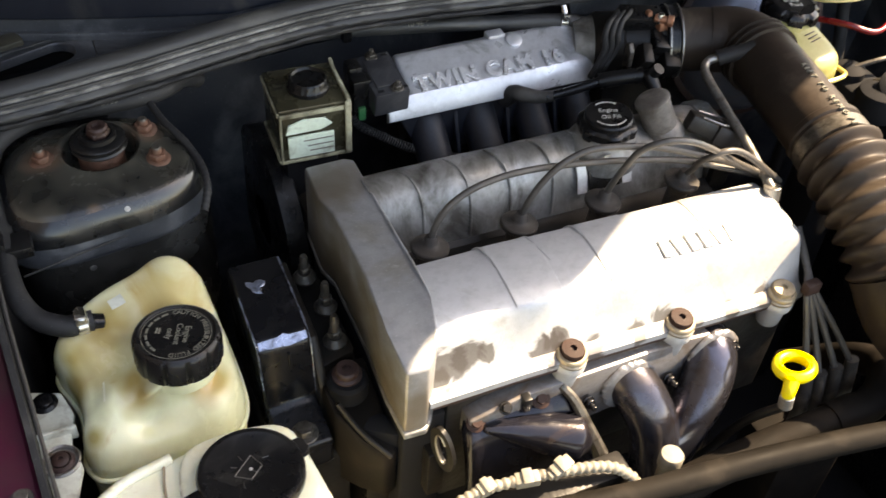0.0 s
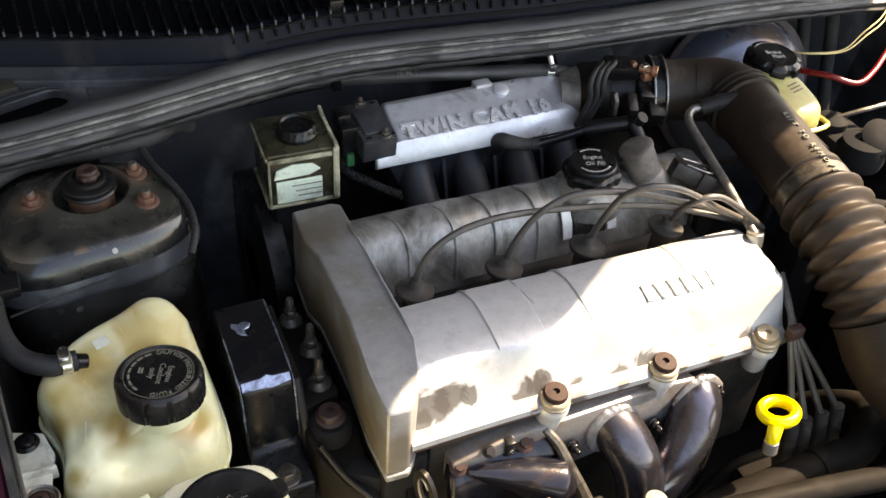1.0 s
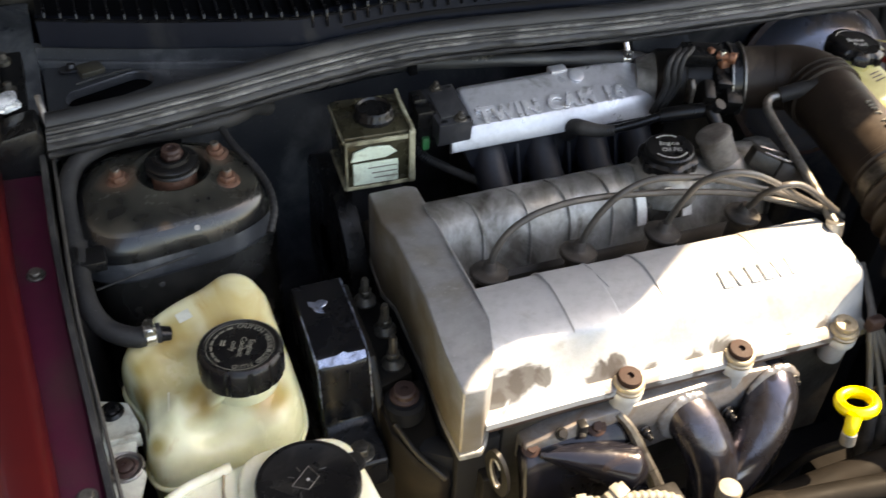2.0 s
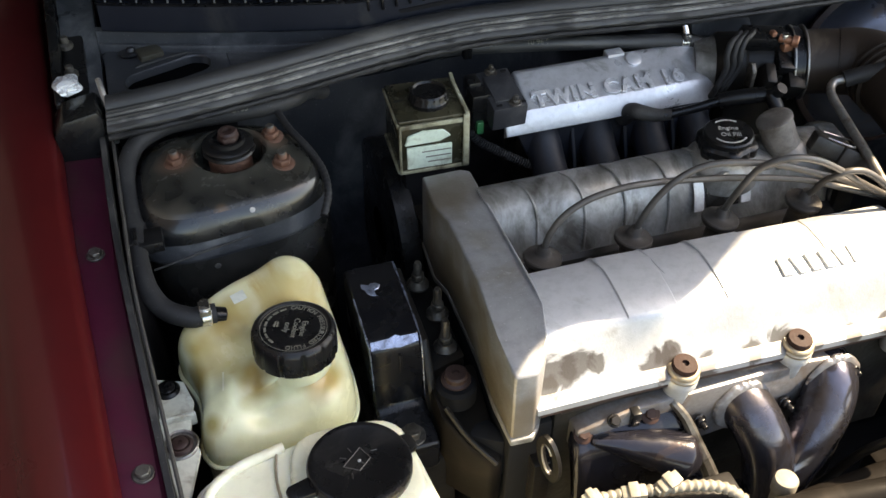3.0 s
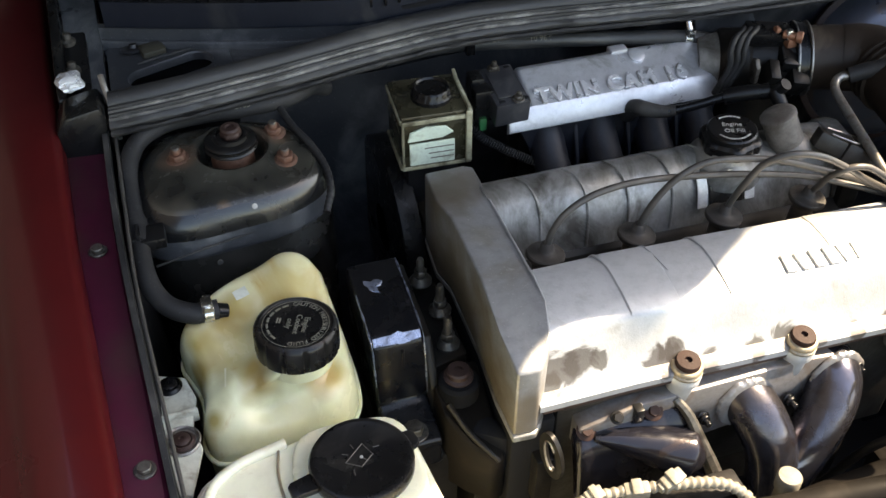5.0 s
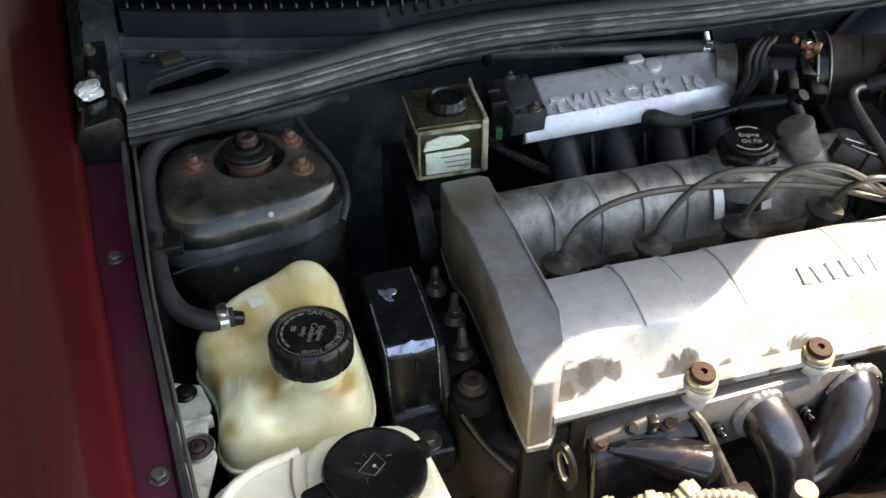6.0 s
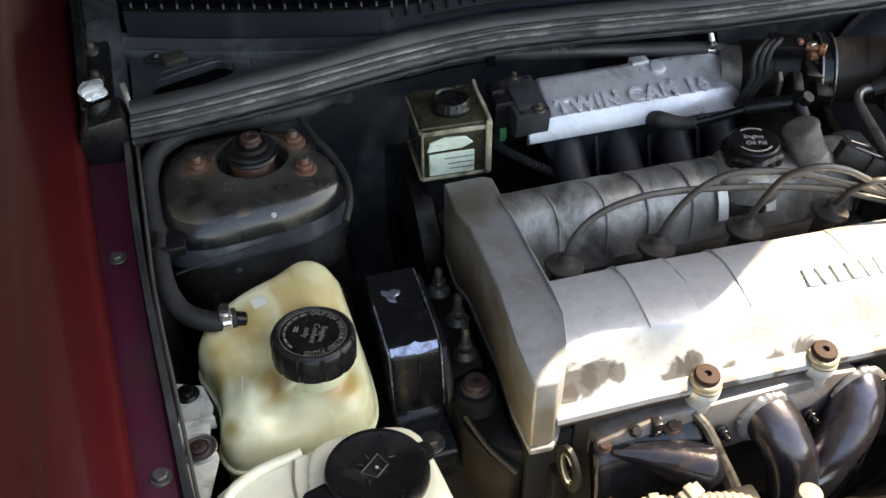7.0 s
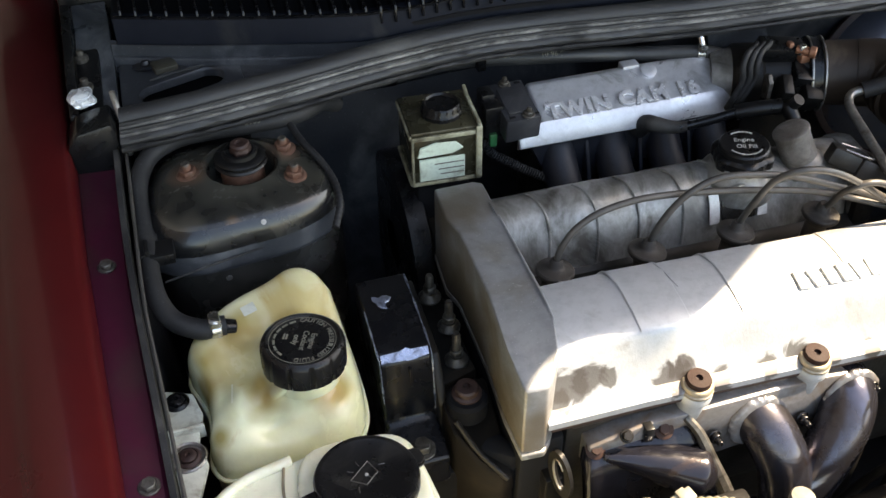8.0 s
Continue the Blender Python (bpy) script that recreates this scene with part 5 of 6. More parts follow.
flange_nut = to_mesh("flange_nut", join(hexagon(0.0054, 0.006, 0.0068), lathe([(0.0028, 0.005), (0.0028, 0.011), (0.0022, 0.012), (0.001, 0.012)], 12)), GLOSSY)
put_bolts("flange_nut", flange_nut, manifold, [(0.096, -0.146, 0.735), (0.2475, -0.1445, 0.752), (0.184, -0.146, 0.728)], (0.1, -1, 0.15))

head_bolt = to_mesh("head_bolt", hexagon(0.0046, 0.006, 0.0060), OILY)
put_bolts("head_bolt", head_bolt, manifold, [(0.012, -0.143, 0.762)], (0, -0.6, 0.8), "oily hex bolt")
part("gasket_tab", box(0.028, 0.036, -0.1475, -0.138, 0.752, 0.7685, 0.001), BLACK, manifold)
shield = thing("heat_shield", (0.03, -0.15, 0.69), "sooty dark steel heat shield over the exhaust", "heat shield")
loops = []
for k in range(13):
    u = k / 12
    x = -0.026 + 0.108 * u
    r = 0.30 + 0.12 * u
    loops.append([(x, -0.130, 0.748 + 0.012 * u), (x, -0.140, 0.747 + 0.012 * u), (x, -0.146 - 0.018 * r, 0.738 + 0.014 * r), (x, -0.150 - 0.028 * r, 0.716 + 0.012 * r), (x, -0.156 - 0.022 * r, 0.690), (x, -0.158 - 0.014 * r, 0.640),
                  (x, -0.155 - 0.014 * r, 0.640), (x, -0.152 - 0.022 * r, 0.690), (x, -0.146 - 0.028 * r, 0.714 + 0.012 * r), (x, -0.142 - 0.018 * r, 0.734 + 0.014 * r), (x, -0.136, 0.743 + 0.012 * u), (x, -0.130, 0.744 + 0.012 * u)])
softened(part("shell", rings(loops), SHIELD, shield, degrees=180), 1)
part("dome", tube([(-0.008, -0.146, 0.746), (0.012, -0.150, 0.741), (0.040, -0.157, 0.732), (0.066, -0.165, 0.722), (0.084, -0.172, 0.714)], lambda u: (0.003 + 0.024 * u ** 0.8) * (1.0 if u < 0.85 else 1.0 - 4.0 * (u - 0.85)), 32, 7), SHIELD, shield, "glossy blue-black cone-shaped dome", degrees=60)
part("stay", tube([(0.068, -0.140, 0.764), (0.077, -0.152, 0.752), (0.086, -0.165, 0.728), (0.100, -0.180, 0.690), (0.112, -0.19, 0.64)], lambda u: 0.004 + 0.0055 * u, 8), GRIMY_STEEL, shield, "flattened dull steel stay")
shield_bolt = to_mesh("shield_bolt", join(hexagon(0.0055, 0.0055, 0.0085), lathe([(0.0088, 0), (0.0090, 0.0015), (0.0075, 0.0025)], 20)), BROWNBOLT)
put_bolts("shield_bolt", shield_bolt, shield, [(0.047, -0.142, 0.757), (-0.013, -0.139, 0.749)], (0, -0.6, 0.8), "rusty shield bolt")

eye_loop = thing("lifting_eye", (-0.045, -0.145, 0.70), "steel lifting eye bolted to the engine's end", "lifting eye")
E1 = frame_of((-0.046, -0.146, 0.737), (0, 0.25, 1), (-0.93, -0.35, 0.0))
loops = []
for i in range(40):
    a = 2 * math.pi * i / 40
    c, s = math.cos(a), math.sin(a)
    loops.append([E1 @ Vector(v) for v in ((0.0255 * c, 0.0135 * s, -0.002), (0.0255 * c, 0.0135 * s, 0.002), (0.0165 * c, 0.0065 * s, 0.002), (0.0165 * c, 0.0065 * s, -0.002))])
bm = rings(loops + [loops[0]], cap=False)
bmesh.ops.remove_doubles(bm, verts=bm.verts, dist=1e-5)
part("plate_ring", bm, OILY, eye_loop)
part("worn_rim", tube([E1 @ Vector((0.0168 * math.cos(radians(a)), 0.0068 * math.sin(radians(a)), 0.0018)) for a in range(-60, 200, 13)], 0.0010, 8, 3), STEEL, eye_loop, "bright worn inner edge")
part("leg", box(-0.056, -0.040, -0.141, -0.126, 0.66, 0.722, 0.002), OILY, eye_loop)

# dipstick with its yellow ring handle
dip = thing("dipstick", (0.24, -0.19, 0.65), "yellow ring-handled engine dipstick", "dipstick")
D = frame_of((0.2725, -0.2015, 0.769), (1, -0.25, 0.05), (-0.05, 0.16, 0.98))
loops = []
for i in range(48):
    a = 2 * math.pi * i / 48
    c, s = math.cos(a), math.sin(a)
    loops.append([D @ Vector(((0.0150 + 0.0050 * math.cos(b)) * c, (0.0142 + 0.0050 * math.cos(b)) * s, 0.0062 * math.sin(b))) for b in (2 * math.pi * j / 14 for j in range(14))])
bm = rings(loops + [loops[0]], cap=False)
bmesh.ops.remove_doubles(bm, verts=bm.verts, dist=1e-5)
handle = part("ring_handle", bm, YELLOW, dip, "bright yellow plastic ring")
part("handle_stem", tube([D @ Vector((-0.010, -0.016, 0)), D @ Vector((-0.0135, -0.0205, -0.006)), D @ Vector((-0.0145, -0.021, -0.013))], lambda u: 0.0068 - 0.001 * u, 12), YELLOW, dip, "yellow stem")
part("tube_top", rod(D @ Vector((-0.0145, -0.021, -0.0125)), D @ Vector((-0.0150, -0.021, -0.026)), 0.0066), STEEL, dip)
part("guide_tube", tube([D @ Vector((-0.015, -0.021, -0.025)), (0.238, -0.20, 0.70), (0.22, -0.17, 0.60), (0.21, -0.10, 0.50)], 0.0045, 10), OILY, dip)

# fan of loose leads dropping to the coil pack
for k, (bx, by) in enumerate(((0.3195, -0.186), (0.335, -0.187), (0.355, -0.187), (0.376, -0.185))):
    w = thing("coil_lead", (bx, by, 0.62), "thin grey lead dropping to the coil pack", "lead", "coil leads")
    part("cable", tube([(0.340, -0.095, 0.825), (0.330, -0.130, 0.806), (0.322 + 0.003 * k, -0.146, 0.792), (0.321 + 0.0045 * k + (bx - 0.3195) * 0.35, -0.166, 0.752), (bx, by, 0.712)], 0.0033, 8), LEAD, w)
    part("terminal_boot", tube([(bx, by, 0.716), (bx + 0.001, by - 0.004, 0.695), (bx + 0.002, by - 0.008, 0.660), (bx + 0.002, by - 0.008, 0.61)], lambda u: 0.0065 + 0.002 * u, 12), BOOT, w, "dark terminal boot")
coil = thing("coil_pack", (0.35, -0.19, 0.30), "black coil pack low beside the engine", "coil pack")
part("base", box(0.305, 0.395, -0.215, -0.15, 0.30, 0.615, 0.006), COOLANT_HOSE, coil)
tie = thing("lead_clip", (0.324, -0.146, 0.795), "dark plastic clip gathering the leads", "clip")
part("clip_body", box(0.318, 0.334, -0.150, -0.140, 0.790, 0.804, 0.002), RUSTBOLT, tie)

# ---- black mount box beside the engine ----
mbox = thing("engine_mount_bracket", (-0.15, -0.02, 0.30), "glossy black engine mount bracket with chipped edges", "bracket")
body = part("bracket_body", prism([(0.052, 0.70), (0.052, 0.812), (0.046, 0.820), (-0.020, 0.8145), (-0.038, 0.8120), (-0.046, 0.806), (-0.0505, 0.790), (-0.054, 0.742), (-0.062, 0.738), (-0.100, 0.734), (-0.100, 0.70)], -0.174, -0.128, "x", 0.003, 3), GLOSSY, mbox)
part("side_plate", prism([(0.05, 0.69), (0.05, 0.806), (-0.040, 0.800), (-0.064, 0.760), (-0.066, 0.69)], -0.128, -0.120, "x", 0.002), OILY, mbox)
# pale strip paints the chamfer's sky highlight along with its wear
part("worn_highlight", moved(prism([(-0.0215, -0.0040), (-0.004, -0.0048), (0.004, -0.0058), (0.0205, -0.0036), (0.0208, 0.0036), (0.006, 0.0040), (0.0015, 0.0062), (-0.004, 0.0040), (-0.0212, 0.0036)], -0.0006, 0.0005, "z", 0.0003, 1), frame_of((-0.1508, -0.0424, 0.8094), (1, 0, 0), (0, -0.6, 0.8))), WORN_SHINE, mbox, "chamfer highlight as a strip of worn blue-grey metal")
for x, z, l, turn in ((-0.158, 0.786, 0.010, 12), (-0.148, 0.780, 0.006, -25), (-0.153, 0.768, 0.009, 5), (-0.143, 0.760, 0.005, 40), (-0.161, 0.757, 0.004, -10)):
    part("scratch", moved(box(-l / 2, l / 2, -0.0004, 0.0004, -0.0006, 0.0003, 0.0002, 1), frame_of((x, -0.0513 + (z - 0.77) * 0.075, z), (1, 0, 0), (0, -1, 0.07)) @ pose(0, 0, 0, 0, 0, turn)), STEEL, mbox)
for edge in ([(-0.1285, 0.045, 0.8192), (-0.1283, 0.0, 0.8165), (-0.1283, -0.036, 0.8120), (-0.1285, -0.047, 0.8045), (-0.1285, -0.053, 0.765), (-0.1285, -0.0545, 0.745)], [(-0.1737, 0.010, 0.8172), (-0.1737, -0.036, 0.8120), (-0.1737, -0.047, 0.8045), (-0.1737, -0.053, 0.765)]):
    part("bare_edge", tube(edge, lambda u: 0.0007 + 0.0004 * math.sin(31 * u), 8), WORN_SHINE, mbox, "paint worn off along the edge")
part("paint_run", box(-0.150, -0.147, -0.0515, -0.046, 0.750, 0.800, 0.0012), GLOSSY, mbox)
part("worn_spot", lathe([(0.0075, 0), (0.0065, 0.0006), (0.002, 0.0008)], 12, frame_of((-0.156, 0.018, 0.8178), (1, 0.3, 0), (0, -0.08, 1)), lambda a, r, z: r * (1 + 0.35 * math.sin(3 * a + 1) + 0.2 * math.sin(7 * a))), WORN_SHINE, mbox, "blue-grey chipped spot")
part("pedestal", box(-0.18, -0.11, -0.095, 0.05, 0.30, 0.702, 0.008), OILY, mbox)
part("foot_bolt", moved(hexagon(0.008, 0.010, 0.012), frame_of((-0.150, -0.088, 0.736), (1, 0, 0), (0, 0, 1))), GRIMY_STEEL, mbox, "grimy foot bolt")

# accessory pulley and belt edge in the dark gap
pulley = thing("drive_pulley", (-0.085, 0.20, 0.60), "dark drive belt pulley in the gap behind the engine", "pulley")
part("rim", moved(lathe([(0.10, 0), (0.105, 0.002), (0.105, 0.022), (0.10, 0.024), (0.090, 0.018), (0.03, 0.018)], 48), pose(-0.098, 0.225, 0.700, 0, 90, 0)), BLACK, pulley)
part("hub", moved(lathe([(0.028, 0), (0.028, 0.05), (0.02, 0.052)], 24), pose(-0.098, 0.225, 0.700, 0, 90, 0)), OILY, pulley)
part("pump_body", box(-0.075, -0.01, 0.13, 0.28, 0.30, 0.77, 0.012), OILY, pulley)

# ---- power steering reservoir ----
psr = thing("fluid_reservoir", (-0.05, 0.19, 0.77), "square oil-stained translucent fluid reservoir with a label", "reservoir")
P = Matrix.Translation((-0.052, 0.190, 0.845)) @ pose(0, 0, 0, 0, 0, -3)
part("vessel", moved(box(-0.034, 0.034, -0.026, 0.042, -0.022, 0.034, 0.003), P), SMOKED, psr, "oil-darkened clear plastic body")
part("lid_plate", moved(box(-0.0345, 0.0345, -0.0265, 0.0425, 0.034, 0.039, 0.002), P), SMOKED, psr)
part("front_frame", join(*[moved(box(*d, 0.001), P) for d in ((-0.0345, 0.0345, -0.0290, -0.0262, -0.0235, -0.0195), (-0.0345, 0.0345, -0.0290, -0.0262, 0.030, 0.035), (-0.0345, -0.0318, -0.0290, -0.0262, -0.023, 0.035))]), FRAME, psr, "dirty ivory moulded rim")
for low, high in ((-0.0235, -0.0195), (0.031, 0.036)):
    part("side_rim", moved(box(-0.0362, -0.0335, -0.027, 0.042, low, high, 0.001), P), FRAME, psr, "dirty ivory rim along the side")
part("side_strap", join(moved(box(0.0300, 0.0365, -0.0315, -0.0275, -0.022, 0.040, 0.0015), P), moved(prism([(-0.031, 0.034), (-0.031, 0.040), (-0.022, 0.042), (0.026, 0.0425), (0.036, 0.046), (0.039, 0.046), (0.030, 0.040), (-0.02, 0.038)], 0.0325, 0.0365, "x", 0.001), P)), FRAME, psr, "ivory strap over the edge")
part("paper_label", moved(box(-0.027, 0.019, -0.0296, -0.0268, -0.0175, 0.008, 0.0006, 1), P), LABEL, psr, "faded pale green label")
part("label_bars", join(*[moved(box(-0.012 + d, 0.018, -0.0300, -0.0294, z, z + 0.0012, 0, 1), P) for d, z in ((0, 0.0015), (0.004, -0.005), (0.006, -0.011))]), GREY_MARK, psr, "unreadable lines of print")
part("upper_stain", moved(prism([(-0.029, 0.011), (-0.026, 0.022), (-0.010, 0.0265), (0.010, 0.025), (0.018, 0.017), (0.006, 0.012)], -0.0292, -0.0268, "y", 0.0006, 1), P), LABEL, psr)
part("filler_cap", lathe([(0.0235, 0), (0.0240, 0.001), (0.0240, 0.005), (0.0225, 0.0065), (0.0218, 0.012), (0.0200, 0.0135), (0.0190, 0.0135), (0.0175, 0.0115), (0.003, 0.0115)], 72, P @ Matrix.Translation((0.003, 0.004, 0.038)) @ Matrix.Diagonal((0.86, 0.86, 1.0, 1)), lambda a, r, z: r - (0.0007 if 0.0215 < r < 0.025 and math.sin(18 * a) > 0.2 else 0)), BLACK, psr, "black ridged cap")
part("stand", box(-0.08, -0.025, 0.175, 0.23, 0.765, 0.824, 0.004), SHADOWED, psr)

# corrugated loom in front of the intake
loom = thing("wiring_loom", (0.03, 0.185, 0.79), "black corrugated wiring loom", "wiring loom")
part("conduit", tube([(-0.004, 0.205, 0.838), (0.006, 0.197, 0.822), (0.022, 0.190, 0.812), (0.042, 0.180, 0.802), (0.070, 0.166, 0.792), (0.11, 0.15, 0.785)], lambda u: 0.0048 + 0.0006 * math.sin(u * 330), 12, 60), RUBBER, loom)
part("connector_block", join(box(-0.004, 0.016, 0.188, 0.210, 0.846, 0.882, 0.002), box(-0.002, 0.012, 0.206, 0.226, 0.850, 0.886, 0.002)), BLACK, loom)
part("green_plug", box(0.000, 0.008, 0.184, 0.190, 0.838, 0.853, 0.0015), GREEN, loom, "dark green plug")

# ---- intake manifold ----
intake = thing("intake_manifold", (0.16, 0.20, 0.66), "grey cast intake plenum with raised lettering", "intake manifold")
loops = []
for x, k in ((0.053, -0.003), (0.0545, -0.001), (0.057, 0.0), (0.235, 0.0), (0.258, 0.0), (0.272, -0.006), (0.279, -0.013), (0.286, -0.017)):
    e = max(0.0, -k)
    loops.append([(x - (0.026 if x < 0.1 else 0.0) * (z < 0.8605 and y < 0.2), y + e * 0.4 * (1 if y < 0.2 else -1), z + (k if z > 0.8612 else 0.3 * min(0.0, k))) for y, z in ((0.1760, 0.834), (0.1680, 0.8405), (0.1772, 0.8590), (0.1798, 0.8615), (0.2175, 0.8770), (0.2230, 0.8785), (0.2320, 0.8760), (0.2370, 0.860), (0.2370, 0.832))])
plenum = part("plenum", bevelled(rings(loops), 0.0010, 2, 30), INTAKE, intake, "grey cast plenum", degrees=22)
TN = Vector((0, -0.381, 0.925))
# fatter dark copy behind the letters stands in for their shading
part("letter_shading", lettering("TWIN CAM 16", 0.0235, 0.0005, frame_of((0.1467, 0.1870, 0.8642), (1, 0.0, 0.0), TN), 0.0, 1.17, 0.0, 0.0014), CAST_GRIME, plenum, "dark outline painted as shading round the raised letters")
part("lettering_twin_cam", lettering("TWIN CAM 16", 0.0235, 0.0026, frame_of((0.1470, 0.1873, 0.8645), (1, 0.0, 0.0), TN), 0.0005, 1.17, 0.0, 0.0008), LETTER, plenum, "raised words TWIN CAM 16")
part("plenum_lug", join(lathe([(0.011, 0), (0.011, 0.003), (0.009, 0.004)], 20, frame_of((0.186, 0.2155, 0.8760), (1, 0, 0), (0, -0.381, 0.925)) @ Matrix.Scale(0.8, 4)), box(0.160, 0.180, 0.222, 0.236, 0.868, 0.8815, 0.002)), INTAKE, plenum)
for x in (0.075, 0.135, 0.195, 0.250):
    part("runner", tube([(x, 0.200, 0.845), (x, 0.185, 0.815), (x, 0.155, 0.788), (x, 0.115, 0.765)], 0.019, 16), RUNNER, intake, "dark navy runner")
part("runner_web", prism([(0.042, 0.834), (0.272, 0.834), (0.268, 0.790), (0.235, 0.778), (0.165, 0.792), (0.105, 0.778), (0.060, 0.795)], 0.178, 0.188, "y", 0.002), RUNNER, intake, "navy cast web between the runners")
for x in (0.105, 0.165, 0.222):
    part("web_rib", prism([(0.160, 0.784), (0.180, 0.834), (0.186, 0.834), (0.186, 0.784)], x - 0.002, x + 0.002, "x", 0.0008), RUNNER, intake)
part("support", box(0.05, 0.26, 0.20, 0.24, 0.30, 0.835, 0.006), OILY, intake)

sbox = thing("map_sensor_box", (0.03, 0.20, 0.85), "dark grey sensor box screwed beside the intake", "sensor box")
SB = frame_of((0.030, 0.1995, 0.872), (1, 0.02, 0), (0.0, -0.14, 0.99))
part("case", moved(box(-0.0185, 0.0185, -0.0300, 0.0310, -0.020, 0.008, 0.0022), SB), GREYCASE, sbox, "dark grey plastic case")
part("lid", moved(box(-0.0135, 0.0135, -0.020, 0.0200, 0.008, 0.0105, 0.0015), SB), GREYCASE, sbox)
for x, y in ((-0.002, 0.026), (0.006, -0.0245)):
    part("lid_screw", moved(join(hexagon(0.0055, 0.006, 0.0078), lathe([(0.003, 0.005), (0.003, 0.011), (0.0015, 0.012)], 10)), SB @ Matrix.Translation((x, y, 0.008)) @ Matrix.Scale(0.85, 4)), GRIMY_STEEL, sbox, "dull steel screw")
for x, y in ((-0.011, -0.0245), (0.0145, -0.0245), (0.012, 0.026)):
    part("slot", moved(box(x - 0.003, x + 0.003, y - 0.0015, y + 0.0015, 0.0078, 0.0092, 0.0004, 1), SB), SHADOWED, sbox)

# fuel hose in front of the intake
fuel = thing("fuel_hose", (0.23, 0.13, 0.85), "black fuel line with rubber ends in front of the intake", "fuel hose")
part("elbow", tube([(0.163, 0.178, 0.832), (0.1655, 0.166, 0.846), (0.170, 0.158, 0.849), (0.184, 0.148, 0.849), (0.198, 0.140, 0.852)], lambda u: 0.0105 - 0.0048 * u, 14), RUBBER, fuel)
part("line", tube([(0.19, 0.1425, 0.851), (0.214, 0.136, 0.857), (0.236, 0.131, 0.864), (0.250, 0.128, 0.869)], 0.0048, 12), GLOSSY, fuel)
part("sleeve", tube([(0.244, 0.130, 0.866), (0.262, 0.122, 0.872), (0.284, 0.112, 0.877)], 0.0082, 14), BLACK, fuel)
part("fitting", join(tube([(0.282, 0.112, 0.876), (0.288, 0.104, 0.882), (0.291, 0.098, 0.892)], 0.0062, 12), tube([(0.286, 0.106, 0.880), (0.289, 0.094, 0.868), (0.284, 0.085, 0.858)], 0.0075, 12)), BLACK, fuel)
part("spring_clip", tube([(0.2895, 0.103, 0.893), (0.2945, 0.105, 0.890), (0.297, 0.108, 0.882)], 0.0016, 8), BRIGHT, fuel, "bright spring clip")

# throttle body, its clips and the clamp
throttle = thing("throttle_body", (0.31, 0.18, 0.80), "black throttle body with cables and plugs", "throttle body")
T, L = along((0.276, 0.203, 0.862), (0.372, 0.166, 0.868))
part("barrel", lathe([(0.031, 0), (0.034, 0.004), (0.034, 0.030), (0.030, 0.034), (0.030, 0.060), (0.034, 0.064), (0.034, L)], 40, T), OILY, throttle, "dark throttle barrel")
part("neck_casting", lathe([(0.024, -0.02), (0.030, 0.0), (0.033, 0.012)], 28, T), CAST_GRIME, throttle)
for dx in (0.0, 0.0085, 0.0165):
    part("cable", tube([(0.300 + dx, 0.196, 0.902), (0.286 + dx, 0.180, 0.907), (0.270 + dx, 0.168, 0.907), (0.2640 + dx, 0.162, 0.897), (0.2655 + dx * 0.9, 0.160, 0.884), (0.2625 + dx * 0.8, 0.160, 0.871), (0.258 + dx * 0.7, 0.160, 0.860), (0.258 + dx * 0.7, 0.166, 0.846)], 0.0033, 10), RUBBER, throttle, "thin black cable with a grey sheen")
part("lever", prism([(0.142, 0.866), (0.142, 0.884), (0.148, 0.892), (0.154, 0.890), (0.154, 0.862)], 0.286, 0.291, "x", 0.001), GRIMY_STEEL, throttle, "dull steel throttle lever")
part("plug_block", join(moved(box(-0.023, 0.023, -0.012, 0.012, -0.008, 0.010, 0.003), frame_of((0.316, 0.180, 0.898), (1, -0.30, 0), (0, -0.2, 1))), moved(box(-0.012, 0.012, -0.018, 0.004, -0.010, 0.006, 0.002), frame_of((0.334, 0.158, 0.885), (1, -0.3, 0), (0.1, -0.5, 1)))), BLACK, throttle, "stacked black plugs")
part("side_plug", join(moved(box(-0.010, 0.010, -0.010, 0.008, -0.014, 0.012, 0.002), frame_of((0.336, 0.140, 0.862), (1, -0.3, 0), (0.1, -0.6, 1))), moved(box(-0.006, 0.006, -0.013, 0.010, -0.018, 0.018, 0.002), frame_of((0.306, 0.150, 0.868), (1, -0.3, 0), (0.1, -0.6, 1)))), OILY, throttle)
part("stand", box(0.28, 0.36, 0.17, 0.22, 0.30, 0.84, 0.01), OILY, throttle)

# main intake duct: dark tube, elbow, straight hose, band, bellows, drop to the filter box
duct = thing("air_intake_duct", (0.40, 0.0, 0.55), "brown-black rubber air intake duct with bellows", "air duct")
part("cross_tube", tube([(0.352, 0.172, 0.867), (0.378, 0.164, 0.869), (0.398, 0.154, 0.871), (0.415, 0.140, 0.874)], 0.0345, 32, 8), HOSE, duct)
part("elbow", tube([(0.398, 0.154, 0.871), (0.416, 0.142, 0.874), (0.4255, 0.122, 0.876), (0.4255, 0.098, 0.8755)], lambda u: 0.0355 + 0.0015 * u, 32, 8), HOSE, duct)
for u in (0.0, 0.009, 0.018):
    m, _ = along((0.4255 - 0.12 * u, 0.113 - u, 0.8755), (0.4220 - 0.12 * u, 0.083 - u, 0.8755))
    part("elbow_rib", lathe([(0.0355, -0.003), (0.0400, -0.0015), (0.0400, 0.0015), (0.0355, 0.003)], 40, m), HOSE, duct)
part("straight_hose", tube([(0.4250, 0.104, 0.8755), (0.4182, 0.062, 0.8755), (0.4085, 0.000, 0.873), (0.4005, -0.058, 0.8685)], lambda u: 0.0365 - 0.0006 * u, 36, 6), HOSE, duct, "smooth hose with raised words")
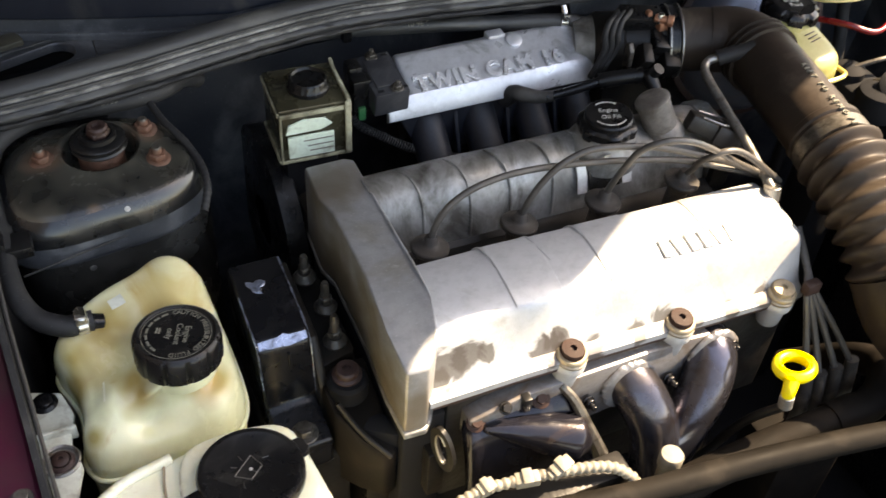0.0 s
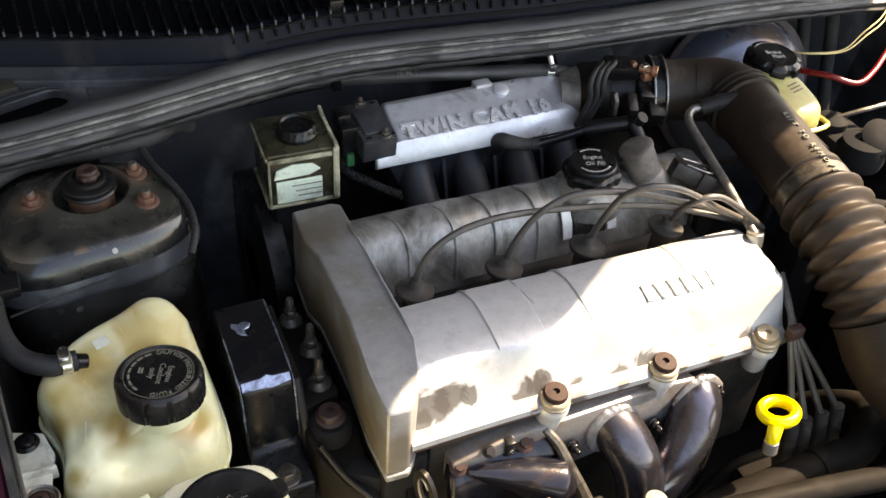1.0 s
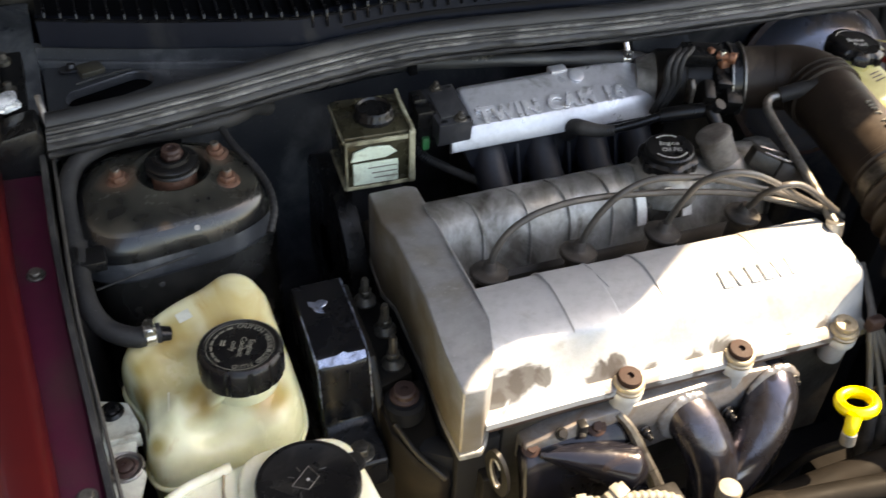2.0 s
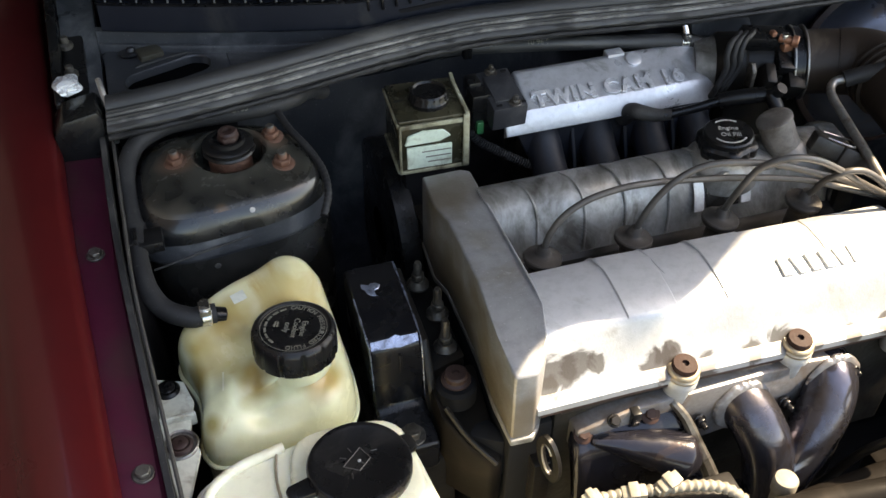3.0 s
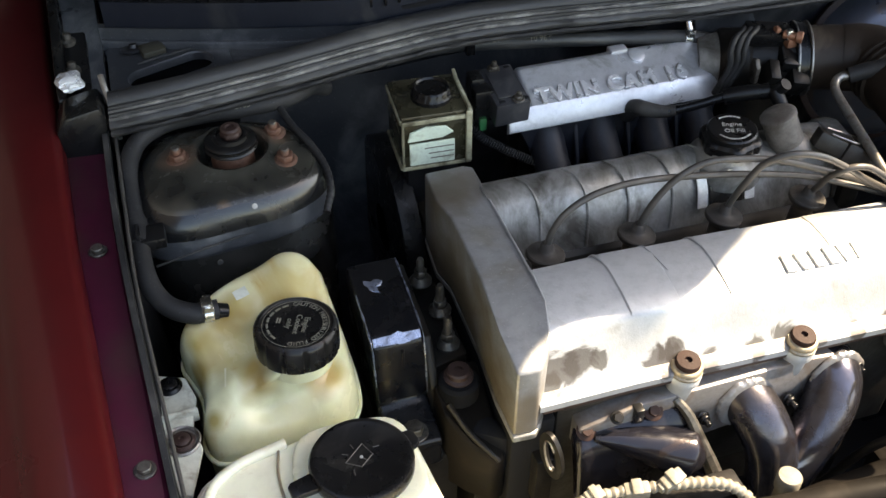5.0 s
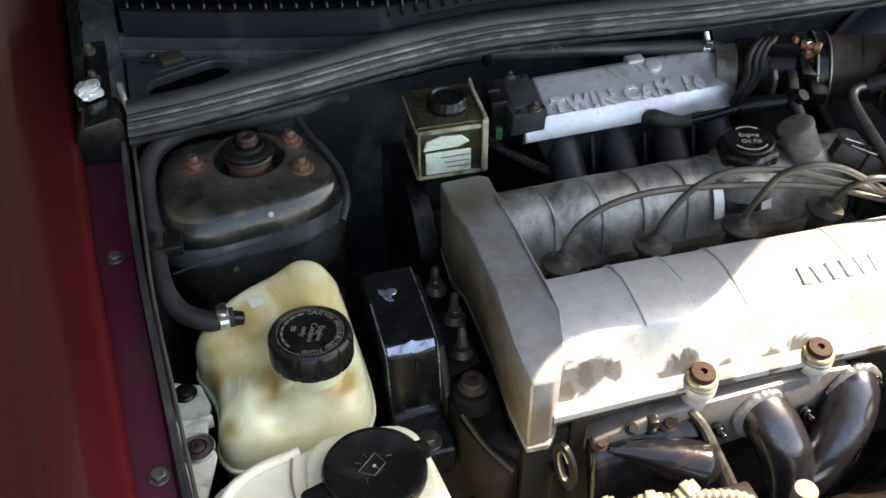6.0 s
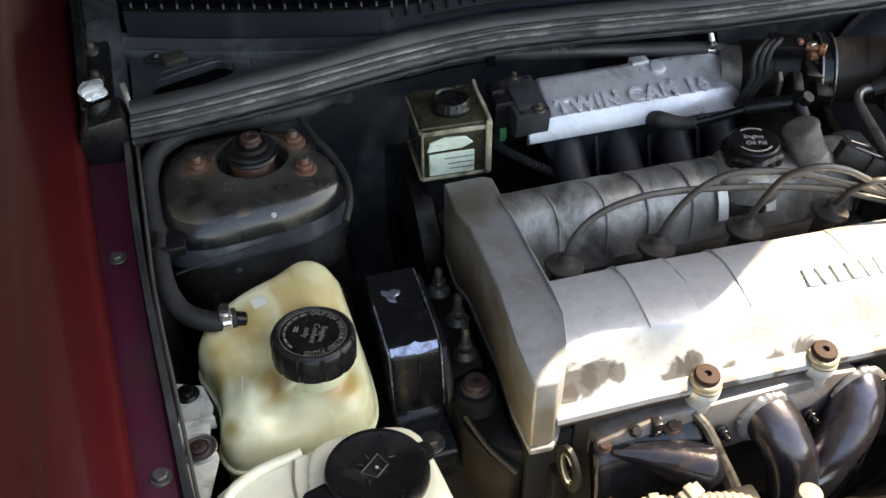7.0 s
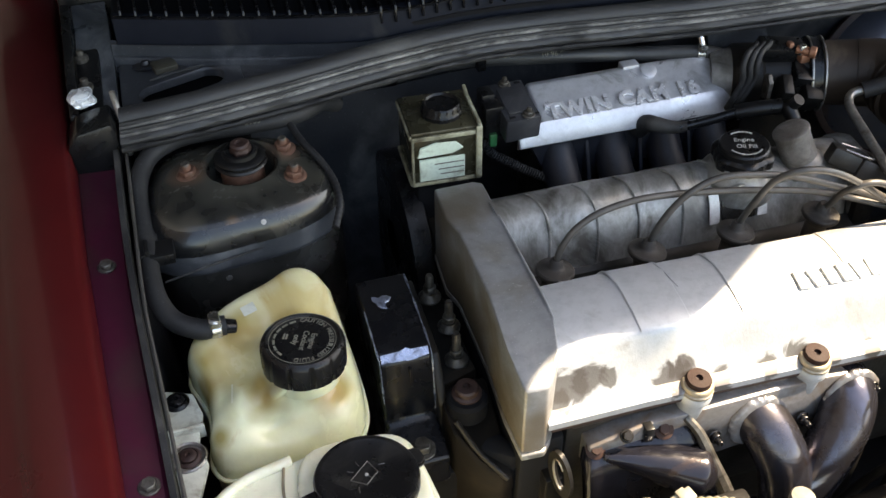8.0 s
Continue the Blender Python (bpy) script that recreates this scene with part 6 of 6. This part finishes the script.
bm_line = spline([(0.4010, -0.056, 0.8685), (0.3972, -0.094, 0.862), (0.3956, -0.123, 0.852), (0.395, -0.150, 0.838), (0.3975, -0.178, 0.816)], 26)
part("bellows", tube(bm_line, lambda u: 0.0385 + 0.0046 * math.sin(u * 2 * math.pi * 7.0) + 0.004 * u, 40, 1), HOSE, duct, "ribbed rubber bellows")
part("drop", tube([(0.397, -0.172, 0.821), (0.401, -0.205, 0.790), (0.425, -0.238, 0.768), (0.470, -0.256, 0.758), (0.56, -0.262, 0.75), (0.68, -0.26, 0.74)], 0.0452, 28, 6), HOSE, duct)
m, _ = along((0.4035, -0.040, 0.870), (0.3998, -0.064, 0.868))
part("band_clamp", lathe([(0.0370, 0.0), (0.0388, 0.001), (0.0388, 0.017), (0.0370, 0.018)], 48, m), GRIMY_STEEL, duct, "dull steel band clamp")
part("hose_cuff", lathe([(0.0362, -0.014), (0.0385, -0.012), (0.0385, -0.006), (0.0362, -0.004)], 48, m), HOSE, duct)
m, _ = along((0.349, 0.1745, 0.8665), (0.368, 0.167, 0.868))
part("clamp_ring", join(lathe([(0.0375, -0.001), (0.0400, 0.0), (0.0400, 0.009), (0.0375, 0.010)], 48, m), lathe([(0.0355, 0.009), (0.0365, 0.010), (0.0365, 0.013), (0.0355, 0.014)], 48, m)), GLOSSY, duct, "dark worm clamp")
for z in (0.0005, 0.0135):
    part("clamp_wire", lathe([(0.0385, z), (0.0402, z + 0.0008), (0.0402, z + 0.0022), (0.0385, z + 0.003)], 48, m), STEEL, duct, "bare steel clamp edge")
part("clamp_screw", join(rod((0.326, 0.166, 0.905), (0.336, 0.157, 0.905), 0.0045), rod((0.336, 0.157, 0.905), (0.341, 0.1525, 0.905), 0.0062), box(0.319, 0.325, 0.168, 0.176, 0.900, 0.911, 0.002), box(0.328, 0.345, 0.156, 0.172, 0.892, 0.902, 0.002)), COPPER, duct, "corroded copper-coloured screw")
part("clamp_housing", box(0.3265, 0.3345, 0.1585, 0.1655, 0.8995, 0.9115, 0.002), BRIGHT, duct, "bright worm housing")
# raised words on the hose, coloured grey for the highlight on the rubber
words, way = "LIFT TO REMOVE", Vector((-0.0155, -0.104, -0.003)).normalized()
nrm = Vector((0.02, -0.05, 0.97))
nrm = (nrm - way * nrm.dot(way)).normalized()
axis0 = Vector((0.4150, 0.042, 0.8748))
part("raised_lettering", lettering(words, 0.0080, 0.0008, frame_of(axis0 + way * 0.056 + nrm * 0.0368, way, nrm), 0.0002, 1.70), GREY_MARK, duct, "raised words LIFT TO REMOVE")

# breather pipe from the duct down to the cam cover
pipe = thing("breather_pipe", (0.345, -0.06, 0.79), "bent steel breather pipe with a rubber end", "pipe")
part("rubber_end", tube([(0.404, 0.090, 0.898), (0.390, 0.098, 0.891), (0.370, 0.105, 0.883)], 0.0085, 14), RUBBER, pipe)
part("bent_pipe", tube([(0.374, 0.1045, 0.884), (0.362, 0.107, 0.881), (0.354, 0.102, 0.877), (0.3495, 0.088, 0.873), (0.345, 0.050, 0.866), (0.338, 0.0, 0.858), (0.332, -0.040, 0.850), (0.3295, -0.060, 0.8455)], 0.0046, 12), STEEL, pipe, "dull bent pipe")
part("pipe_foot", rod((0.329, -0.058, 0.850), (0.329, -0.062, 0.836), 0.0085), STEEL, pipe)

# sensor and its loom at the engine's end
sens = thing("cam_sensor", (0.35, 0.06, 0.80), "grey sensor plug with a wire bail at the engine's end", "sensor")
K = frame_of((0.322, 0.036, 0.852), (0.75, -0.48, -0.46), (0.45, 0.1, 0.9))
part("body", moved(box(-0.026, 0.004, -0.011, 0.011, -0.009, 0.009, 0.003), K), HEAD, sens)
part("plug", moved(join(box(0.004, 0.032, -0.012, 0.012, -0.011, 0.010, 0.003), box(0.030, 0.036, -0.010, 0.010, -0.009, 0.008, 0.002)), K), BOOT, sens)
part("bail", tube([K @ Vector((-0.016, -0.010, 0.010)), K @ Vector((0.010, -0.012, 0.0125)), K @ Vector((0.012, 0.012, 0.0125)), K @ Vector((-0.016, 0.010, 0.010))], 0.0010, 6), STEEL, sens)
part("stalk", box(0.328, 0.352, 0.02, 0.055, 0.782, 0.840, 0.004), OILY, sens)

# ---- right-hand back corner ----
boost = thing("brake_booster", (0.52, 0.27, 0.70), "blue-black enamelled round brake booster", "brake booster")
B = along((0.543, 0.252, 0.788), (0.518, 0.114, 0.820))[0] @ Matrix.Scale(0.86, 4)
part("shell", lathe([(0.115, -0.01), (0.118, 0.0), (0.118, 0.006), (0.113, 0.010), (0.108, 0.022), (0.098, 0.040), (0.080, 0.055), (0.050, 0.062), (0.045, 0.066), (0.02, 0.066)], 64, B), BOOSTER, boost)
part("crimp_rim", lathe([(0.1175, 0.000), (0.1215, 0.002), (0.1215, 0.008), (0.1165, 0.010)], 64, B), RUSTBOLT, boost, "rust-edged crimped rim")
part("master_cylinder", rod((0.545, 0.21, 0.798), (0.510, 0.06, 0.812), 0.022), OILY, boost)

bres = thing("brake_fluid_reservoir", (0.49, 0.10, 0.82), "yellowed brake fluid reservoir", "reservoir")
bp = [(-0.030, -0.044), (0.022, -0.048), (0.030, -0.030), (0.026, 0.030), (0.010, 0.040), (-0.020, 0.040), (-0.032, 0.02)]
BM = Matrix.Translation((0.492, 0.117, 0.010)) @ pose(0, 0, 0, 0, 0, 6) @ Matrix.Diagonal((1.1, 1, 1, 1))
softened(part("vessel", rings([[BM @ Vector((x * k, y * k, z + t * y)) for x, y in bp] for k, z, t in ((0.9, 0.815, 0), (1.0, 0.820, 0), (1.0, 0.845, 0.05), (0.97, 0.862, 0.2), (0.85, 0.871, 0.25), (0.5, 0.876, 0.25))]), YELLOWED, bres, degrees=180), 2)
part("seam_rim", tube([BM @ Vector((x * 1.05, y * 1.05, 0.838)) for x, y in bp + bp[:1]], 0.0028, 8, 4), YELLOWED, bres)
part("level_print", join(*[moved(box(-0.008, 0.008, -0.0006, 0.0006, 0, 0.0005, 0, 1), BM @ frame_of((0.004, -0.006 - 0.005 * k, 0.8735 - 0.0012 * k), (1, 0.2, 0), (0.1, -0.25, 1))) for k in range(3)]), RUSTBOLT, bres, "unreadable lines of print")
BC = Matrix.Translation((0.497, 0.150, 0.889)) @ pose(0, 0, 0, 4, 4, 0)
bcap = part("filler_cap", lathe([(0.027, -0.006), (0.0322, -0.005), (0.0322, 0.007), (0.0300, 0.0105), (0.0245, 0.0125), (0.0235, 0.0115), (0.002, 0.0115)], 96, BC, lambda a, r, z: r - (0.0038 if r > 0.029 and math.sin(7 * a) > 0.55 else 0)), BLACK, bres, "black lobed cap")
part("words_brake", lettering("Brake", 0.0085, 0.0002, BC @ pose(0, 0.0045, 0.0118, 0, 0, -8)), WHITE_MARK, bcap, "pale word Brake")
part("word_fluid", lettering("Fluid", 0.0085, 0.0002, BC @ pose(0.001, -0.0045, 0.0118, 0, 0, -8)), WHITE_MARK, bcap, "pale word Fluid")

cable = thing("red_battery_cable", (0.58, 0.12, 0.86), "glossy red battery cable", "cable")
part("sheath", tube([(0.535, 0.20, 0.850), (0.540, 0.150, 0.872), (0.555, 0.118, 0.880), (0.583, 0.100, 0.875), (0.612, 0.108, 0.880), (0.650, 0.130, 0.888), (0.70, 0.16, 0.895), (0.80, 0.18, 0.85)], 0.0034, 12), REDWIRE, cable)
for k in range(2):
    w = thing("pale_wire", (0.57, 0.15, 0.89), "thin pale yellow wire", "wire", "pale wires")
    part("strand", tube([(0.520, 0.205, 0.880), (0.530, 0.160, 0.893), (0.545, 0.138 + 0.002 * k, 0.899), (0.583, 0.131 + 0.003 * k, 0.900), (0.625, 0.145 + 0.006 * k, 0.906), (0.66, 0.158 + 0.006 * k, 0.912), (0.72, 0.20, 0.915), (0.80, 0.24, 0.86)], 0.0009, 8), PALEWIRE, w)
for k, (x, y) in enumerate(((0.650, 0.262), (0.690, 0.255))):
    w = thing("vertical_hose", (x, y, 0.30), "weathered rubber hose dropping along the bulkhead", "hose", "bulkhead hoses")
    part("hose_wall", tube([(x - 0.02, y, 0.90), (x - 0.008, y - 0.004, 0.86), (x, y - 0.012, 0.80), (x + 0.004, y - 0.03, 0.70), (x + 0.004, y - 0.03, 0.45), (x, y, 0.30)], 0.0085, 12), RUBBER, w)
motor = thing("abs_valve", (0.58, 0.07, 0.30), "grimy grey valve body with pipes", "valve body")
# casting and disc take the shade-dark colour so that they stay dim
part("casting", join(lathe([(0.026, 0), (0.028, 0.01), (0.024, 0.03), (0.012, 0.034)], 24, Matrix.Translation((0.572, 0.052, 0.800))), box(0.548, 0.60, 0.06, 0.11, 0.30, 0.822, 0.006), lathe([(0.018, 0), (0.018, 0.016), (0.010, 0.02)], 20, Matrix.Translation((0.567, 0.100, 0.815)))), SHADOWED, motor)
part("disc", lathe([(0.021, 0), (0.022, 0.004), (0.014, 0.008), (0.004, 0.008)], 28, frame_of((0.585, 0.045, 0.835), (1, 0, 0), (-0.2, -0.5, 0.8))), SHADOWED, motor, "dull metal disc")
for k in range(3):
    part("pipe", tube([(0.565 + 0.01 * k, 0.10 - 0.03 * k, 0.83), (0.60, 0.09 - 0.035 * k, 0.842), (0.66, 0.085 - 0.03 * k, 0.846), (0.76, 0.08 - 0.02 * k, 0.83)], 0.003, 8), GRIMY_STEEL, motor)
fuse = thing("fuse_box", (0.69, 0.0, 0.30), "dark fuse box beyond the intake duct", "fuse box")
part("case", box(0.60, 0.79, -0.20, 0.02, 0.30, 0.79, 0.01), BLACK, fuse)
part("harness", tube([(0.50, 0.03, 0.78), (0.55, -0.04, 0.80), (0.60, -0.08, 0.805), (0.70, -0.10, 0.80)], 0.012, 12), RUBBER, fuse)

# vacuum hose and its clip along the bulkhead
vac = thing("vacuum_hose", (0.13, 0.262, 0.88), "black vacuum hose along the bulkhead with faint print", "hose")
part("hose_wall", tube([(-0.075, 0.275, 0.884), (-0.03, 0.284, 0.883), (0.012, 0.286, 0.881), (0.065, 0.277, 0.880), (0.125, 0.263, 0.880), (0.19, 0.245, 0.880), (0.25, 0.229, 0.880), (0.275, 0.220, 0.876), (0.287, 0.208, 0.868)], 0.0082, 12), SEAL, vac)
for w, x, y in (("DDHC", 0.050, 0.2745), ("10 96 90", 0.098, 0.2630)):
    part("hose_print", lettering(w, 0.0085, 0.0002, frame_of((x, y, 0.8862), (1, -0.16, 0), (0, -0.7, 0.72))), GREY_MARK, vac, "faint grey print")
part("clip", box(0.014, 0.024, 0.270, 0.292, 0.874, 0.894, 0.002), BLACK, vac)
part("clamp", join(rod((0.2495, 0.2295, 0.880), (0.2575, 0.227, 0.880), 0.0096), box(0.248, 0.256, 0.218, 0.226, 0.884, 0.892, 0.001), rod((0.252, 0.225, 0.890), (0.252, 0.235, 0.902), 0.0036)), BRIGHT, vac, "bright hose clamp")
plate = thing("bulkhead_plate", (0.30, 0.25, 0.88), "folded dark plate on the bulkhead", "plate")
part("sheet", prism([(0.270, 0.876), (0.266, 0.892), (0.335, 0.896), (0.348, 0.868)], 0.240, 0.246, "y", 0.001), SHELF, plate)
conduit = thing("tower_loom", (-0.20, 0.23, 0.87), "taped wiring loom dropping behind the strut tower", "wiring loom")
part("ribbed_conduit", tube([(-0.235, 0.243, 0.898), (-0.212, 0.240, 0.898), (-0.185, 0.243, 0.897), (-0.15, 0.252, 0.894)], lambda u: 0.0085 + 0.001 * math.sin(u * 130), 12, 30), RUBBER, conduit)
part("taped_wire", tube([(-0.204, 0.238, 0.893), (-0.199, 0.2296, 0.889), (-0.1895, 0.1946, 0.880), (-0.1763, 0.168, 0.871), (-0.1685, 0.1413, 0.862), (-0.1695, 0.1182, 0.853), (-0.178, 0.100, 0.842)], lambda u: 0.0036 + 0.0004 * math.sin(u * 190), 10, 16), RUBBER, conduit, "taped wire lying along the tower rim")

# ---- front edge: coolant hose, cross bar, connectors ----
rad = thing("radiator_hose", (0.33, -0.235, 0.55), "thick black radiator hose curving low at the front", "hose")
part("hose_wall", tube([(0.40, -0.10, 0.60), (0.418, -0.15, 0.66), (0.416, -0.190, 0.695), (0.395, -0.215, 0.702), (0.360, -0.229, 0.700), (0.30, -0.229, 0.697), (0.22, -0.228, 0.690), (0.14, -0.23, 0.67), (0.06, -0.25, 0.60), (0.04, -0.28, 0.50), (0.04, -0.30, 0.32)], 0.0165, 18), COOLANT_HOSE, rad)
part("joint_sleeve", tube([(0.352, -0.2290, 0.6995), (0.335, -0.2292, 0.6990), (0.318, -0.2292, 0.6982)], 0.0182, 18), COOLANT_HOSE, rad, "thicker end sleeve")
bar = thing("cross_bar", (0.25, -0.26, 0.55), "dusty painted steel cross bar at the bay's front", "bar")
part("tube_body", tube([(0.02, -0.228, 0.722), (0.10, -0.240, 0.722), (0.22, -0.252, 0.722), (0.34, -0.270, 0.722), (0.48, -0.296, 0.72), (0.60, -0.32, 0.71)], 0.0115, 18), TIEBAR, bar)
for x, y in ((0.03, -0.232), (0.60, -0.32)):
    part("post", box(x - 0.01, x + 0.01, y - 0.01, y + 0.01, 0.30, 0.718, 0.002), OILY, bar)
harness = thing("injector_harness", (0.03, -0.205, 0.70), "sunlit wiring harness with pale connectors", "wiring harness")
part("trunk", tube([(-0.06, -0.198, 0.735), (-0.03, -0.198, 0.742), (0.01, -0.204, 0.745), (0.05, -0.210, 0.744), (0.078, -0.217, 0.740), (0.094, -0.226, 0.730), (0.10, -0.232, 0.72)], lambda u: 0.0047 + 0.0007 * math.sin(u * 170), 12, 26), CONN, harness, "corrugated pale conduit")
for x, y, z, a, w in ((-0.030, -0.197, 0.742, 10, 0.009), (0.004, -0.204, 0.745, -14, 0.012), (0.034, -0.206, 0.749, 16, 0.012)):
    c = moved(join(box(-w, w, -0.0065, 0.0065, -0.006, 0.007, 0.0015), box(-w * 0.4, w * 0.4, -0.008, 0.008, 0.006, 0.010, 0.001), box(-w * 1.35, -w, -0.004, 0.004, -0.004, 0.004, 0.001)), pose(x, y, z, 8, -6, a) @ Matrix.Scale(0.85, 4))
    part("connector", c, CONN, harness, "pale dusty connector")
part("carrier", box(-0.06, 0.10, -0.222, -0.196, 0.690, 0.728, 0.004), OILY, harness)
part("carrier_post", box(-0.03, 0.0, -0.215, -0.195, 0.30, 0.695, 0.003), OILY, harness)
peg = thing("capped_pipe", (0.1435, -0.217, 0.66), "short pipe with a pale cap", "pipe")
part("pipe_wall", rod((0.1435, -0.217, 0.65), (0.1435, -0.217, 0.722), 0.0085), CONN, peg)
part("cap_top", lathe([(0.0105, -0.012), (0.0108, 0.002), (0.0095, 0.004), (0.002, 0.0045)], 24, Matrix.Translation((0.1435, -0.217, 0.720))), CONN, peg)
